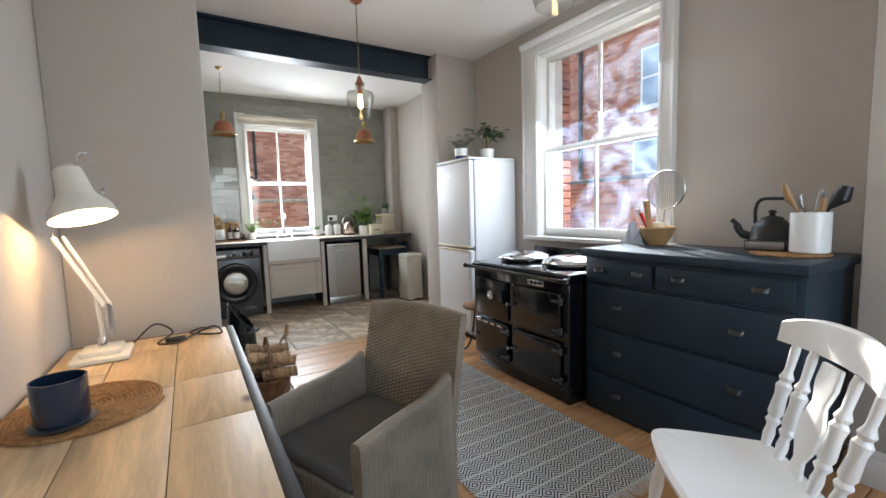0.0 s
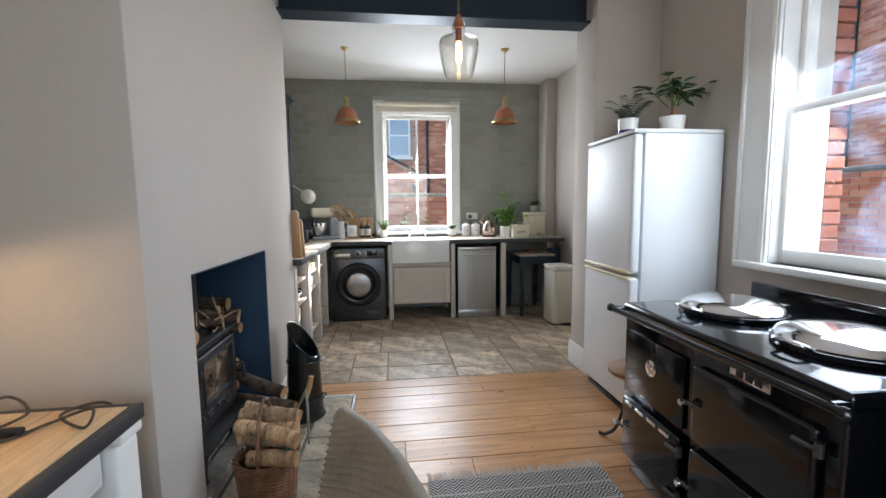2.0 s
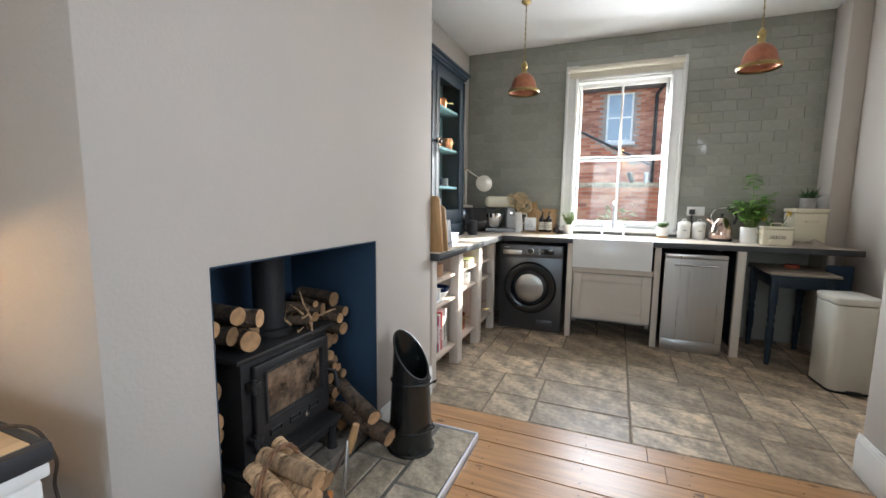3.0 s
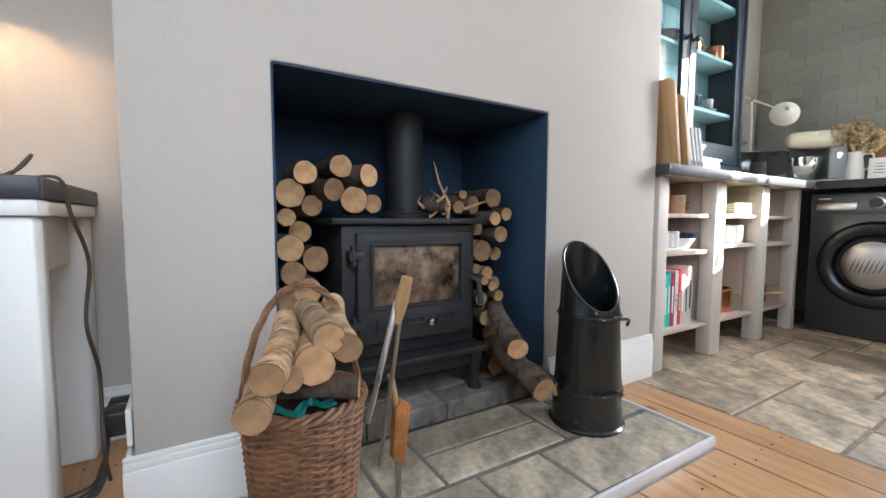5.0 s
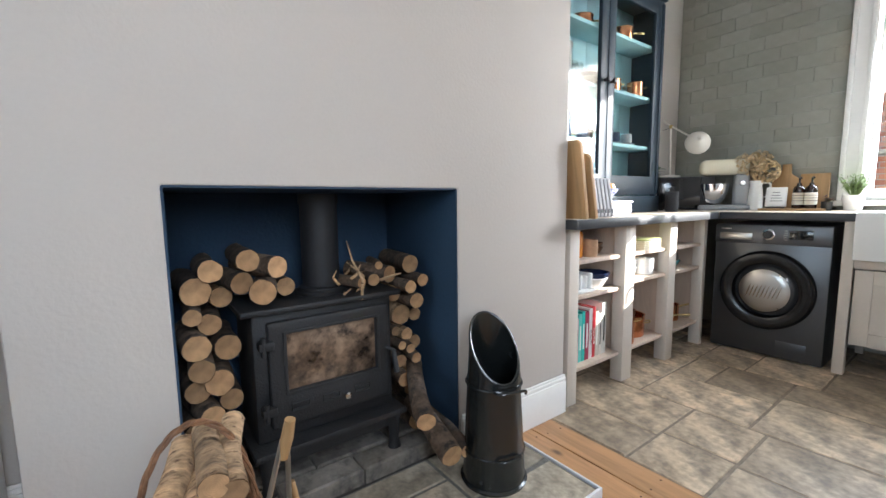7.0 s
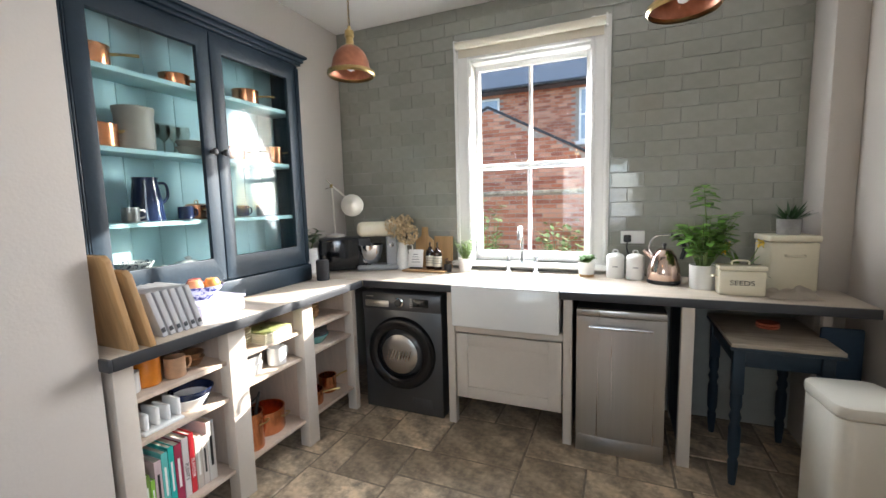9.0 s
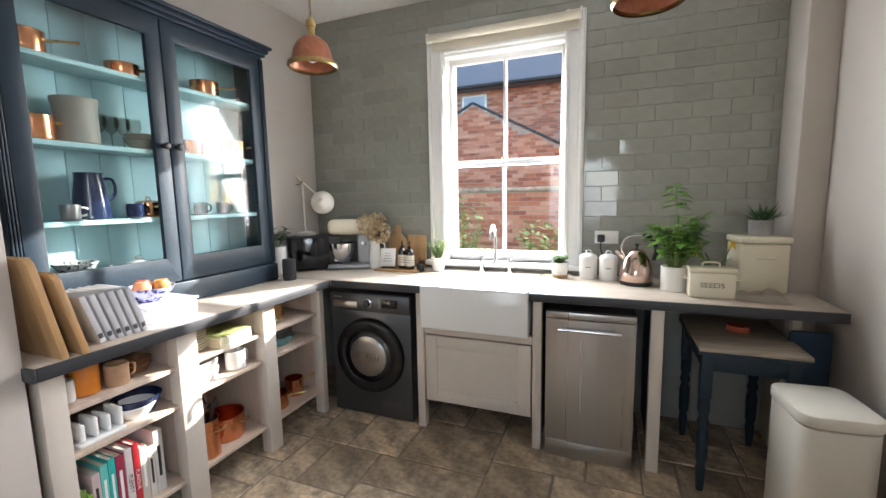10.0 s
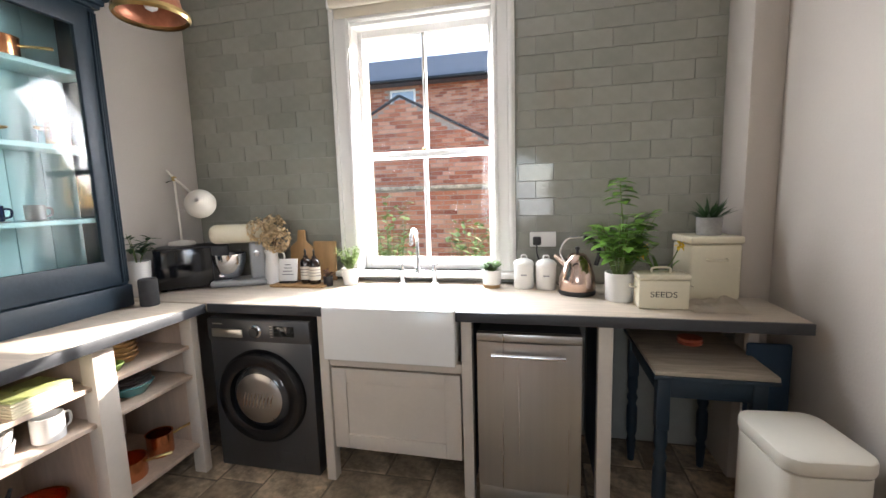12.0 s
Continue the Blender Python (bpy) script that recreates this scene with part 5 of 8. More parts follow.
prism("brush_head", brush, material("orange_bristle", (0.34, 0.13, 0.03), 0.8, vary=0.25, scale=40, fine=120, bump=0.2), [(-0.02, 0.10), (0.012, 0.08), (0.028, 0.22), (0.002, 0.24), (-0.012, 0.22)], "x", -0.012, 0.012, 0.003)
tube("brush_handle", brush, BOARDWOOD, [(0, -0.005, 0.22), (0, -0.02, 0.30)], 0.008, 10)
tube("brush_foot", brush, STEEL, [(0, 0.0, 0.0), (0, -0.002, 0.10)], 0.008, 8)

# coal hod
hod = thing("coal_hod", "tall black metal coal hod with a slanted mouth", "coal hod", (0.155, 3.47, 0.033), -15)
HODBLACK = material("black_painted_tin", (0.010, 0.012, 0.012), 0.25, vary=0.2, scale=8, fine=60, bump=0.05, coat=0.2)
bm = bmesh.new()
seg, rings = 40, 26
inner_outer = []
for off in (0.0, -0.004):
    cols = []
    for k in range(seg):
        a = 2 * math.pi * k / seg
        top = 0.478 - 0.105 * math.cos(a)
        col = []
        for j in range(rings + 1):
            f = j / rings
            z = top * f
            r = 0.112 + (0.082 - 0.112) * z / 0.6 + off
            if abs(z - 0.12) < 0.012 or abs(z - 0.36) < 0.012:
                r += 0.003 if off == 0 else 0
            col.append(bm.verts.new((r * math.cos(a), r * math.sin(a), z + 0.002)))
        cols.append(col)
    inner_outer.append(cols)
    for k in range(seg):
        a, b = cols[k], cols[(k + 1) % seg]
        for j in range(rings):
            bm.faces.new((a[j], b[j], b[j + 1], a[j + 1]) if off == 0 else (a[j], a[j + 1], b[j + 1], b[j]))
for k in range(seg):
    a, b = inner_outer[0], inner_outer[1]
    bm.faces.new((a[k][-1], a[(k + 1) % seg][-1], b[(k + 1) % seg][-1], b[k][-1]))
part("body", bm, HODBLACK, hod, "", True)
tube("rim", hod, HODBLACK, [(0.084 * math.cos(2 * math.pi * k / seg), 0.084 * math.sin(2 * math.pi * k / seg), 0.481 - 0.105 * math.cos(2 * math.pi * k / seg)) for k in range(seg)], 0.005, 8, True)
lathe("foot_ring", hod, HODBLACK, [(0, 0.0), (0.118, 0.0), (0.12, 0.008), (0.113, 0.014), (0, 0.014)], seg=40)
for z, r in ((0.12, 0.108), (0.36, 0.098)):
    tube("band", hod, HODBLACK, [(r * math.cos(2 * math.pi * k / 40), r * math.sin(2 * math.pi * k / 40), z) for k in range(40)], 0.004, 6, True)
tube("handle", hod, HODBLACK, curve_pts([(0.092, -0.05, 0.36), (0.118, -0.03, 0.362), (0.118, 0.05, 0.362), (0.09, 0.075, 0.335)], 5), 0.005, 8)
tube("lower_handle", hod, HODBLACK, curve_pts([(0.103, -0.05, 0.125), (0.125, -0.03, 0.13), (0.125, 0.03, 0.13), (0.103, 0.05, 0.125)], 5), 0.005, 8)

# ---- dining end: smaller things ----
lamp = thing("desk_lamp", "white anglepoise desk lamp, switched on", "desk lamp", (-0.43, 1.92, 0.773))
LAMPWHITE = material("cream_lamp_enamel", (0.74, 0.70, 0.62), 0.3, vary=0.03, scale=6, fine=40, bump=0.01)
box("base", lamp, LAMPWHITE, (-0.085, 0.085, -0.085, 0.085, 0.0005, 0.022), 0.008)
box("base_step", lamp, LAMPWHITE, (-0.06, 0.06, -0.06, 0.06, 0.0225, 0.042), 0.006)
lathe("swivel", lamp, CHROME, [(0.014, 0.042), (0.014, 0.07), (0.010, 0.08), (0, 0.08)], seg=16)
for dy in (-0.016, 0.016):
    tube("lower_arm", lamp, LAMPWHITE, [(0.005, dy, 0.06), (-0.005, dy, 0.24)], 0.006, 8)
    tube("upper_arm", lamp, LAMPWHITE, [(0.015, dy, 0.19), (-0.10, dy, 0.445)], 0.006, 8)
    tube("spring", lamp, CHROME, [(0.03, dy, 0.085), (0.028, dy, 0.20)], 0.008, 8)
tube("counter_arm", lamp, LAMPWHITE, [(0.035, 0, 0.19), (-0.075, 0, 0.445)], 0.006, 8)
tube("head_arm", lamp, CHROME, [(-0.10, 0, 0.445), (-0.08, -0.01, 0.53), (-0.055, -0.03, 0.60)], 0.006, 8)
hd = pose(-0.014, -0.05, 0.56, -14, -13, 0)
shade = lathe("shade", lamp, LAMPWHITE, [(0.0, 0.135), (0.024, 0.13), (0.04, 0.115), (0.052, 0.03), (0.06, 0.015), (0.088, -0.02), (0.096, -0.055), (0.093, -0.055), (0.085, -0.02), (0.055, 0.02), (0.04, 0.05), (0.0, 0.055)], seg=40, m=hd)
lathe("bulb", shade, glow("lamp_bulb", (1.0, 0.83, 0.55), 6), [(0, 0.04), (0.02, 0.03), (0.03, 0.0), (0.02, -0.025), (0, -0.032)], seg=20, m=hd)
tube("loop", shade, CHROME, curve_pts([(-0.005, -0.03, 0.685), (-0.01, -0.02, 0.72), (0.015, -0.01, 0.73), (0.025, -0.02, 0.69)], 6), 0.004, 8)
for s in (-1, 1):
    lathe("shade_knob", shade, CHROME, [(0, 0), (0.012, 0.002), (0.012, 0.012), (0, 0.014)], seg=14, m=pose(-0.006 + 0.052 * s, -0.04, 0.60, 0, 90 * s, 0))
warm_bulb("desk_lamp_light", (-0.436, 1.858, 1.280), 1.1, 0.015, (1.0, 0.62, 0.30))
flex = thing("lamp_flex", "brown lamp flex with an inline switch on the desk", "flex", (0, 0, 0))
tube("cable", flex, material("brown_flex", (0.05, 0.035, 0.025), 0.6, vary=0.1, bump=0.05), curve_pts([(-0.35, 2.0, 0.79), (-0.28, 2.06, 0.84), (-0.22, 2.05, 0.80), (-0.27, 1.98, 0.779), (-0.20, 1.95, 0.779), (-0.15, 2.02, 0.782), (-0.07, 2.05, 0.80), (-0.05, 1.99, 0.779), (-0.16, 2.07, 0.779), (-0.10, 2.142, 0.775), (-0.06, 2.165, 0.70), (-0.11, 2.18, 0.60), (-0.05, 2.18, 0.48), (-0.09, 2.19, 0.36), (-0.03, 2.2, 0.22), (-0.08, 2.2, 0.12)], 8), 0.0038, 8)
box("inline_switch", flex, BLACK, (-0.245, -0.175, 1.965, 1.988, 0.776, 0.796), 0.006)
plug = thing("wall_socket", "white double socket with black plugs by the skirting", "socket", (-0.12, 2.247, 0.20))
box("plate", plug, WHITE, (-0.075, 0.075, -0.012, 0.0, 0.0, 0.085), 0.004)
box("plug", plug, BLACK, (-0.01, 0.045, -0.06, -0.0125, 0.015, 0.07), 0.006)
box("plug", plug, BLACK, (-0.065, -0.015, -0.055, -0.0125, 0.02, 0.07), 0.006)
for k in range(4):
    c = thing("cable", "loose cable trailing under the desk", "cable", (0, 0, 0), group="cables under the desk")
    tube("cord", c, GREY_EDGE, curve_pts([(-0.12 + 0.02 * k, 2.20, 0.24), (-0.14 + 0.03 * k, 2.17, 0.10), (-0.25 + 0.06 * k, 2.05 - 0.04 * k, 0.006), (-0.1 + 0.02 * k, 1.9 + 0.03 * k, 0.006), (-0.3, 1.7 - 0.05 * k, 0.006)], 7), 0.0035, 6)
STRAW = material("woven_raffia", (0.32, 0.165, 0.06), 0.85, vary=0.3, scale=60, fine=160, bump=0.25)
def spiral_mat(name, label, at, r):
    t = thing(name, label, "placemat", at)
    bm = bmesh.new()
    turns = int(r / 0.011)
    pts = [((0.011 * i / 28) * math.cos(2 * math.pi * i / 28), (0.011 * i / 28) * math.sin(2 * math.pi * i / 28), 0.0055 + 0.0008 * math.sin(i * 2.2)) for i in range(8, turns * 28)]
    add_tube(bm, pts, 0.0056, 6)
    part("coil", bm, STRAW, t, "", True)
spiral_mat("placemat", "round coiled raffia placemat on the desk", (-0.40, 1.42, 0.773), 0.185)
candle = thing("candle", "dark blue glass candle on a grey saucer", "candle", (-0.425, 1.32, 0.785))
BLUEGLASS = material("dark_blue_glass", (0.012, 0.025, 0.05), 0.08, vary=0.1, scale=6, bump=0.0, coat=0.5)
lathe("saucer", candle, GREY_EDGE, [(0, 0), (0.055, 0), (0.066, 0.008), (0.062, 0.010), (0, 0.006)], seg=32)
lathe("jar", candle, BLUEGLASS, [(0, 0.0105), (0.05, 0.0105), (0.054, 0.02), (0.054, 0.115), (0.050, 0.115), (0.050, 0.06), (0, 0.06)], seg=36)

# white spindle-back chair
wchair = thing("kitchen_chair", "white painted spindle-back farmhouse chair", "chair", (1.245, 0.60, 0), -45)
CHAIRWHITE = material("white_chair_paint", (0.82, 0.81, 0.78), 0.32, vary=0.02, scale=6, fine=50, bump=0.03)
bm = bmesh.new()
outline = [(-0.185, -0.185), (-0.20, 0.0), (-0.185, 0.185), (-0.12, 0.225), (0.12, 0.20), (0.19, 0.17), (0.20, 0.0), (0.19, -0.17), (0.12, -0.20), (-0.12, -0.225)]
loop = curve_pts([(x, y, 0) for x, y in outline + outline[:1]], 5)[:-1]
lo, hi, cen = [bm.verts.new((p.x * 0.96, p.y * 0.96, 0.415)) for p in loop], [bm.verts.new((p.x, p.y, 0.44)) for p in loop], [bm.verts.new((p.x * 0.93, p.y * 0.93, 0.452)) for p in loop]
n = len(loop)
mid2 = [bm.verts.new((p.x * 0.45, p.y * 0.45, 0.441)) for p in loop]
for a, b in ((lo, hi), (hi, cen), (cen, mid2)):
    for i in range(n):
        bm.faces.new((a[i], a[(i + 1) % n], b[(i + 1) % n], b[i]))
bm.faces.new(lo), bm.faces.new(mid2)
part("seat", bm, CHAIRWHITE, wchair, "", True)
turned = [(0.013, 0), (0.017, 0.05), (0.013, 0.08), (0.022, 0.10), (0.016, 0.115), (0.022, 0.13), (0.018, 0.2), (0.023, 0.235), (0.015, 0.25), (0.021, 0.265), (0.012, 0.29), (0.014, 0.37), (0.011, 0.40)]
def between(p, q, prof):
    p, q = Vector(p), Vector(q)
    s = (q - p).length / prof[-1][1]
    return Matrix.Translation(p) @ (q - p).to_track_quat("Z", "Y").to_matrix().to_4x4() @ Matrix.Diagonal((1, 1, s, 1))
for y, o in ((-0.165, 0.02), (-0.085, 0.01), (0.085, 0.01), (0.165, 0.02)):
    lathe("spindle", wchair, CHAIRWHITE, turned, seg=14, m=between((0.165, y, 0.445), (0.255, y * 1.12, 0.80), turned))
prism("splat", wchair, CHAIRWHITE, [(-0.032, 0.446), (0.032, 0.446), (0.02, 0.50), (0.045, 0.55), (0.05, 0.62), (0.028, 0.68), (0.045, 0.74), (0.04, 0.80), (-0.04, 0.80), (-0.045, 0.74), (-0.028, 0.68), (-0.05, 0.62), (-0.045, 0.55), (-0.02, 0.50)], "x", -0.007, 0.007, 0.003).matrix_basis = Matrix.Translation((0.165, 0, 0.445)) @ pose(0, 0, 0, 0, 14.0, 0) @ Matrix.Translation((0, 0, -0.445))
bm = bmesh.new()
cols = []
for i in range(25):
    f = i / 24 * 2 - 1
    x = 0.275 - 0.05 * f * f
    hgt = 0.105 - 0.035 * abs(f) ** 3
    z = 0.795
    ring = [bm.verts.new((x + dx + 0.018 * dz / 0.1, 0.225 * f, z + dz)) for dx, dz in ((-0.011, 0.0), (0.011, 0.0), (0.011, hgt - 0.006), (0.004, hgt), (-0.004, hgt), (-0.011, hgt - 0.006))]
    cols.append(ring)
for a, b in zip(cols, cols[1:]):
    for k in range(6):
        bm.faces.new((a[k], a[(k + 1) % 6], b[(k + 1) % 6], b[k]))
bm.faces.new(cols[0]), bm.faces.new(cols[-1])
part("top_rail", bm, CHAIRWHITE, wchair, "", True)
legp = [(0.012, 0), (0.018, 0.08), (0.014, 0.12), (0.023, 0.14), (0.016, 0.16), (0.023, 0.26), (0.017, 0.33), (0.014, 0.42)]
for x, y in ((-0.15, -0.15), (-0.15, 0.15), (0.14, -0.13), (0.14, 0.13)):
    lathe("leg", wchair, CHAIRWHITE, legp, seg=14, m=between((x * 1.3, y * 1.3, 0.0), (x, y, 0.42), legp))
for y in (-0.17, 0.17):
    tube("stretcher", wchair, CHAIRWHITE, [(-0.175, y, 0.17), (0, y * 0.98, 0.17), (0.165, y * 0.9, 0.17)], [0.009, 0.014, 0.009], 10)
tube("stretcher", wchair, CHAIRWHITE, [(0, -0.165, 0.17), (0, 0.165, 0.17)], 0.011, 10)

# low round stool between fridge and range
stool = thing("round_stool", "small round wooden stool on curved iron legs", "stool", (2.02, 2.97, 0))
lathe("seat", stool, DARKWOOD, [(0, 0.395), (0.13, 0.395), (0.14, 0.405), (0.14, 0.42), (0.13, 0.428), (0, 0.43)], seg=32)
for k in range(3):
    a = 2 * math.pi * k / 3 + 2.6
    tube("leg", stool, IRON, curve_pts([(0.03 * math.cos(a), 0.03 * math.sin(a), 0.39), (0.05 * math.cos(a), 0.05 * math.sin(a), 0.2), (0.09 * math.cos(a), 0.09 * math.sin(a), 0.06), (0.15 * math.cos(a), 0.15 * math.sin(a), 0.012), (0.175 * math.cos(a), 0.175 * math.sin(a), 0.02)], 6), 0.009, 8)


# ---- plants and pots ----
LEAF = material("green_leaf", (0.10, 0.21, 0.035), 0.5, vary=0.3, scale=14, fine=60, bump=0.05)
DARKLEAF = material("dark_green_leaf", (0.03, 0.085, 0.025), 0.45, vary=0.3, scale=14, fine=60, bump=0.05)
PALELEAF = material("pale_green_leaf", (0.17, 0.25, 0.07), 0.6, vary=0.3, scale=14, fine=60, bump=0.05)
SOIL = material("potting_soil", (0.03, 0.022, 0.016), 0.95, vary=0.3, scale=30, fine=120, bump=0.3)
STEM = material("green_stem", (0.12, 0.17, 0.05), 0.6, vary=0.2, scale=20, bump=0.03)


def add_leaf(bm, base, tip, width, curl=0.15):
    base, tip = Vector(base), Vector(tip)
    d = tip - base
    side = d.cross(Vector((0, 0, 1)))
    if side.length < 1e-6:
        side = Vector((1, 0, 0))
    side.normalize()
    upv = side.cross(d).normalized()
    ln = d.length
    prev = None
    for f, w in ((0.0, 0.12), (0.25, 0.8), (0.55, 1.0), (0.8, 0.6), (1.0, 0.04)):
        c = base + d * f - upv * ln * curl * f * f
        row = [bm.verts.new(c - side * width * w * 0.5 + upv * width * 0.12 * w), bm.verts.new(c), bm.verts.new(c + side * width * w * 0.5 + upv * width * 0.12 * w)]
        if prev:
            bm.faces.new((prev[0], prev[1], row[1], row[0])), bm.faces.new((prev[1], prev[2], row[2], row[1]))
        prev = row


def pot(parent, mat, r0, r1, h, soil=True, band=None):
    p = lathe("pot", parent, mat, [(0, 0), (r0, 0), (r0 + 0.002, 0.004), (r1, h), (r1 - 0.005, h), (r1 - 0.007, h - 0.02), (0, h - 0.02)], seg=32)
    lathe("soil", parent, SOIL, [(0, h - 0.015), (r1 * 0.6, h - 0.014), (r1 - 0.009, h - 0.018)], seg=20)
    if band:
        lathe("glazed_band", p, band, [(r0 + 0.0015, 0.001), (r0 + 0.0045, 0.004), (r0 + (r1 - r0) * 0.4 + 0.0025, h * 0.42), (r0 + (r1 - r0) * 0.4, h * 0.425)], seg=32)
    return p


def bush(parent, mat, at, n, spread, height, leaf, seed, up=0.5):
    rn = random.Random(seed)
    bm, sm = bmesh.new(), bmesh.new()
    for k in range(max(4, n // 9)):
        a, f = rn.uniform(0, 6.28), math.sqrt(rn.random())
        top = Vector((at[0] + spread * f * math.cos(a), at[1] + spread * f * math.sin(a), at[2] + height * rn.uniform(0.45, 1.0)))
        foot = Vector((at[0] + 0.15 * spread * math.cos(a), at[1] + 0.15 * spread * math.sin(a), at[2]))
        mid_p = foot.lerp(top, 0.5) + Vector((0, 0, height * 0.08))
        add_tube(sm, [foot, mid_p, top], [leaf * 0.05 + 0.0008, leaf * 0.04 + 0.0006, 0.0008], 5)
        for i in range(9):
            f2 = rn.uniform(0.3, 1.0)
            p = foot.lerp(mid_p, f2 * 2) if f2 < 0.5 else mid_p.lerp(top, f2 * 2 - 1)
            b = rn.uniform(0, 6.28)
            d = Vector((math.cos(b), math.sin(b), rn.uniform(-0.3, up + 0.3))).normalized() * leaf * rn.uniform(0.6, 1.25)
            add_leaf(bm, p, p + d, leaf * rn.uniform(0.4, 0.6))
    tagged(part("stems", sm, STEM, parent, "", True), kind="stuff")
    return tagged(part("foliage", bm, mat, parent, "", True), kind="stuff")


WHITEPOT = material("white_glazed_pot", (0.78, 0.77, 0.74), 0.3, vary=0.02, scale=6, bump=0.01)
COBALT = material("cobalt_glaze", (0.01, 0.02, 0.12), 0.15, vary=0.1, scale=6, bump=0.0)
CONCRETE = material("grey_concrete_pot", (0.30, 0.29, 0.28), 0.9, vary=0.15, scale=12, fine=80, bump=0.1)
pa = thing("potted_palm", "feathery palm in a white and cobalt pot on the fridge", "plant", (2.29, 3.58, 1.756))
pot(pa, WHITEPOT, 0.055, 0.065, 0.125, band=COBALT)
bm = bmesh.new()
rn = random.Random(3)
for k in range(16):
    a, ln = rn.uniform(0, 6.28), rn.uniform(0.14, 0.26)
    for i in range(11):
        f = (i + 2) / 12
        c = Vector((math.cos(a) * ln * 0.7 * f, math.sin(a) * ln * 0.7 * f, 0.11 + ln * 0.85 * f - 0.32 * ln * f ** 3))
        for s in (-1, 1):
            d = Vector((math.cos(a + s * 1.0), math.sin(a + s * 1.0), 0.15)) * 0.05 * (1.15 - f * 0.6)
            add_leaf(bm, c, c + d, 0.010)
tagged(part("fronds", bm, DARKLEAF, pa, "", True), kind="stuff")
pb = thing("potted_money_tree", "leafy money tree in a white pot on the fridge", "plant", (2.48, 3.40, 1.756))
pot(pb, WHITEPOT, 0.062, 0.075, 0.105)
tube("trunk", pb, DARKWOOD, [(0, 0, 0.09), (0.01, 0, 0.15), (0, 0.005, 0.20)], [0.02, 0.017, 0.010], 10)
bush(pb, DARKLEAF, (0, 0, 0.17), 80, 0.20, 0.17, 0.085, 5, 0.1)

# ---- hanging lamps ----
def chain(parent, z0, z1, r=0.006):
    bm = bmesh.new()
    n = int((z1 - z0) / 0.022)
    for i in range(n):
        z = z0 + (z1 - z0) * (i + 0.5) / n
        add_tube(bm, [((r * math.cos(a) if i % 2 else 0), (0 if i % 2 else r * math.cos(a)), z + 0.014 * math.sin(a)) for a in [2 * math.pi * k / 8 for k in range(8)]], 0.0016, 5, True)
    part("chain", bm, BRASS, parent, "", True)
    tube("flex", parent, BLACK, [(0.003, 0.002, z0), (-0.002, 0.003, (z0 + z1) / 2), (0.002, 0, z1)], 0.0022, 6)


AGEDCOPPER = material("aged_copper_shade", (0.38, 0.15, 0.085), 0.42, metal=0.75, vary=0.2, scale=12, fine=50, bump=0.05)
for x, y in ((0.28, 5.30), (1.885, 5.20)):
    p = thing("copper_pendant", "copper ship-style pendant with a brass neck on a chain", "pendant lamp", (x, y, 2.175), group="kitchen pendants")
    sh = lathe("shade", p, AGEDCOPPER, [(0.03, 0.155), (0.052, 0.146), (0.078, 0.122), (0.096, 0.085), (0.104, 0.045), (0.112, 0.024), (0.125, 0.012), (0.121, 0.008), (0.108, 0.018), (0.099, 0.042), (0.091, 0.08), (0.073, 0.116), (0.03, 0.135)], seg=40)
    lathe("shade_rim", sh, BRASS, [(0.125, -0.006), (0.132, 0.004), (0.130, 0.018), (0.118, 0.022), (0.118, 0.0)], seg=40)
    lathe("neck", p, BRASS, [(0.032, 0.145), (0.034, 0.155), (0.022, 0.165), (0.02, 0.20), (0.026, 0.205), (0.024, 0.235), (0.012, 0.245), (0.008, 0.26)], seg=24)
    lathe("bulb", p, CERAMIC, [(0, 0.02), (0.02, 0.03), (0.03, 0.055), (0.018, 0.09), (0.012, 0.11)], seg=20)
    chain(p, 0.26, 0.705)
    lathe("ceiling_rose", p, BRASS, [(0.008, 0.695), (0.035, 0.71), (0.04, 0.724)], seg=24)
CLEAR = glass("clear_lamp_glass", (0.84, 0.83, 0.79), 0.02, edge=0.9, power=2.2)
for x, y, zb in ((1.09, 3.20, 2.01), (1.12, 1.20, 2.03)):
    p = thing("glass_pendant", "clear glass bell pendant with a glowing filament bulb", "pendant lamp", (x, y, zb), group="dining pendants")
    lathe("glass_shade", p, CLEAR, [(0.072, 0.0), (0.085, 0.04), (0.102, 0.12), (0.108, 0.165), (0.098, 0.19), (0.055, 0.205), (0.035, 0.215), (0.03, 0.235), (0.038, 0.25), (0.036, 0.265), (0.025, 0.27)], seg=40)
    lathe("cap", p, AGEDCOPPER, [(0, 0.32), (0.012, 0.315), (0.02, 0.29), (0.028, 0.272), (0.028, 0.25), (0.018, 0.245), (0.018, 0.18), (0, 0.18)], seg=24)
    lathe("filament_bulb", p, glow("filament_glow", (1.0, 0.62, 0.25), 9.0), [(0, 0.07), (0.012, 0.075), (0.018, 0.10), (0.015, 0.14), (0.012, 0.178), (0, 0.179)], seg=18)
    chain(p, 0.32, 2.895 - zb)
    lathe("ceiling_rose", p, AGEDCOPPER, [(0.008, 2.86 - zb), (0.045, 2.88 - zb), (0.05, 2.899 - zb)], seg=28)
    warm_bulb("pendant_light", (x, y, zb + 0.03), 0.35, 0.02)

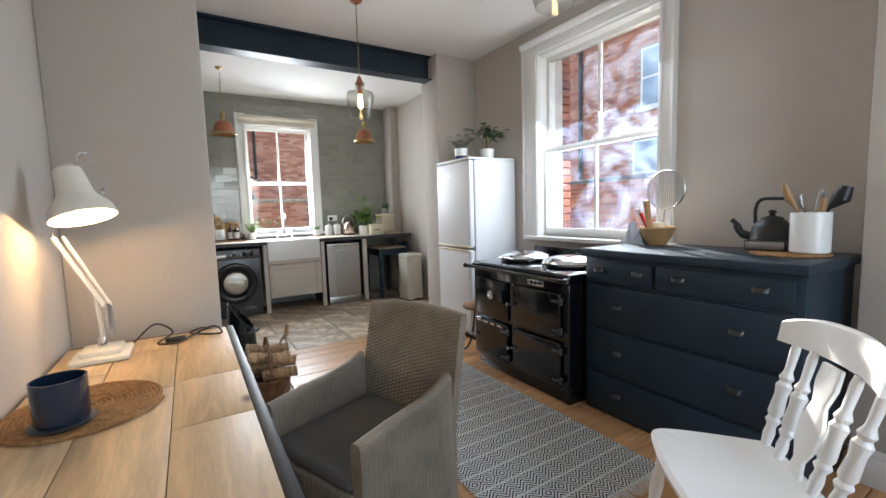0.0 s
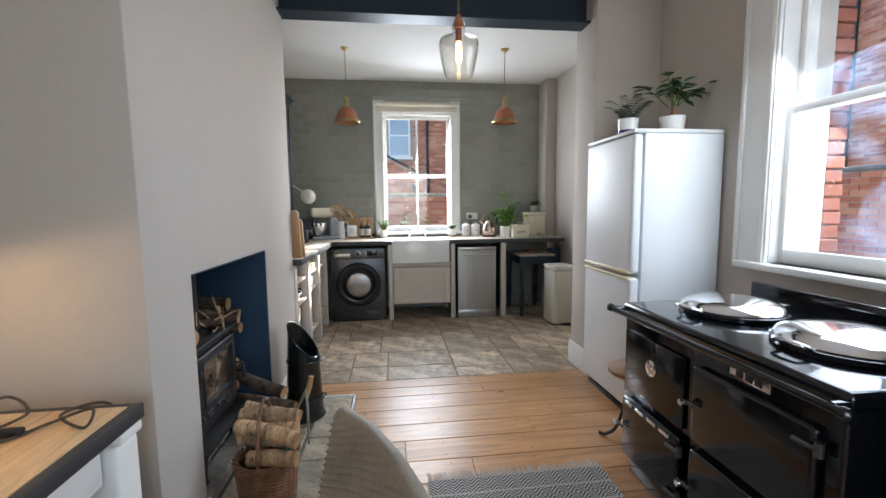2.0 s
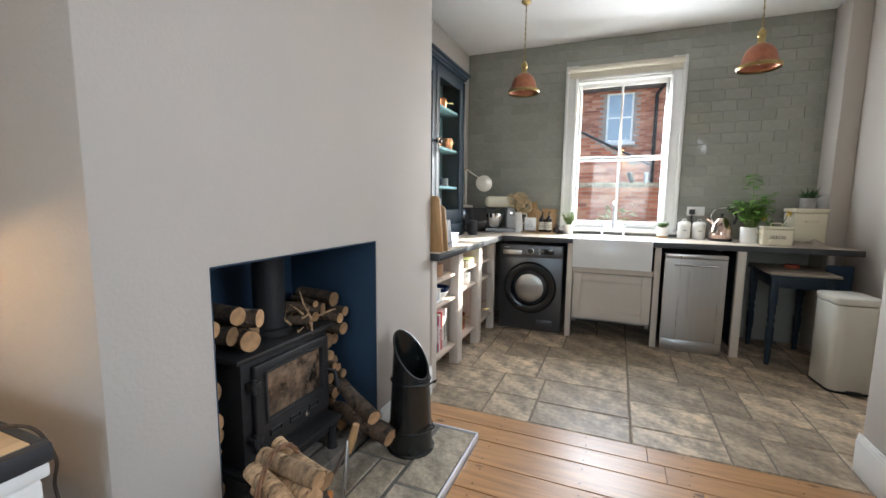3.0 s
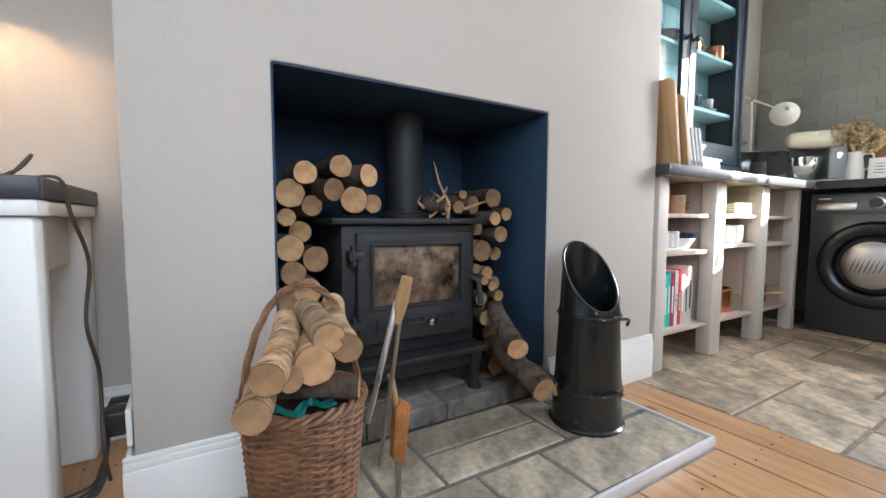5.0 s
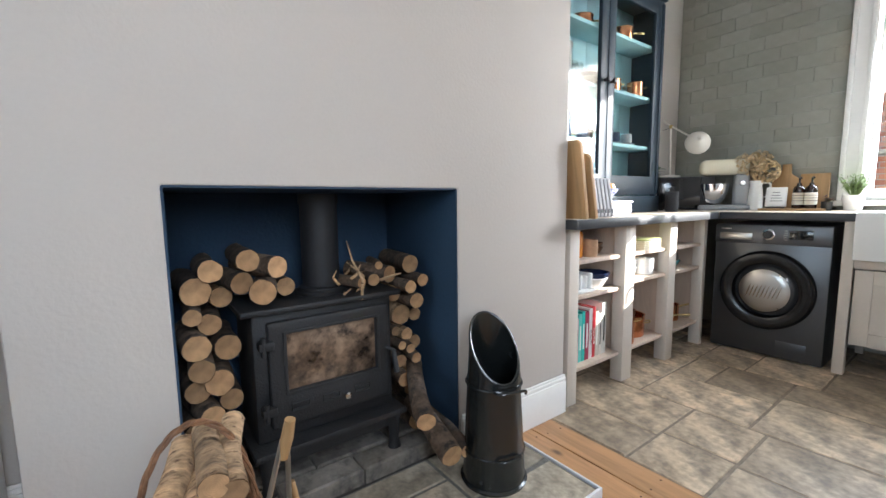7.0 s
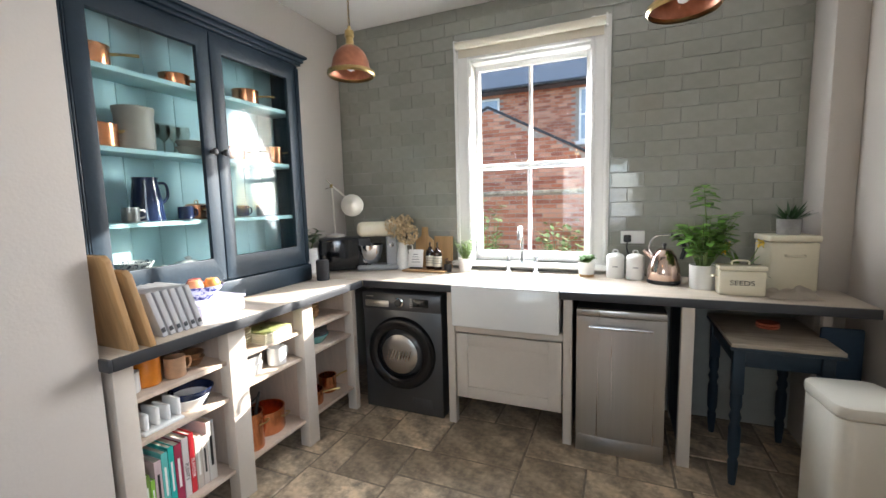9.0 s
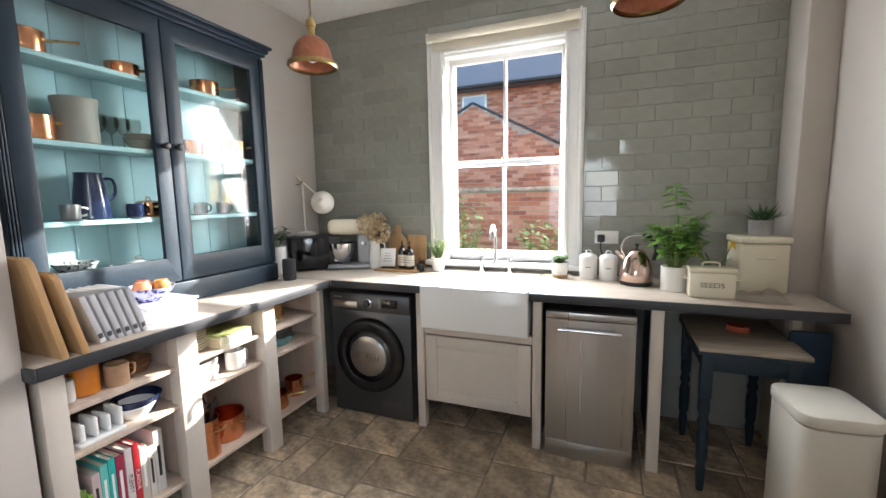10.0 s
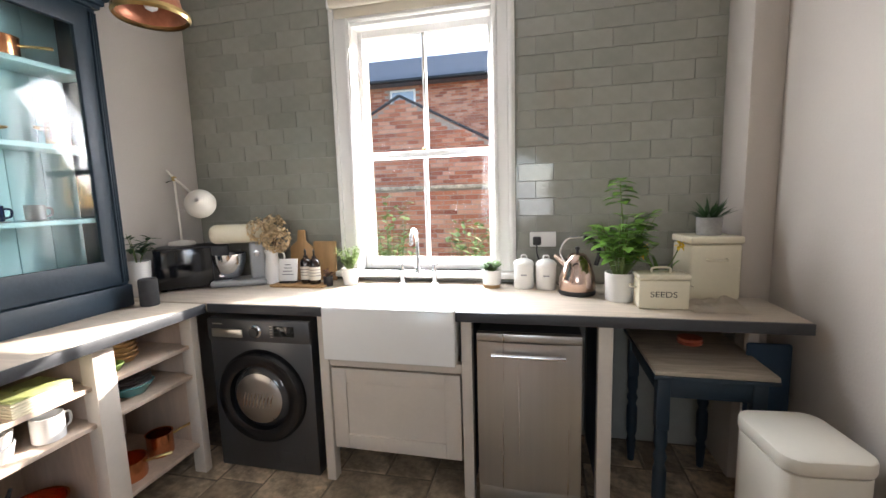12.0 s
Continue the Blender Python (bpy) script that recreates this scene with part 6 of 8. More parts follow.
# ---- on the chest of drawers ----
CZ = 1.0105
spiral_mat("placemat", "round cork-coloured coiled mat on the chest", (2.30, 0.84, CZ), 0.155)
crock = thing("utensil_crock", "white ceramic crock full of cooking utensils", "crock", (2.345, 0.775, CZ + 0.012))
lathe("crock_body", crock, CERAMIC, [(0, 0), (0.072, 0), (0.076, 0.005), (0.076, 0.185), (0.072, 0.188), (0.068, 0.185), (0.068, 0.02), (0, 0.02)], seg=36)
GREYMETAL = material("grey_utensil_steel", (0.35, 0.35, 0.36), 0.3, metal=0.9, vary=0.1, bump=0.02)
for k, (dx, dy, hh, mt, hw) in enumerate(((-0.03, 0.045, 0.32, BOARDWOOD, 0.022), (0.02, 0.06, 0.30, DARKWOOD, 0.018), (-0.01, 0.02, 0.27, GREYMETAL, 0.016), (0.03, -0.01, 0.29, GREYMETAL, 0.02), (-0.03, -0.03, 0.25, BOARDWOOD, 0.02), (0.0, -0.06, 0.30, BLACK, 0.045))):
    tube("utensil", crock, mt, [(dx * 0.4, dy * 0.4, 0.03), (dx, dy, 0.20), (dx * 1.6, dy * 1.7, hh - 0.05), (dx * 1.8, dy * 2.0, hh)], [0.006, 0.006, hw * 0.8, hw * 0.5], 10)
SIEVE = material("wire_mesh_steel", (0.5, 0.5, 0.5), 0.3, metal=1, vary=0.05, bump=0.0)
kett = thing("stovetop_kettle", "matt black stovetop kettle with an arched handle", "kettle", (2.45, 0.965, CZ + 0.0))
MATTBLACK = material("matt_black_enamel", (0.014, 0.015, 0.016), 0.45, vary=0.1, scale=8, bump=0.03)
lathe("body", kett, MATTBLACK, [(0, 0), (0.085, 0), (0.095, 0.012), (0.096, 0.06), (0.085, 0.12), (0.06, 0.155), (0.035, 0.165), (0, 0.166)], seg=36)
lathe("lid", kett, MATTBLACK, [(0.05, 0.160), (0.045, 0.172), (0.015, 0.18), (0.01, 0.19), (0.02, 0.20), (0.012, 0.21), (0, 0.21)], seg=28)
tube("spout", kett, MATTBLACK, curve_pts([(-0.03, 0.07, 0.07), (-0.045, 0.12, 0.09), (-0.05, 0.145, 0.14), (-0.05, 0.165, 0.16)], 6), [0.022] * 6 + [0.018] * 6 + [0.012] * 7, 12)
tube("handle", kett, BLACK, curve_pts([(0, 0.075, 0.14), (0, 0.075, 0.22), (0, 0.05, 0.265), (0, -0.03, 0.268), (0, -0.07, 0.262)], 6), 0.009, 10)
radio = thing("small_speaker", "small grey speaker box beside the kettle", "speaker", (2.31, 0.855, CZ + 0.012), 8)
box("case", radio, BLACK, (0, 0.05, 0, 0.17, 0, 0.05), 0.006)
box("grille", radio, GREYMETAL, (-0.003, -0.0005, 0.006, 0.164, 0.006, 0.044), 0.002)
bowl = thing("mixing_bowl", "tan earthenware mixing bowl holding kitchen tools", "bowl", (2.40, 1.555, CZ))
EARTH = material("tan_earthenware", (0.42, 0.26, 0.11), 0.35, vary=0.06, scale=8, bump=0.02)
lathe("bowl_body", bowl, EARTH, [(0, 0), (0.055, 0), (0.06, 0.01), (0.085, 0.05), (0.10, 0.10), (0.106, 0.105), (0.104, 0.115), (0.097, 0.115), (0.08, 0.06), (0.05, 0.02), (0, 0.018)], seg=40)
lathe("jar", bowl, CREAM, [(0, 0.02), (0.045, 0.02), (0.045, 0.13), (0.04, 0.14), (0, 0.14)], (0.01, 0, 0), 28)
tube("rolling_pin", bowl, BOARDWOOD, [(-0.02, 0.03, 0.06), (-0.05, 0.045, 0.28)], [0.018, 0.021], 14)
tube("red_spatula", bowl, material("red_silicone", (0.45, 0.02, 0.02), 0.4, vary=0.05, bump=0.0), [(-0.01, 0.05, 0.08), (-0.02, 0.10, 0.20)], [0.008, 0.013], 10)
tube("white_spatula", bowl, CERAMIC, [(0.0, 0.05, 0.08), (-0.01, 0.13, 0.22)], [0.008, 0.014], 10)
bm = bmesh.new()
cx, cy, cz, rr = 0.05, -0.02, 0.345, 0.12
add_tube(bm, [(cx, cy + rr * math.cos(a), cz + rr * math.sin(a)) for a in [2 * math.pi * k / 40 for k in range(40)]], 0.005, 6, True)
for i in range(-8, 9):
    o = i * rr / 9
    hh = math.sqrt(rr * rr - o * o)
    add_tube(bm, [(cx, cy + o, cz - hh), (cx, cy + o, cz + hh)], 0.0017, 4)
    add_tube(bm, [(cx, cy - hh, cz + o), (cx, cy + hh, cz + o)], 0.0017, 4)
add_tube(bm, [(cx, cy, cz - rr), (0.02, 0, 0.03)], 0.005, 6)
tagged(part("wire_toaster", bm, SIEVE, bowl, "", True), "round wire mesh toaster", kind="stuff")
TOWEL = material("grey_tea_towel", (0.60, 0.63, 0.67), 0.95, vary=0.08, scale=10, fine=160, bump=0.2)


def cloth_heap(name, label, at, sx, sy, h, mat, seed, cat="tea towel"):
    t = thing(name, label, cat, at)
    bm = bmesh.new()
    n = 22
    g = [[None] * (n + 1) for _ in range(n + 1)]
    for i in range(n + 1):
        for j in range(n + 1):
            u, v = i / n * 2 - 1, j / n * 2 - 1
            e = max(0, 1 - max(abs(u), abs(v)) ** 4)
            z = 0.004 + h * e * (0.55 + 0.75 * noise.noise((u * 1.8 + seed, v * 1.8, seed)))
            g[i][j] = bm.verts.new((u * sx + 0.02 * noise.noise((u * 2, v * 2, seed + 5)), v * sy + 0.02 * noise.noise((v * 2, u * 2, seed + 9)), max(0.003, z)))
    for i in range(n):
        for j in range(n):
            bm.faces.new((g[i][j], g[i + 1][j], g[i + 1][j + 1], g[i][j + 1]))
    bmesh.ops.solidify(bm, geom=bm.faces[:], thickness=0.003)
    part("folds", bm, mat, t, "", True)


cloth_heap("tea_towel", "crumpled grey tea towel on the chest", (2.38, 1.685, CZ), 0.085, 0.07, 0.15, TOWEL, 2)

# ---- along the tiled wall ----
W = CT + 0.0005
STONEWARE = material("grey_stoneware", (0.30, 0.28, 0.25), 0.5, vary=0.1, scale=10, bump=0.03)
mic = thing("microwave", "black glossy microwave oven in the corner", "microwave", (-0.40, 6.08, W), 40)
box("case", mic, BLACK, (-0.20, 0.20, -0.13, 0.13, 0.008, 0.26), 0.008)
box("door", mic, BLACK_ENAMEL, (-0.195, 0.10, -0.142, -0.1305, 0.015, 0.252), 0.004)
box("control_panel", mic, BLACK, (0.104, 0.195, -0.14, -0.1305, 0.015, 0.252), 0.003)
lathe("dial", mic, CHROME, [(0.022, 0), (0.02, 0.014), (0, 0.015)], seg=20, m=pose(0.15, -0.14, 0.08, 90, 0, 0))
boxes("foot", mic, BLACK, [(-0.18, -0.15, -0.11, -0.08, 0, 0.0079), (0.15, 0.18, -0.11, -0.08, 0, 0.0079), (-0.18, -0.15, 0.08, 0.11, 0, 0.0079), (0.15, 0.18, 0.08, 0.11, 0, 0.0079)])
tl = thing("task_lamp", "white task lamp with a round head on the microwave", "task lamp", (-0.50, 6.10, W + 0.2605))
lathe("base", tl, LAMPWHITE, [(0, 0), (0.075, 0), (0.078, 0.01), (0.07, 0.022), (0.012, 0.03), (0, 0.03)], seg=32)
tube("post", tl, LAMPWHITE, [(0, 0, 0.025), (-0.01, 0, 0.42)], 0.007, 10)
lathe("joint", tl, BRASS, [(0, -0.018), (0.014, -0.012), (0.014, 0.012), (0, 0.018)], (-0.01, 0, 0.42), 16)
tube("arm", tl, LAMPWHITE, [(-0.14, 0.04, 0.515), (-0.01, 0, 0.425), (0.19, -0.05, 0.30)], 0.0065, 8)
tube("arm_flex", tl, GREY_EDGE, curve_pts([(-0.14, 0.04, 0.51), (-0.17, 0.03, 0.45), (-0.12, 0.01, 0.40), (-0.02, 0.0, 0.41)], 6), 0.0025, 6)
lathe("head", tl, LAMPWHITE, [(0.012, 0.06), (0.03, 0.05), (0.06, 0.03), (0.085, -0.005), (0.088, -0.03), (0.08, -0.035), (0.05, -0.02), (0, -0.01)], seg=32, m=pose(0.235, -0.08, 0.265, 75, 0, 30))
jug_p = thing("potted_fern", "dark leafy plant in a white pot by the dresser", "plant", (-0.52, 5.80, W))
pot(jug_p, WHITEPOT, 0.055, 0.062, 0.20)
bush(jug_p, DARKLEAF, (0, 0, 0.19), 60, 0.07, 0.17, 0.06, 8)
spk = thing("cylinder_speaker", "dark grey fabric cylinder speaker", "speaker", (-0.25, 5.61, W))
lathe("body", spk, material("dark_speaker_cloth", (0.035, 0.035, 0.037), 0.95, vary=0.1, scale=30, fine=260, bump=0.2), [(0, 0), (0.04, 0), (0.044, 0.006), (0.044, 0.135), (0.04, 0.142), (0, 0.142)], seg=32)
mixr = thing("stand_mixer", "cream and grey stand mixer with a steel bowl", "stand mixer", (-0.12, 6.16, W), 25)
MIXGREY = material("grey_mixer_enamel", (0.32, 0.33, 0.34), 0.3, vary=0.03, scale=5, bump=0.0)
box("base", mixr, MIXGREY, (-0.17, 0.16, -0.10, 0.10, 0, 0.04), 0.018, seg=4)
box("column", mixr, MIXGREY, (0.06, 0.155, -0.06, 0.06, 0.035, 0.27), 0.02, seg=4)
box("head", mixr, CREAM, (-0.17, 0.155, -0.062, 0.062, 0.265, 0.385), 0.045, seg=5)
lathe("steel_bowl", mixr, CHROME, [(0, 0.05), (0.05, 0.05), (0.085, 0.09), (0.10, 0.15), (0.104, 0.20), (0.10, 0.20), (0.09, 0.14), (0, 0.07)], (-0.07, 0, 0), 36)
tube("bowl_handle", mixr, CHROME, curve_pts([(-0.16, -0.03, 0.18), (-0.205, -0.03, 0.17), (-0.20, -0.03, 0.11), (-0.15, -0.03, 0.10)], 5), 0.007, 8)
lathe("speed_dial", mixr, CHROME, [(0.02, 0), (0.018, 0.012), (0, 0.013)], seg=20, m=pose(0.11, -0.061, 0.20, 90, 0, 0))
vase = thing("hydrangea_vase", "white enamel jug of dried hydrangea heads", "vase", (0.075, 6.20, W))
lathe("jug", vase, WHITEPOT, [(0, 0), (0.045, 0), (0.05, 0.01), (0.048, 0.10), (0.036, 0.18), (0.045, 0.215), (0.042, 0.215), (0.032, 0.18), (0, 0.17)], seg=32)
tube("jug_handle", vase, WHITEPOT, curve_pts([(0.042, 0, 0.20), (0.085, 0, 0.19), (0.08, 0, 0.12), (0.046, 0, 0.09)], 6), 0.006, 8)
DRIED = material("dried_hydrangea", (0.62, 0.47, 0.28), 0.9, vary=0.3, scale=25, fine=80, bump=0.1)
for k, (dx, dy, dz, r) in enumerate(((-0.06, -0.01, 0.33, 0.085), (0.06, -0.03, 0.285, 0.08), (0.0, 0.04, 0.36, 0.07))):
    rn = random.Random(40 + k)
    bm = bmesh.new()
    for i in range(170):
        d = Vector((rn.gauss(0, 1), rn.gauss(0, 1), rn.gauss(0, 1))).normalized()
        c = Vector((dx, dy, dz)) + d * r * rn.uniform(0.75, 1.08)
        for q in range(3):
            a = rn.uniform(0, 6.28)
            t1 = d.orthogonal().normalized()
            t2 = d.cross(t1)
            add_leaf(bm, c, c + (t1 * math.cos(a) + t2 * math.sin(a) + d * 0.4) * 0.020, 0.016)
    part("flower_head", bm, DRIED, vase, "", True)
    tube("stem", vase, DARKWOOD, [(0, 0, 0.12), (dx, dy, dz)], 0.003, 6)
cboard = thing("chopping_board", "pale wooden chopping board leaning on the tiles", "chopping board", (0.32, 6.315, W))
box("board", cboard, BOARDWOOD, (-0.02, 0.14, -0.012, 0.008, 0.0, 0.255), 0.006).rotation_euler = (radians(-4), 0, 0)
pdl = thing("paddle_board", "wooden paddle board with a round handle hole", "chopping board", (0.22, 6.30, W))
prism("board", pdl, BOARDWOOD, [(-0.08, 0), (0.08, 0), (0.08, 0.22), (0.03, 0.26), (0.025, 0.33), (-0.025, 0.33), (-0.03, 0.26), (-0.08, 0.22)], "y", -0.012, 0.006, 0.004).rotation_euler = (radians(-5), 0, 0)
tray = thing("serving_board", "long flat wooden serving board", "board", (0.32, 6.13, W))
box("board", tray, BOARDWOOD, (-0.19, 0.17, -0.06, 0.06, 0, 0.015), 0.006)
card = thing("framed_card", "small white printed card on a black stand", "card", (0.215, 6.14, W + 0.0155), 8)
c2 = box("card", card, WHITE, (-0.06, 0.06, -0.003, 0.003, 0.012, 0.15), 0.001)
c2.rotation_euler = (radians(-12), 0, 0)
for k in range(4):
    b = box("text_line", c2, GREY_EDGE, (-0.035 + 0.004 * k, 0.035 - 0.006 * k, -0.0042, -0.0032, 0.05 + 0.02 * k, 0.054 + 0.02 * k), 0.0003)
box("stand", card, BLACK, (-0.05, 0.05, -0.015, 0.03, 0, 0.011), 0.003)
AMBER = material("brown_bottle_glass", (0.022, 0.010, 0.006), 0.08, vary=0.1, bump=0.0, coat=0.5)
LABEL = material("cream_paper_label", (0.66, 0.62, 0.52), 0.7, vary=0.03, bump=0.02)
for x, y in ((0.335, 6.16), (0.405, 6.14)):
    b = thing("pump_bottle", "brown glass pump bottle with a cream label", "bottle", (x, y, W + 0.0155), group="soap bottles")
    g = lathe("bottle", b, AMBER, [(0, 0), (0.032, 0), (0.034, 0.005), (0.034, 0.125), (0.028, 0.145), (0.014, 0.155), (0.014, 0.17), (0, 0.17)], seg=28)
    lathe("label", g, LABEL, [(0.0345, 0.025), (0.0348, 0.025), (0.0348, 0.105), (0.0345, 0.105)], seg=28)
    for k in range(3):
        lathe("label_line", g, BLACK, [(0.0349, 0.05 + k * 0.018), (0.0351, 0.05 + k * 0.018), (0.0351, 0.053 + k * 0.018), (0.0349, 0.053 + k * 0.018)], seg=28)
    tube("pump", b, BLACK, [(0, 0, 0.17), (0, 0, 0.205), (0.012, -0.02, 0.208), (0.016, -0.03, 0.200)], 0.006, 8)
mini = thing("potted_succulent", "small red-brown succulent in a black pot", "plant", (0.485, 6.15, W))
pot(mini, BLACK, 0.026, 0.03, 0.06)
bush(mini, material("bronze_leaf", (0.11, 0.05, 0.03), 0.5, vary=0.3, bump=0.03), (0, 0, 0.05), 45, 0.03, 0.04, 0.03, 6)
hb1 = thing("potted_thyme", "pale green thyme in a white pot by the tap", "plant", (0.60, 6.22, W))
pot(hb1, WHITEPOT, 0.042, 0.055, 0.10)
bush(hb1, PALELEAF, (0, 0, 0.085), 520, 0.09, 0.15, 0.022, 7)
hb2 = thing("potted_thyme", "small green herb in a white pot beside the sink", "plant", (1.475, 6.21, W))
pot(hb2, WHITEPOT, 0.045, 0.056, 0.10)
lathe("cork_base", hb2, BOARDWOOD, [(0.0445, 0.0), (0.0475, 0.0), (0.0495, 0.018), (0.0475, 0.018)], seg=28)
bush(hb2, LEAF, (0, 0, 0.085), 380, 0.062, 0.065, 0.022, 9)
for x, y in ((1.655, 6.215), (1.775, 6.195)):
    c = thing("canister", "white enamel storage canister with a domed lid", "canister", (x, y, W), group="enamel canisters")
    bdy = lathe("body", c, WHITEPOT, [(0, 0), (0.052, 0), (0.054, 0.004), (0.054, 0.125), (0.05, 0.13), (0, 0.13)], seg=32)
    ld = lathe("lid", c, WHITEPOT, [(0.056, 0.128), (0.056, 0.140), (0.045, 0.155), (0.02, 0.165), (0, 0.166)], seg=32)
    tube("lid_handle", ld, WHITEPOT, curve_pts([(-0.015, 0, 0.163), (-0.012, 0, 0.182), (0.012, 0, 0.182), (0.015, 0, 0.163)], 5), 0.004, 8)
    boxes("lettering_bar", bdy, GREYMETAL, [(-0.016, 0.016, -0.0552, -0.0535, 0.075, 0.083)])
sock = thing("wall_socket", "double wall socket with a black plug", "socket", (1.685, YB - 0.0105, 1.15))
box("plate", sock, WHITE, (0, 0.148, -0.012, -0.0005, 0, 0.086), 0.004)
box("plug", sock, BLACK, (0.018, 0.065, -0.05, -0.0125, 0.012, 0.06), 0.008)
tube("plug_cable", sock, BLACK, curve_pts([(0.04, -0.04, 0.015), (0.045, -0.05, -0.05), (0.10, -0.08, -0.14), (0.16, -0.10, -0.205)], 6), 0.004, 8)
kt = thing("electric_kettle", "rose-tinted steel kettle with a black arched handle", "kettle", (1.93, 6.10, W))
lathe("body", kt, ROSE_STEEL, [(0.088, 0.022), (0.092, 0.03), (0.088, 0.09), (0.066, 0.165), (0.045, 0.20), (0.03, 0.21), (0, 0.213)], seg=40)
lathe("base", kt, BLACK, [(0, 0), (0.09, 0), (0.093, 0.008), (0.09, 0.0215), (0, 0.0215)], seg=36)
lathe("lid_knob", kt, BLACK, [(0.008, 0.212), (0.007, 0.225), (0.014, 0.234), (0.010, 0.244), (0, 0.246)], seg=18)
tube("handle", kt, BLACK, curve_pts([(0.03, -0.01, 0.295), (0.07, -0.01, 0.28), (0.105, -0.01, 0.22), (0.09, -0.01, 0.15)], 6), 0.012, 10)
tube("handle_arch", kt, CHROME, curve_pts([(-0.065, -0.01, 0.17), (-0.085, -0.01, 0.22), (-0.05, -0.01, 0.285), (0.03, -0.01, 0.297)], 6), 0.006, 8)
tube("spout", kt, ROSE_STEEL, [(-0.05, 0, 0.15), (-0.095, 0, 0.185), (-0.115, 0, 0.20)], [0.022, 0.014, 0.010], 12)
MINTLEAF = material("fresh_mint_leaf", (0.14, 0.30, 0.04), 0.5, vary=0.35, scale=14, fine=60, bump=0.05)
herb = thing("potted_mint", "tall leafy mint in a white pot", "plant", (2.115, 5.985, W))
pot(herb, WHITEPOT, 0.062, 0.068, 0.135)
bush(herb, MINTLEAF, (0, 0, 0.12), 260, 0.16, 0.30, 0.085, 12, 0.2)
tube("tall_stem", herb, STEM, [(0, 0, 0.12), (0.01, 0, 0.35), (-0.01, 0, 0.58)], [0.005, 0.004, 0.002], 6)
bm = bmesh.new()
rn = random.Random(5)
for k in range(16):
    p = Vector((-0.005, 0, 0.46 + 0.008 * k))
    a = k * 2.4
    add_leaf(bm, p, p + Vector((math.cos(a), math.sin(a), -0.05)) * rn.uniform(0.06, 0.09), 0.05)
tagged(part("top_leaves", bm, MINTLEAF, herb, "", True), kind="stuff")
daff = thing("potted_daffodils", "yellow daffodils in a pot behind the seed tin", "plant", (2.325, 6.12, W))
pot(daff, STONEWARE, 0.05, 0.06, 0.10)
bm = bmesh.new()
for k in range(16):
    a = k * 2.1
    p = Vector((0.02 * math.cos(a), 0.02 * math.sin(a), 0.08))
    add_leaf(bm, p, p + Vector((0.07 * math.cos(a), 0.07 * math.sin(a), 0.15)), 0.014, 0.3)
tagged(part("blades", bm, LEAF, daff, "", True), kind="stuff")
YELLOW = material("yellow_petal", (0.75, 0.50, 0.02), 0.6, vary=0.1, bump=0.0)
for dx, dy, dz in ((-0.10, -0.05, 0.21), (-0.075, -0.02, 0.24), (0.075, -0.05, 0.255)):
    bm = bmesh.new()
    c = Vector((dx, dy, dz))
    for k in range(6):
        a = k * math.pi / 3
        add_leaf(bm, c, c + Vector((math.cos(a) * 0.03, -0.012, math.sin(a) * 0.03)), 0.02)
    add_lathe(bm, [(0.006, 0), (0.009, 0.012), (0.013, 0.02)], 10, m=Matrix.Translation(c) @ pose(0, 0, 0, 90, 0, 0))
    part("flower", bm, YELLOW, daff, "", True)
    tube("flower_stem", daff, STEM, [(0, 0, 0.08), (dx * 0.7, dy * 0.5, 0.18), (dx, dy, dz)], 0.003, 6)
seeds = thing("seed_tin", "cream enamel tin lettered SEEDS with a handled lid", "tin", (2.165, 5.82, W))
sb = box("tin_body", seeds, CREAM, (0.0, 0.205, 0.0, 0.115, 0.0, 0.13), 0.008, seg=3)
sl = box("lid", seeds, CREAM, (-0.004, 0.209, -0.004, 0.119, 0.131, 0.155), 0.008, seg=3)
tube("lid_handle", sl, CREAM, curve_pts([(0.065, 0.057, 0.152), (0.07, 0.057, 0.176), (0.135, 0.057, 0.176), (0.14, 0.057, 0.152)], 6), 0.005, 8)
for x, s in ((-0.002, -1), (0.207, 1)):
    tube("side_handle", sb, CREAM, curve_pts([(x, 0.03, 0.095), (x + s * 0.022, 0.035, 0.093), (x + s * 0.022, 0.08, 0.093), (x, 0.085, 0.095)], 5), 0.004, 8)


def lettering(parent, text, size, m, mat, name="lettering"):
    cu = bpy.data.curves.new(name, "FONT")
    cu.body, cu.size, cu.align_x, cu.align_y, cu.extrude = text, size, "CENTER", "CENTER", 0.0004
    cu.materials.append(mat)
    ob = new(name, cu)
    ob.parent = parent
    ob.matrix_basis = m
    return ob


lettering(sb, "SEEDS", 0.036, pose(0.102, -0.0008, 0.066, 90, 0, 0) @ Matrix.Diagonal((1.15, 1, 1, 1)), BLACK)
cbin = thing("storage_bin", "large cream enamel bread bin with a lid", "bread bin", (2.425, 6.0, W), 6)
box("bin_body", cbin, CREAM, (0.0, 0.225, 0.0, 0.20, 0.0, 0.262), 0.012, seg=3)
cl = box("lid", cbin, CREAM, (-0.006, 0.231, -0.006, 0.206, 0.264, 0.30), 0.01, seg=3)
tube("front_handle", cbin, CREAM, curve_pts([(0.07, -0.002, 0.195), (0.08, -0.018, 0.192), (0.145, -0.018, 0.192), (0.155, -0.002, 0.195)], 5), 0.006, 8)
aloe = thing("potted_aloe", "spiky green aloe in a grey concrete pot", "plant", (2.53, 6.10, W + 0.3005))
pot(aloe, CONCRETE, 0.05, 0.056, 0.085)
bm = bmesh.new()
rn = random.Random(8)
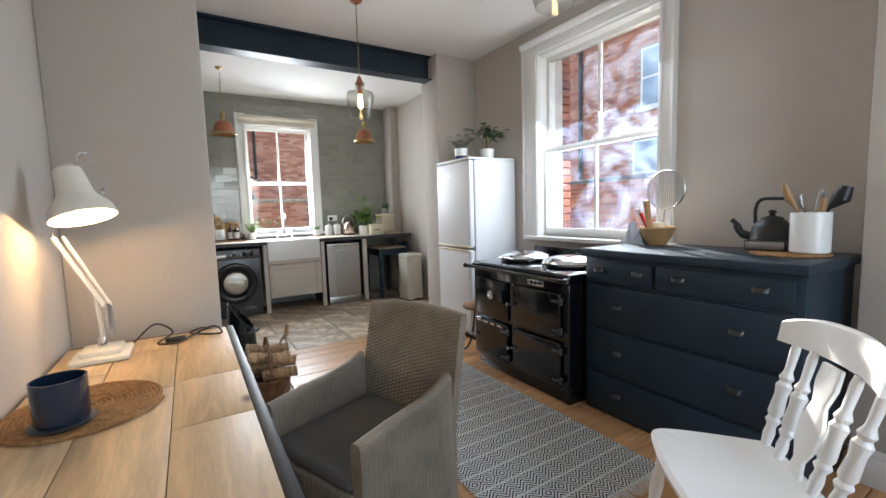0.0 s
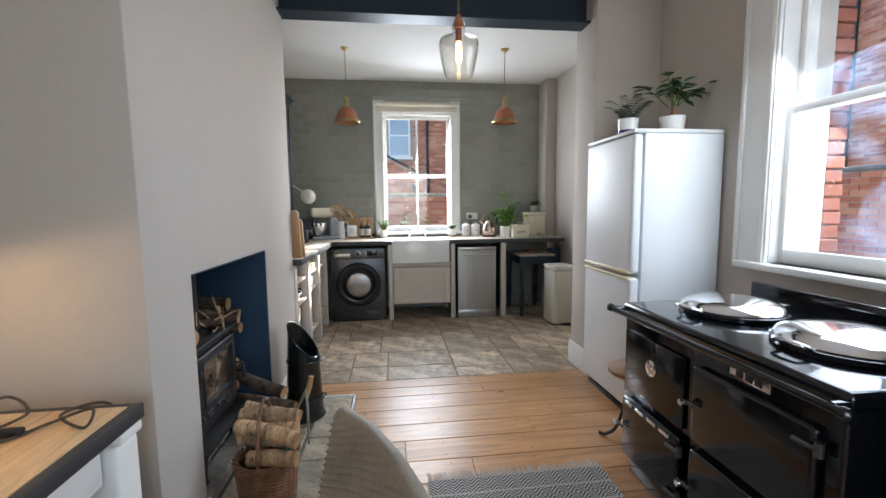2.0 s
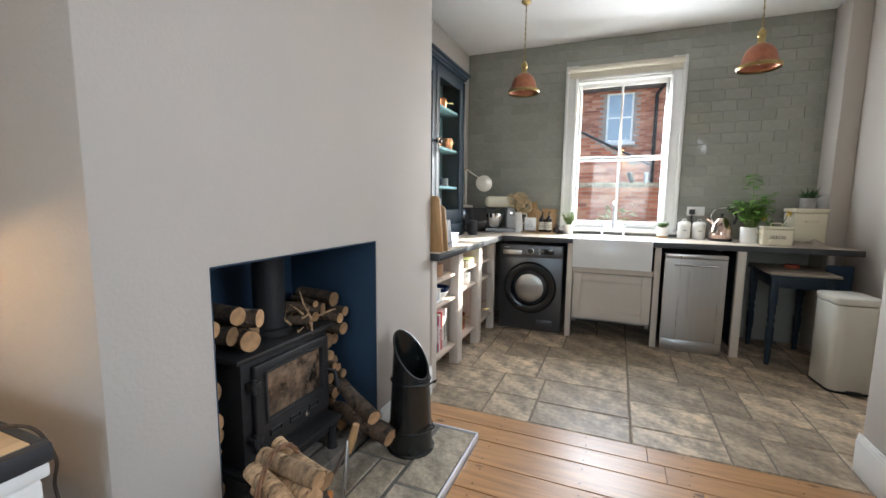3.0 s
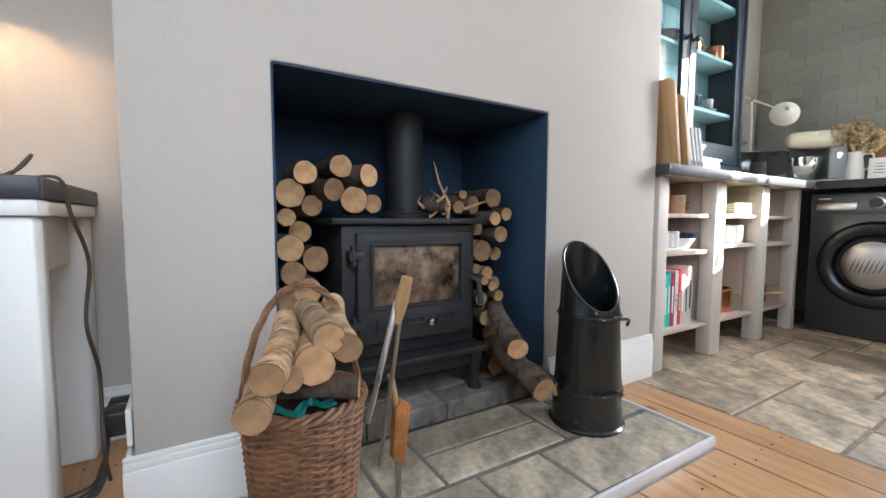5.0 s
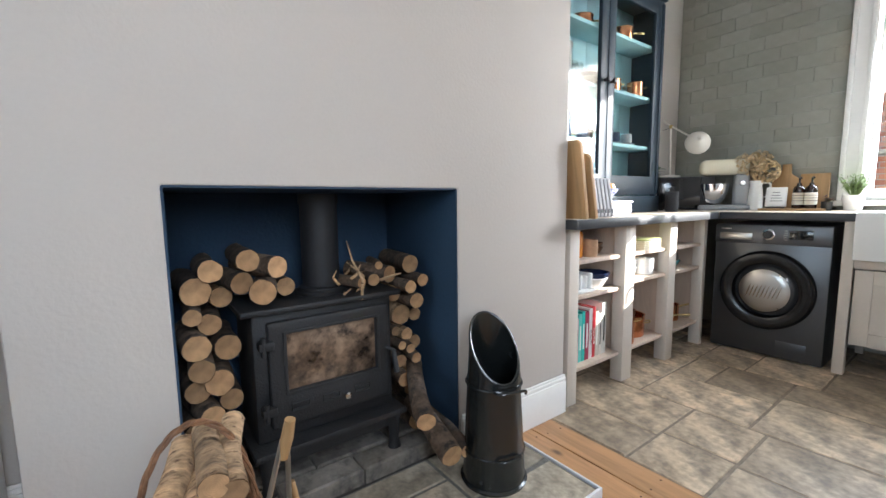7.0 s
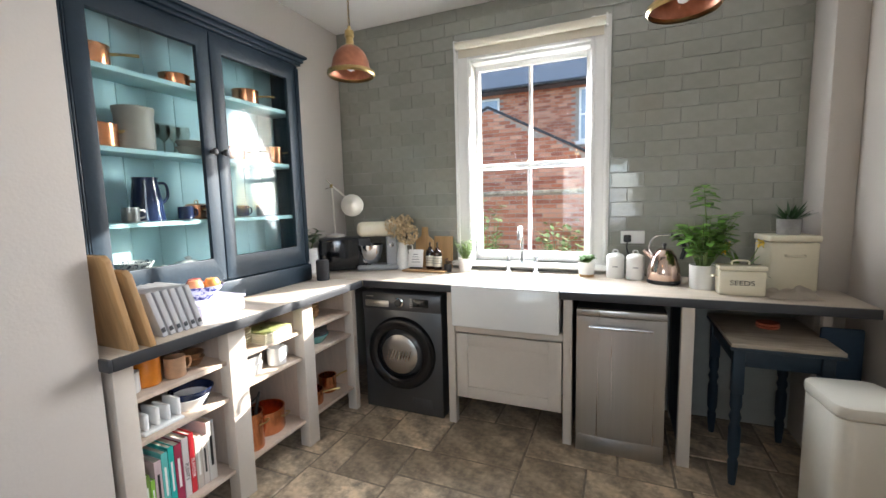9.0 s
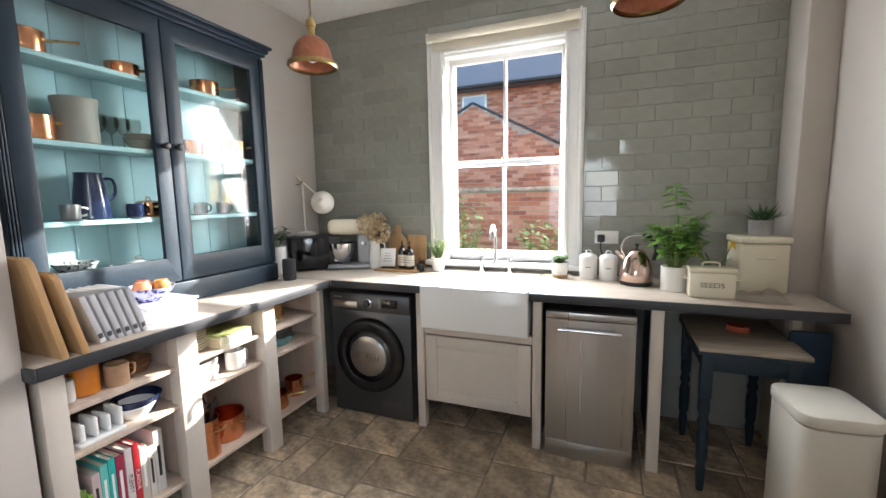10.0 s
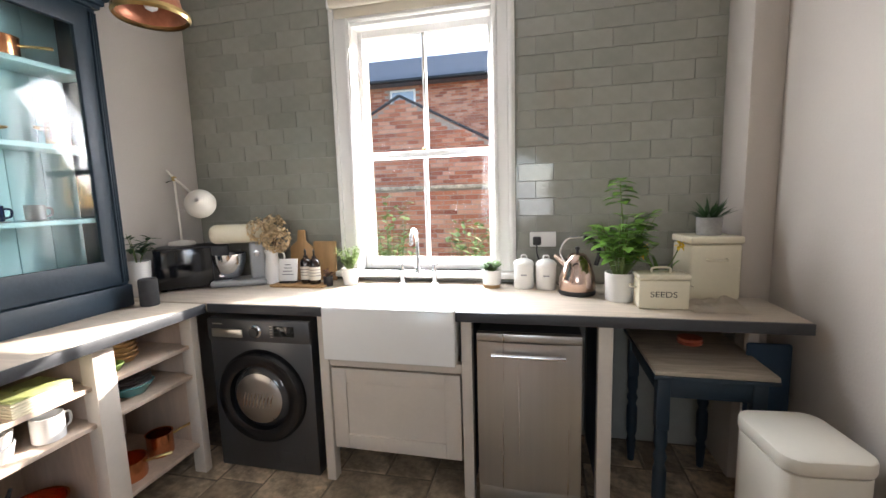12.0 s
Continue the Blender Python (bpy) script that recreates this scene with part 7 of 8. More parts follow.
for k in range(60):
    a, t = rn.uniform(0, 6.28), rn.uniform(0.3, 1.15)
    p = Vector((0.03 * math.cos(a) * rn.random(), 0.03 * math.sin(a) * rn.random(), 0.07))
    add_leaf(bm, p, p + Vector((math.cos(a) * math.sin(t), math.sin(a) * math.sin(t), math.cos(t))) * rn.uniform(0.07, 0.125), 0.013, 0.1)
tagged(part("spikes", bm, DARKLEAF, aloe, "", True), kind="stuff")
cloth_heap("folded_cloth", "folded beige linen cloth on the worktop", (2.48, 5.85, W), 0.115, 0.07, 0.055, material("beige_linen", (0.60, 0.53, 0.43), 0.95, vary=0.06, scale=12, fine=180, bump=0.2), 6, "cloth")
coaster = thing("red_dish", "small red terracotta dish on the navy table", "dish", (2.42, 5.95, 0.7455))
lathe("dish", coaster, material("terracotta", (0.42, 0.10, 0.05), 0.6, vary=0.1, bump=0.03), [(0, 0), (0.05, 0), (0.055, 0.012), (0.05, 0.014), (0.052, 0.028), (0.046, 0.03), (0, 0.02)], seg=28)
nch = thing("navy_chair", "navy blue chair tucked under the worktop", "chair", (2.60, 5.52, 0))
box("backrest", nch, NAVY_WALL, (0.0, 0.17, 0.30, 0.325, 0.42, 0.80), 0.012)
for x in (0.01, 0.13):
    box("leg", nch, NAVY_WALL, (x, x + 0.03, 0.298, 0.328, 0.0, 0.419), 0.004)

# ---- on the side worktop ----
for n, (x0, y, hgt, lean) in enumerate(((-0.262, 4.205, 0.37, 10), (-0.25, 4.262, 0.31, 12))):
    cb = thing("chopping_board", "tall wooden chopping board leaning on end", "chopping board", (x0, y, W), group="boards on the side worktop")
    prism("board", cb, BOARDWOOD, [(0, 0), (0.28, 0), (0.28, hgt - 0.02), (0.26, hgt), (0.02, hgt), (0, hgt - 0.02)], "y", -0.012, 0.012, 0.004).rotation_euler = (radians(lean), 0, 0)
rackm = material("pale_grey_card", (0.42, 0.42, 0.43), 0.7, vary=0.04, scale=8, bump=0.03)
for k in range(6):
    bk = thing("magazine_file", "slim pale grey magazine standing in a leaning row", "magazine", (-0.26, 4.345 + 0.032 * k, W), group="row of grey magazines")
    box("cover", bk, rackm, (0, 0.22, 0, 0.022, 0.0, 0.20), 0.002).rotation_euler = (radians(16), 0, 0)
    box("spine_label", bk, GREY_EDGE, (0.2205, 0.2212, 0.002, 0.018, 0.02, 0.04), 0.0003).rotation_euler = (radians(16), 0, 0)
tub = thing("storage_tub", "pale lilac plastic tub with a lid", "tub", (-0.32, 4.56, W))
LILAC = material("lilac_plastic", (0.50, 0.48, 0.62), 0.4, vary=0.03, scale=6, bump=0.01)
box("tub_body", tub, LILAC, (0, 0.22, 0, 0.25, 0, 0.068), 0.014, seg=3)
box("lid", tub, LILAC, (-0.004, 0.224, -0.004, 0.254, 0.069, 0.082), 0.006)
fb = thing("fruit_bowl", "blue and white bowl of apples and oranges", "fruit bowl", (-0.22, 4.66, W + 0.0825))
lathe("bowl", fb, material("blue_white_glaze", (0.45, 0.47, 0.62), 0.15, vary=0.3, scale=22, fine=60, bump=0.0, dark=(0.02, 0.03, 0.20), dark_at=(0.52, 0.55)), [(0, 0), (0.045, 0), (0.05, 0.006), (0.09, 0.045), (0.105, 0.068), (0.10, 0.068), (0.08, 0.04), (0, 0.015)], seg=36)
for dx, dy, cc in ((-0.03, -0.01, (0.50, 0.07, 0.05)), (0.04, 0.03, (0.62, 0.30, 0.08)), (0.02, -0.045, (0.60, 0.25, 0.12))):
    lathe("fruit", fb, material("fruit_skin", cc, 0.35, vary=0.15, scale=14, bump=0.02), [(0, -0.034), (0.02, -0.032), (0.036, -0.01), (0.038, 0.01), (0.026, 0.032), (0.008, 0.034), (0, 0.028)], (dx, dy, 0.065), 20)

# ---- in the open shelves ----
def mug(at, mat, label, r=0.042, h=0.09):
    t = thing("mug", label, "mug", at)
    lathe("cup", t, mat, [(0, 0), (r * 0.9, 0), (r, 0.006), (r, h), (r - 0.004, h), (r - 0.005, 0.01), (0, 0.008)], seg=28)
    tube("handle", t, mat, curve_pts([(0.0, r, h * 0.8), (0.0, r + 0.028, h * 0.72), (0.0, r + 0.026, h * 0.3), (0.0, r, h * 0.2)], 5), 0.005, 8)


def dish_stack(name, label, at, mat, r, h, n, cat):
    t = thing(name, label, cat, at)
    for k in range(n):
        lathe("plate", t, mat, [(0, 0), (r * 0.6, 0), (r * 0.65, 0.004), (r, h), (r - 0.004, h + 0.003), (r * 0.6, 0.008), (0, 0.006)], (0, 0, k * (h * 0.55 + 0.006)), 32)


def saucepan(at, label, r, h, handle=True, mat=COPPER, ang=200):
    t = thing("saucepan", label, "saucepan", at, ang, "copper pans")
    lathe("pan", t, mat, [(0, 0), (r * 0.96, 0), (r, 0.008), (r, h), (r + 0.003, h + 0.002), (r - 0.004, h), (r - 0.005, 0.01), (0, 0.008)], seg=36)
    if handle:
        tube("handle", t, BRASS, [(r, 0, h * 0.75), (r + 0.04, 0, h * 0.85), (r + 0.11, 0, h * 0.95)], [0.008, 0.006, 0.008], 8)
    else:
        for s in (0, 180):
            c = math.cos(radians(s))
            tube("side_handle", t, BRASS, curve_pts([(c * r, -0.03, h * 0.7), (c * (r + 0.03), -0.02, h * 0.75), (c * (r + 0.03), 0.02, h * 0.75), (c * r, 0.03, h * 0.7)], 5), 0.004, 8)
    return t


ORANGE = material("orange_glass_jar", (0.62, 0.20, 0.02), 0.25, vary=0.12, scale=8, bump=0.0)
TANMUG = material("speckled_tan_glaze", (0.48, 0.30, 0.18), 0.4, vary=0.1, scale=40, bump=0.02)
NAVYGLAZE = material("navy_glaze", (0.012, 0.02, 0.055), 0.12, vary=0.15, scale=8, bump=0.0)
TEALGLAZE = material("teal_glaze", (0.10, 0.30, 0.30), 0.2, vary=0.08, scale=8, bump=0.0)
jar = thing("orange_jar", "amber orange storage jar", "jar", (-0.15, 4.33, 0.7255))
lathe("jar_body", jar, ORANGE, [(0, 0), (0.045, 0), (0.05, 0.006), (0.05, 0.12), (0.046, 0.128), (0.046, 0.135), (0, 0.135)], seg=30)
mug((-0.12, 4.43, 0.7255), TANMUG, "tan stoneware mug on the top shelf")
mug((-0.13, 4.225 + 0.03, 0.7255), WHITEPOT, "white mug at the end of the shelf", 0.03, 0.085)
dish_stack("bowl_stack", "small brown bowls stacked on the shelf", (-0.18, 4.55, 0.7255), DARKWOOD, 0.055, 0.035, 2, "bowls")
tr = thing("toast_rack", "white ceramic toast rack", "toast rack", (-0.16, 4.25, 0.5455))
box("base", tr, CERAMIC, (-0.05, 0.09, 0, 0.17, 0, 0.014), 0.005)
for k in range(4):
    box("divider", tr, CERAMIC, (-0.03, 0.075, 0.015 + 0.045 * k, 0.033 + 0.045 * k, 0.0145, 0.095 if k % 2 else 0.085), 0.007, seg=3)
dish_stack("mixing_bowls", "navy and white ribbed bowls on the shelf", (-0.16, 4.52, 0.5455), NAVYGLAZE, 0.095, 0.08, 1, "bowls")
dish_stack("mixing_bowls", "white ribbed bowl under the navy bowl", (-0.15, 4.50, 0.5458), CERAMIC, 0.086, 0.055, 1, "bowls")
books = ((0.026, 0.20, (0.16, 0.26, 0.05), ""), (0.018, 0.17, (0.25, 0.50, 0.06), ""), (0.03, 0.24, (0.55, 0.42, 0.42), ""), (0.028, 0.26, (0.12, 0.50, 0.45), ""), (0.026, 0.27, (0.02, 0.42, 0.36), ""), (0.034, 0.265, (0.30, 0.02, 0.06), ""), (0.03, 0.275, (0.66, 0.60, 0.58), "PLENTY"), (0.026, 0.28, (0.50, 0.02, 0.03), "FLAVOUR"), (0.032, 0.25, (0.50, 0.45, 0.38), ""), (0.028, 0.235, (0.60, 0.55, 0.50), ""), (0.04, 0.29, (0.62, 0.61, 0.58), ""))
PAGES = material("book_pages", (0.70, 0.66, 0.56), 0.9, vary=0.05, scale=20, bump=0.05)
by = 4.238
for k, (w, hh, cc, txt) in enumerate(books):
    bk = thing("cookbook", "hardback cookbook standing on the lower shelf", "book", (-0.30, by, 0.1705), group="row of cookbooks")
    cvm = material("book_cover", cc, 0.5, vary=0.05, scale=8, bump=0.02)
    cv = boxes("cover", bk, cvm, [(0, 0.205, 0, 0.0025, 0, hh), (0, 0.205, w - 0.0045, w - 0.002, 0, hh), (0.205, 0.2085, 0, w - 0.002, 0, hh)])
    box("page_block", bk, PAGES, (0.003, 0.2045, 0.003, w - 0.005, 0.004, hh - 0.004), 0.0)
    white_txt = BLACK if cc[0] > 0.5 and cc[1] > 0.3 else WHITE
    if txt == "PLENTY" or txt == "FLAVOUR":
        lettering(cv, txt, w * 0.8, pose(0.2092, w / 2 - 0.001, hh * 0.42, 90, 0, 90) @ pose(0, 0, 0, 0, 0, -90), white_txt)
    else:
        boxes("title_bar", cv, white_txt, [(0.2088, 0.2093, w * 0.3, w * 0.62, hh * 0.25, hh * 0.75)])
    by += w + 0.001
dish_stack("plate_stack", "cream plates stacked on the top shelf", (-0.20, 4.80, 0.7255), CREAM, 0.09, 0.016, 7, "plates")
trs = thing("tray_stack", "green patterned square plates in a stack", "plates", (-0.22, 4.87, 0.7255))
GREENP = material("green_pattern_glaze", (0.36, 0.40, 0.16), 0.3, vary=0.35, scale=22, bump=0.0)
for k in range(6):
    box("plate", trs, CREAM if k < 5 else GREENP, (0, 0.17, 0, 0.20, 0.011 * k, 0.011 * k + 0.009), 0.004)
cas = thing("casserole_dishes", "white oval casserole dishes nested together", "dishes", (-0.16, 4.82, 0.5655))
for k in range(2):
    bm = bmesh.new()
    add_lathe(bm, [(0, 0), (0.075, 0), (0.08, 0.006), (0.09, 0.055), (0.085, 0.055), (0.072, 0.012), (0, 0.01)], 32, m=Matrix.Translation((0, 0, 0.05 * k)) @ Matrix.Diagonal((0.85, 1.15, 1, 1)))
    part("dish", bm, CERAMIC, cas, "", True)
mug((-0.12, 5.01, 0.5655), CERAMIC, "white jug with a round handle", 0.052, 0.10)
saucepan((-0.13, 4.81, 0.1705), "tall copper stock pot holding tools", 0.062, 0.20, False)
saucepan((-0.20, 4.98, 0.1705), "wide copper pan on the bottom shelf", 0.10, 0.13, False)
tl2 = thing("whisk_bundle", "dark whisks and tools standing in the copper pot", "utensils", (-0.13, 4.81, 0.18))
for k in range(5):
    a = k * 1.3
    tube("tool", tl2, BLACK, curve_pts([(0.02 * math.cos(a), 0.02 * math.sin(a), 0.0), (0.04 * math.cos(a), 0.04 * math.sin(a), 0.20), (0.06 * math.cos(a), 0.06 * math.sin(a), 0.28), (0.02 * math.cos(a), 0.05 * math.sin(a), 0.25)], 5), 0.005, 6)
dish_stack("bowl_stack", "tan bowls stacked in the corner bay", (-0.20, 5.40, 0.7205), BOARDWOOD, 0.06, 0.03, 4, "bowls")
dish_stack("bowl_stack", "pale green bowl in the corner bay", (-0.14, 5.29, 0.7205), PALELEAF, 0.05, 0.03, 1, "bowls")
dish_stack("dish_stack", "teal and grey dishes stacked in the corner bay", (-0.18, 5.40, 0.5605), TEALGLAZE, 0.095, 0.05, 1, "dishes")
dish_stack("dish_stack", "grey plates stacked on the teal dish", (-0.18, 5.40, 0.60), GREYMETAL, 0.085, 0.015, 4, "plates")
saucepan((-0.17, 5.33, 0.1705), "copper pan in the corner bay", 0.075, 0.09, True, ang=30)
saucepan((-0.19, 5.52, 0.1705), "small copper pan in the corner bay", 0.06, 0.11, True, ang=60)

# ---- in the glazed dresser ----
DX = -0.47
for y, z, r, h, ha in ((4.42, 2.0905, 0.075, 0.085, True), (4.80, 2.0905, 0.07, 0.055, True), (5.25, 2.0905, 0.075, 0.08, True), (4.42, 1.7405, 0.075, 0.10, True), (5.12, 1.7405, 0.075, 0.075, False), (5.45, 1.7405, 0.055, 0.11, False)):
    saucepan((DX, y, z), "polished copper saucepan in the dresser", r, h, ha, ang=70)
ck = thing("stoneware_crock", "tall grey stoneware crock in the dresser", "crock", (DX, 4.58, 1.7405))
lathe("crock_body", ck, STONEWARE, [(0, 0), (0.075, 0), (0.08, 0.006), (0.08, 0.17), (0.085, 0.18), (0.085, 0.20), (0.07, 0.20), (0.07, 0.02), (0, 0.02)], seg=32)
dish_stack("bowl_stack", "grey bowls stacked in the dresser", (DX, 4.86, 1.7405), STONEWARE, 0.075, 0.045, 2, "bowls")
for k in range(4):
    wg = thing("wine_glass", "clear stemmed wine glass in the dresser", "glass", (-0.53, 4.70 + 0.055 * k, 1.7405), group="wine glasses")
    lathe("glass", wg, CLEAR, [(0.03, 0), (0.004, 0.006), (0.003, 0.07), (0.02, 0.085), (0.034, 0.12), (0.03, 0.16)], seg=18)
jg = thing("navy_jug", "tall navy blue glazed jug in the dresser", "jug", (DX, 4.60, 1.4005))
lathe("jug_body", jg, NAVYGLAZE, [(0, 0), (0.07, 0), (0.075, 0.006), (0.066, 0.10), (0.052, 0.20), (0.056, 0.215), (0.05, 0.215), (0.046, 0.19), (0, 0.15)], seg=32)
tube("handle", jg, NAVYGLAZE, curve_pts([(0.0, 0.052, 0.19), (0.0, 0.10, 0.185), (0.0, 0.105, 0.12), (0.0, 0.064, 0.08)], 6), 0.007, 8)
for y, mt, lb in ((4.49, GREYMETAL, "grey cup on a saucer in the dresser"), (4.76, NAVYGLAZE, "navy mug in the dresser"), (5.12, NAVYGLAZE, "dark mug in the dresser"), (5.27, GREYMETAL, "grey cup beside a mug in the dresser")):
    mug((-0.42, y, 1.4065), mt, lb, 0.036, 0.065)
    s = thing("saucer", "grey saucer on the dresser shelf", "saucer", (-0.42, y, 1.4005), group="saucers")
    lathe("saucer_disc", s, GREYMETAL, [(0, 0), (0.04, 0), (0.058, 0.005), (0.0, 0.0055)], seg=24)
pot_c = saucepan((DX, 4.86, 1.4005), "small lidded copper pot in the dresser", 0.055, 0.075, False)
pot_lid = lathe("lid", pot_c, COPPER, [(0.058, 0.078), (0.05, 0.084), (0, 0.088)], seg=28)
tube("lid_loop", pot_lid, BRASS, curve_pts([(0, -0.015, 0.086), (0, -0.012, 0.102), (0, 0.012, 0.102), (0, 0.015, 0.086)], 5), 0.003, 8)
PATB = material("patterned_blue_bowl", (0.55, 0.56, 0.55), 0.25, vary=0.1, scale=50, fine=80, bump=0.0, dark=(0.05, 0.06, 0.08), dark_at=(0.52, 0.54))
dish_stack("bowl_stack", "patterned bowls stacked on dark plates", (DX + 0.02, 4.50, 1.095), PATB, 0.085, 0.05, 3, "bowls")
dish_stack("plate_stack", "dark plates under the patterned bowls", (DX + 0.02, 4.50, 1.0612), NAVYGLAZE, 0.10, 0.012, 2, "plates")
tp2 = thing("teapot", "pale glazed teapot in the dresser", "teapot", (DX + 0.02, 4.77, 1.0612))
lathe("pot_body", tp2, CERAMIC, [(0, 0), (0.055, 0), (0.085, 0.04), (0.088, 0.075), (0.06, 0.115), (0.03, 0.125), (0.012, 0.13), (0.018, 0.142), (0, 0.148)], seg=32)
tube("spout", tp2, CERAMIC, [(0, -0.08, 0.06), (0, -0.12, 0.09), (0, -0.135, 0.115)], [0.018, 0.012, 0.009], 10)
tube("handle", tp2, CERAMIC, curve_pts([(0, 0.075, 0.10), (0, 0.125, 0.10), (0, 0.12, 0.04), (0, 0.08, 0.035)], 5), 0.007, 8)

# ---- garden plants ----
for x, y, n, sp, hh, sd in ((0.10, 8.3, 520, 0.28, 1.75, 31), (1.12, 8.2, 620, 0.36, 1.5, 32), (-0.9, 8.6, 420, 0.45, 1.6, 33)):
    g = thing("garden_shrub", "loose leafy shrub in front of the garden wall", "shrub", (x, y, -0.25))
    bush(g, PALELEAF, (0, 0, 0), n, sp, hh, 0.10, sd)
ivy = thing("ivy", "ivy trailing over the boundary wall", "ivy", (6.3, 7.6, 1.35))
rn = random.Random(17)
bm = bmesh.new()
for k in range(900):
    yy = rn.uniform(-1.6, 2.6)
    p = Vector((rn.uniform(-0.2, 0.15), yy, 0.42 + rn.gauss(0, 0.13) * (1.2 if rn.random() < 0.7 else 2)))
    add_leaf(bm, p, p + Vector((rn.uniform(-1, 0), rn.uniform(-1, 1), rn.uniform(-0.6, 0.5))).normalized() * 0.09, 0.07)
tagged(part("leaves", bm, DARKLEAF, ivy, "", True), kind="stuff")


# ---- outside ----
BRICK = material("red_brick", (0.33, 0.115, 0.07), 0.85, vary=0.2, scale=9, fine=60, bump=0.15, random_tint=0.28, dark=(0.17, 0.07, 0.055), dark_at=(0.55, 0.75))
MORTAR = material("lime_mortar", (0.36, 0.31, 0.27), 0.95, vary=0.12, scale=9, fine=70, bump=0.1)
SLATE = material("roof_slate", (0.165, 0.165, 0.17), 0.75, vary=0.2, scale=5, fine=40, bump=0.1)


def brick_material():
    m = bpy.data.materials.new("brickwork")
    m.use_nodes = True
    nt, b = m.node_tree, m.node_tree.nodes["Principled BSDF"]
    N, L = nt.nodes.new, nt.links.new
    gi, n, mx, mr = N("ShaderNodeNewGeometry"), N("ShaderNodeTexNoise"), N("ShaderNodeMix"), N("ShaderNodeValToRGB")
    els = mr.color_ramp.elements
    els[0].color, els[1].color = (0.36, 0.12, 0.075, 1), (0.70, 0.38, 0.26, 1)
    e = els.new(0.45)
    e.color = (0.54, 0.20, 0.11, 1)
    L(gi.outputs["Random Per Island"], mr.inputs[0])
    n.inputs["Scale"].default_value, n.inputs["Detail"].default_value = 30, 4
    tc = N("ShaderNodeTexCoord")
    L(tc.outputs["Object"], n.inputs[0])
    mx.data_type, mx.blend_type = "RGBA", "MULTIPLY"
    mx.inputs["Factor"].default_value = 0.25
    L(mr.outputs[0], mx.inputs["A"]), L(n.outputs["Color"], mx.inputs["B"])
    L(mx.outputs["Result"], b.inputs["Base Color"])
    b.inputs["Roughness"].default_value = 0.9
    return m


BRICKS = brick_material()


def brick_face(name, parent, x0, x1, z0, z1, keep=lambda x, z: True, course=0.075, length=0.225):
    """Bricks proud of their mortar on the local y=0 plane, facing -y."""
    verts, faces = [], []
    row, z = 0, z0
    while z < z1:
        x = x0 - (length / 2 if row % 2 else 0)
        while x < x1:
            a, b, c, d = max(x, x0), min(x + length - 0.012, x1), z, min(z + course - 0.012, z1)
            if b - a > 0.02 and keep((a + b) / 2, (c + d) / 2):
                i = len(verts)
                verts += [(a, -0.012, c), (b, -0.012, c), (b, -0.012, d), (a, -0.012, d), (a, 0, c), (b, 0, c), (b, 0, d), (a, 0, d)]
                faces += [(i, i + 1, i + 2, i + 3), (i + 3, i + 2, i + 6, i + 7), (i, i + 4, i + 5, i + 1), (i, i + 3, i + 7, i + 4), (i + 1, i + 5, i + 6, i + 2)]
            x += length
        z += course
        row += 1
    me = bpy.data.meshes.new(name)
    me.from_pydata(verts, [], faces)
    me.materials.append(BRICKS)
    ob = new(name, me)
    ob.parent = parent
    return tagged(ob, kind="stuff")


# Pale blue base colour carries the sky's reflection in the far panes.
SKYTINT_PANE = material("painted_sky_reflection_pane", (0.30, 0.36, 0.43), 0.08, vary=0.08, scale=3, bump=0.0, coat=0.5)


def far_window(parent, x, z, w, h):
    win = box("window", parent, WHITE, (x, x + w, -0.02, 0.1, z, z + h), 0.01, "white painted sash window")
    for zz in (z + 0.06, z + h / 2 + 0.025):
        boxes("pane", win, SKYTINT_PANE, [(x + 0.06, x + w - 0.06, -0.024, -0.021, zz, zz + h / 2 - 0.085)])
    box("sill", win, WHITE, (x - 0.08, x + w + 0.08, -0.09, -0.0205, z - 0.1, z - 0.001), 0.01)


ground = tagged(boxes("ground", None, material("garden_ground", (0.16, 0.14, 0.11), 0.95, vary=0.2, scale=2, fine=30, bump=0.2), [(-900, 900, -900, 900, -0.6, -0.25)]), "earth and paving of the yard outside", "ground", "", "structure")

house = thing("brick_house", "red brick house across the garden with a slate roof", "house", (0, 15.5, -0.25))
boxes("wall", house, MORTAR, [(-7, 4.2, 0.0, 5, 0, 4.95)])
holes = ((-2.35, 3.75, 0.75, 0.95), (0.62, 3.3, 0.74, 1.42), (0.75, 0.9, 1.1, 1.5))
brick_face("brickwork", house, -7, 4.2, 0, 4.9, lambda x, z: not any(a - 0.1 < x < a + w + 0.1 and b - 0.12 < z < b + h + 0.02 for a, b, w, h in holes))
for a, b, w, h in holes:
    far_window(house, a, b, w, h)
prism("roof", house, SLATE, [(-0.35, 4.9), (2.5, 6.35), (5.4, 4.9), (5.4, 4.8), (-0.35, 4.8)], "x", -7.3, 4.5)
tube("gutter", house, BLACK, [(-7.2, -0.38, 4.85), (4.4, -0.38, 4.85)], 0.06, 10)
tube("downpipe", house, BLACK, [(1.95, -0.08, 0), (1.95, -0.08, 4.6), (2.1, -0.3, 4.8)], 0.05, 10)

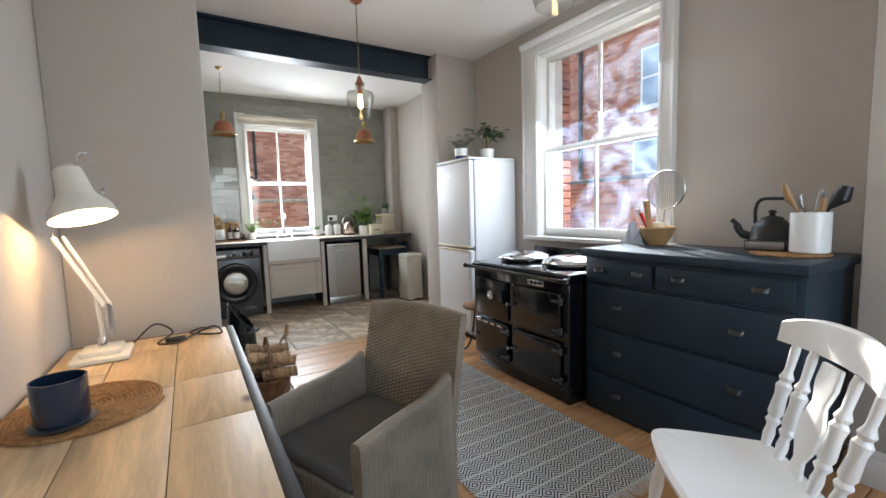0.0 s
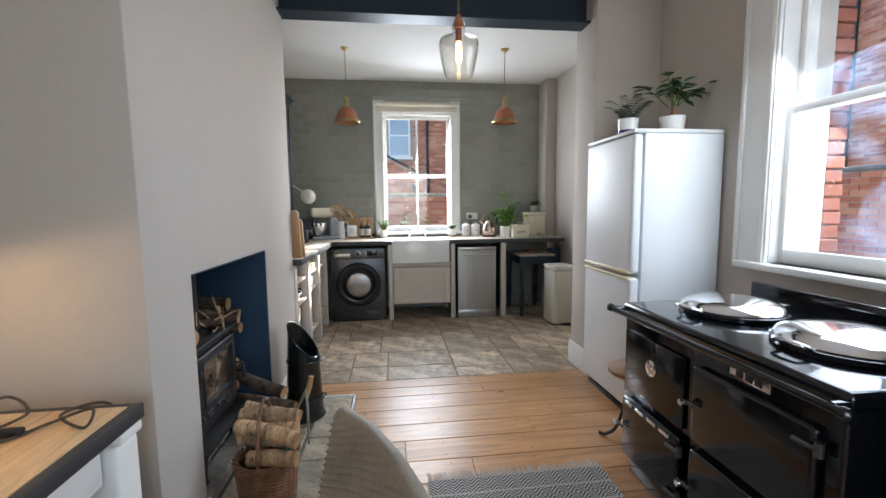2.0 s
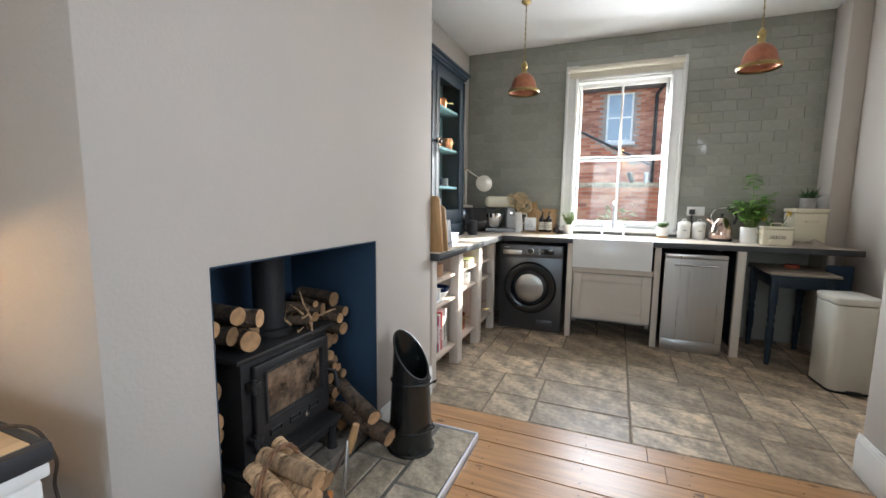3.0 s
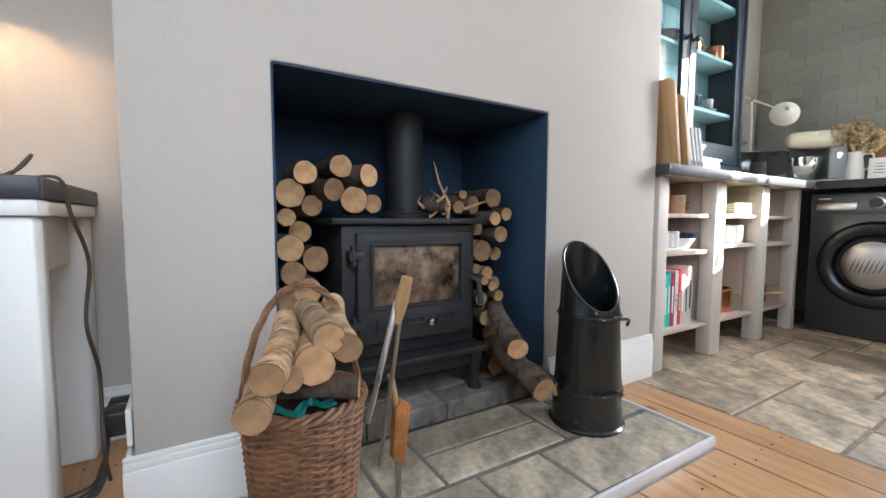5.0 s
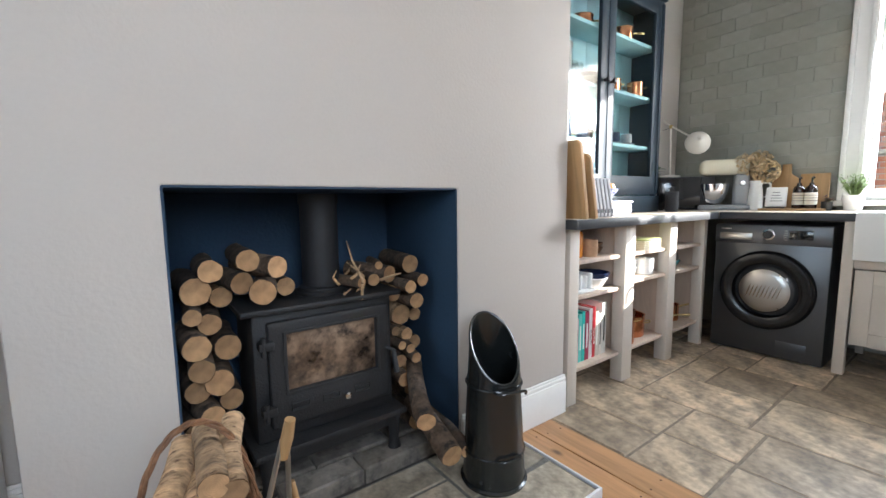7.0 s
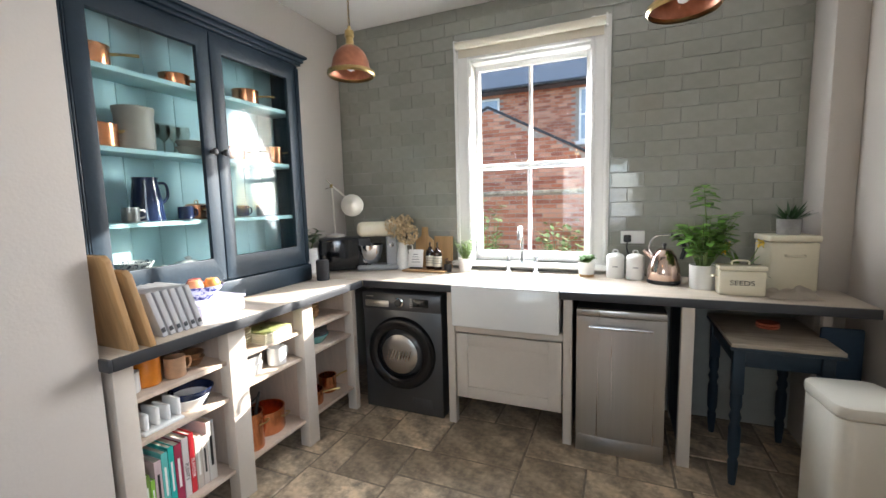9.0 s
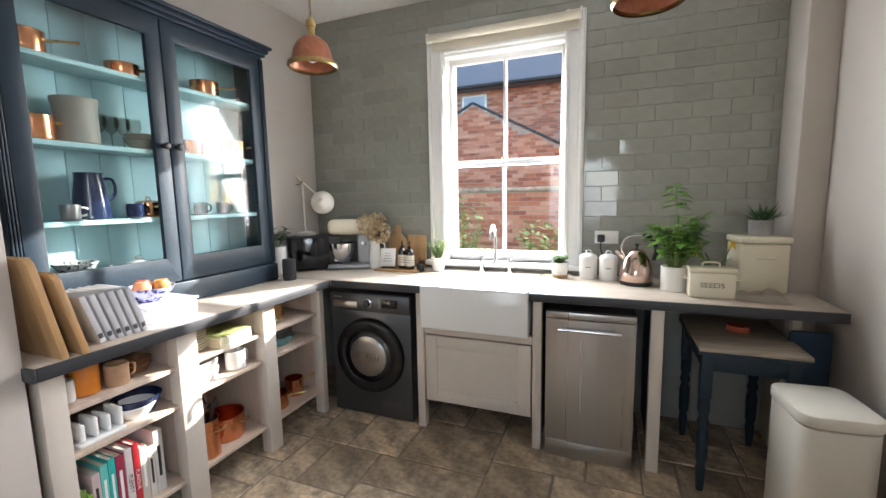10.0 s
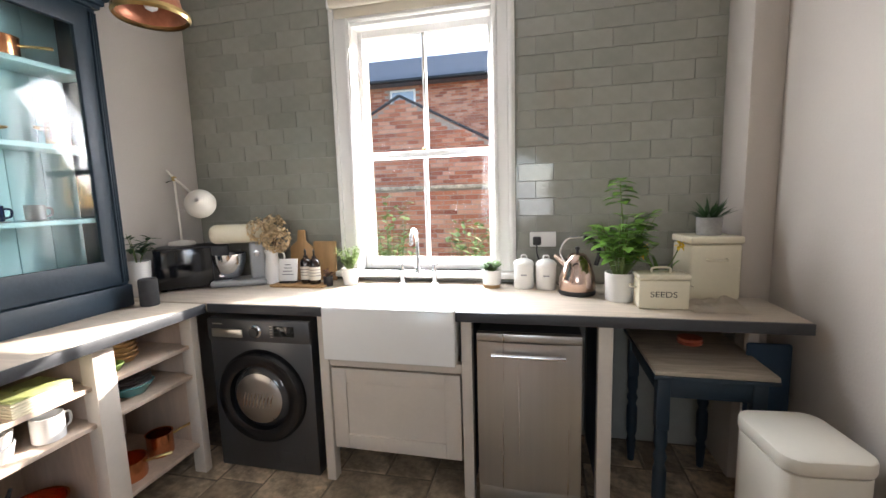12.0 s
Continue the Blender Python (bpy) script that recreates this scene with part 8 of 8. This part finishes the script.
shed = thing("brick_outhouse", "red brick outhouse gable with a stone verge", "outhouse", (-0.8, 11.6, -0.25))
gz, ge, gw = 3.55, 2.3, 2.35
prism("wall", shed, MORTAR, [(-gw, 0), (gw, 0), (gw, ge), (0, gz), (-gw, ge)], "y", 0.0, 2.2)
brick_face("brickwork", shed, -gw, gw, 0, gz, lambda x, z: z < gz - 0.06 - (gz - ge) * abs(x) / gw)
for s in (-1, 1):
    tube("verge", shed, GREY_EDGE, [(0, -0.04, gz + 0.04), (s * (gw + 0.1), -0.04, ge)], 0.028, 6)
tube("drainpipe", shed, GREY_EDGE, [(gw - 0.12, -0.07, 0), (gw - 0.12, -0.07, 1.7), (gw - 0.3, -0.07, 2.15)], 0.05, 10)

gwall = thing("garden_wall", "red brick garden wall with stone coping", "garden wall", (0, 10.3, -0.25))
boxes("wall", gwall, MORTAR, [(-5, 3.4, 0.0, 0.22, 0, 1.82)])
brick_face("brickwork", gwall, -5, 3.4, 0, 1.8)
box("coping", gwall, HEARTH, (-5.03, 3.43, -0.05, 0.27, 1.82, 1.88), 0.01)

swall = thing("garden_wall", "red brick boundary wall overgrown with ivy", "garden wall", (6.4, 12.0, -0.25), -90)
boxes("wall", swall, MORTAR, [(2.0, 14, 0.0, 0.22, 0, 1.95)])
brick_face("brickwork", swall, 2.0, 14, 0, 1.93)
box("coping", swall, SLATE, (1.97, 14.03, -0.05, 0.27, 1.95, 2.01), 0.01)

side_house = thing("brick_house", "neighbouring red brick house beyond the boundary wall", "house", (10.2, 9.6, -0.25), -90)
boxes("wall", side_house, MORTAR, [(0, 12, 0.0, 6, 0, 6.4)])
holes2 = ((2.6, 1.5, 1.4, 1.7), (5.6, 1.5, 1.4, 1.7), (2.8, 4.0, 1.0, 1.5), (6.0, 4.0, 1.0, 1.5))
brick_face("brickwork", side_house, 0, 12, 0, 6.35, lambda x, z: not any(a - 0.1 < x < a + w + 0.1 and b - 0.12 < z < b + h + 0.02 for a, b, w, h in holes2))
for a, b, w, h in holes2:
    far_window(side_house, a, b, w, h)
prism("roof", side_house, SLATE, [(-0.35, 6.3), (3.0, 8.6), (6.4, 6.3), (6.4, 6.2), (-0.35, 6.2)], "x", -0.2, 12.3)
tube("downpipe", side_house, BLACK, [(0.9, -0.08, 0), (0.9, -0.08, 6.2)], 0.06, 10)
# outer brick skin of the house itself, seen at the window reveals
skin = tagged(new("outer_brick_skin"), "red brick outer skin of this house at the window reveal", "brickwork", "", "structure")
skin.matrix_basis = pose(XR + 0.32, WY1 + 0.001, 0, 0, 0, 0)
z = 0.9
row = 0
while z < 2.8:
    bm = bmesh.new()
    add_box(bm, 0.004, 0.108 if row % 2 else 0.118, 0.0, 0.10, z, z + 0.063, 0.004, 1)
    part("brick", bm, BRICK, skin)
    z += 0.075
    row += 1


# ---- pieces of floors and walls ----
def piece_mesh(name, w, d, h, bev, mat):
    bm = bmesh.new()
    add_box(bm, 0, w, 0, d, -h, 0)
    top = [e for e in bm.edges if all(v.co.z > -1e-6 for v in e.verts)]
    bmesh.ops.bevel(bm, geom=top, offset=bev, segments=1, affect="EDGES")
    bmesh.ops.recalc_face_normals(bm, faces=bm.faces[:])
    me = bpy.data.meshes.new(name)
    bm.to_mesh(me)
    bm.free()
    me.materials.append(mat)
    return me


def piece(name, me, parent, m):
    ob = new(name, me)
    ob.parent = parent
    ob.matrix_basis = m
    return ob


rnd = random.Random(11)
boards = tagged(new("floorboards"), "worn honey-coloured pine floorboards with dark gaps", "floorboards", "", "structure")
y = 4.0
while y > YF:
    w = 0.14 if y > 3.73 else rnd.choice((0.165, 0.18, 0.195))
    if y > 2.301 and y - w < 2.30:
        w = y - 2.30
    x = -0.62
    while x < 2.9:
        ln = rnd.uniform(1.3, 2.6)
        a, b = x, min(x + ln, 2.95)
        if 2.95 - b < 0.4:
            b = 2.95
        ya, yb = max(y - w, YF), y
        spans = [(a, b)]
        # the boards stop at the hearth and under the chimney breast
        if yb > 2.305 and ya < 3.715:
            spans = [(max(a, 0.44), b)]
        for p, q in spans:
            if q - p > 0.03:
                me = piece_mesh("plank", q - p - 0.002, yb - ya - 0.005, 0.02, 0.002, PINE)
                piece("plank", me, boards, pose(p, ya, rnd.uniform(-0.0012, 0.0)))
        x = b
    y -= w

# nail heads along the joists
NAILS = material("rusty_nail", (0.03, 0.022, 0.018), 0.8, vary=0.2, bump=0.1)
bm = bmesh.new()
for ob in [c for c in boards.children]:
    px0, py0, pw, pd = ob.location.x, ob.location.y, ob.dimensions.x, ob.dimensions.y
    jx = -0.4
    while jx < 2.9:
        if px0 + 0.03 < jx < px0 + pw - 0.03:
            for fy in (0.2, 0.78):
                add_lathe(bm, [(0, 0.0006), (0.0035, 0.0006), (0.004, 0)], 6, (jx + rnd.uniform(-0.012, 0.012), py0 + pd * fy, 0.0006))
        jx += 0.46
tagged(part("nail_heads", bm, NAILS, boards), kind="stuff")

# hearth slabs with a metal strip
hearth = tagged(new("hearth"), "sandstone hearth slabs edged with a bright metal strip", "hearth", "", "structure")
structure("hearth_bed", JOINT, [(-0.03, 0.425, 2.31, 3.705, -0.021, 0.018), (XL + 0.01, -0.088, OY0 + 0.008, OY1 - 0.008, -0.02, 0.06), (-0.0879, -0.0305, OY0 + 0.008, OY1 - 0.008, -0.02, 0.018)], "dark mortar bed under the hearth", "hearth")
GREYJOINT = material("grey_mortar_joint", (0.15, 0.14, 0.125), 0.95, vary=0.25, scale=20, fine=80, bump=0.15)
structure("hearth_mortar", GREYJOINT, [(-0.028, 0.424, 2.312, 3.704, 0.0185, 0.0285), (-0.078, -0.029, OY0 + 0.01, OY1 - 0.01, 0.0185, 0.0285)], "grey mortar between the hearth slabs", "hearth")
SLABS = ((0.215, 0.425, (2.31, 2.66, 2.98, 3.20, 3.705)), (-0.026, 0.208, (2.31, 2.47)), (-0.075, 0.208, (2.555, 2.74, 2.90, 3.33, 3.455)), (-0.026, 0.208, (3.462, 3.705)))
for x0, x1, cuts in SLABS:
    for a, b in zip(cuts, cuts[1:]):
        cut = x0 + (x1 - x0) * rnd.uniform(0.42, 0.6)
        for p, q in (((x0, cut), (cut, x1)) if b - a > 0.3 and x0 < 0.1 else ((x0, x1),)):
            me = piece_mesh("slab", q - p - 0.010, b - a - 0.012, 0.02, 0.005, HEARTH)
            piece("slab", me, hearth, pose(p + 0.004, a + 0.005, 0.034 + rnd.uniform(-0.003, 0.002), rnd.uniform(-0.5, 0.5), rnd.uniform(-0.5, 0.5), rnd.uniform(-0.6, 0.6)))
for x0, x1, cuts in ((-0.19, -0.08, (OY0 + 0.01, 2.80, 3.08, OY1 - 0.01)), (XL + 0.02, -0.20, (OY0 + 0.01, 2.95, 3.25, OY1 - 0.01))):
    for a, b in zip(cuts, cuts[1:]):
        me = piece_mesh("inner_slab", x1 - x0 - 0.004, b - a - 0.008, 0.058, 0.006, SOOTSTONE)
        piece("inner_slab", me, hearth, pose(x0, a, 0.092 + rnd.uniform(-0.003, 0.003)))
boxes("metal_strip", hearth, material("pale_metal_strip", (0.72, 0.74, 0.78), 0.4, metal=0.5, vary=0.04, bump=0.02), [(0.427, 0.437, 2.30, 3.718, -0.02, 0.036), (-0.005, 0.4268, 3.708, 3.718, -0.02, 0.036)], 0.002)

# flagstones
flags = tagged(new("flagstones"), "worn grey-brown sandstone flagstones", "flagstones", "", "structure")


def split_floor(x0, x1, y0, y1):
    """Random guillotine cuts into irregular slabs."""
    w, d = x1 - x0, y1 - y0
    if w < 0.42 and d < 0.42 or (w < 0.75 and d < 0.5 and rnd.random() < 0.45):
        return [(x0, x1, y0, y1)]
    f = rnd.uniform(0.34, 0.66)
    if w * rnd.uniform(0.8, 1.2) > d * 1.15:
        c = x0 + w * f
        return split_floor(x0, c, y0, y1) + split_floor(c, x1, y0, y1)
    c = y0 + d * f
    return split_floor(x0, x1, y0, c) + split_floor(x0, x1, c, y1)


for fx0, fx1, fy0, fy1 in split_floor(XL + 0.003, XK - 0.003, 4.003, YB - 0.005):
    piece("flagstone", piece_mesh("flagstone", fx1 - fx0 - 0.010, fy1 - fy0 - 0.010, 0.015, 0.005, FLAG), flags, pose(fx0, fy0, rnd.uniform(-0.003, 0.002), rnd.uniform(-0.25, 0.25), rnd.uniform(-0.25, 0.25), 0))

# metro tiles on the kitchen window wall
tiles = tagged(new("tiling"), "glossy grey-green metro tiles in running bond", "tiles", "", "structure")
TW, TH = 0.2, 0.0985
full = {}
z, row = CT + 0.002, 0
while z < H - 0.02:
    h = min(TH, H - z - 0.002)
    x = XL - (TW / 2 if row % 2 else 0)
    while x < 2.66:
        a, b = max(x, XL + 0.002), min(x + TW, 2.664)
        spans = [(a, b)]
        if z < KZ1 + 0.115 and z + h > KZ0 - 0.05:
            lo, hi = KX0 - 0.116, KX1 + 0.116
            spans = [(p, q) for p, q in ((a, min(b, lo)), (max(a, hi), b)) if q - p > 0.012]
        for p, q in spans:
            if q - p < 0.012:
                continue
            key = (round(q - p, 3), round(h, 3))
            if key not in full:
                full[key] = piece_mesh("tile", q - p - 0.002, h - 0.002, 0.006, 0.0015, TILE)
            piece("tile", full[key], tiles, pose(p + 0.0015, YB - 0.0045 + rnd.uniform(-0.001, 0.001), z + 0.0015, 90 + rnd.uniform(-1.3, 1.3), 0, 0) @ pose(0, 0, 0, 0, rnd.uniform(-0.8, 0.8), 0))
        x += TW
    z += TH
    row += 1
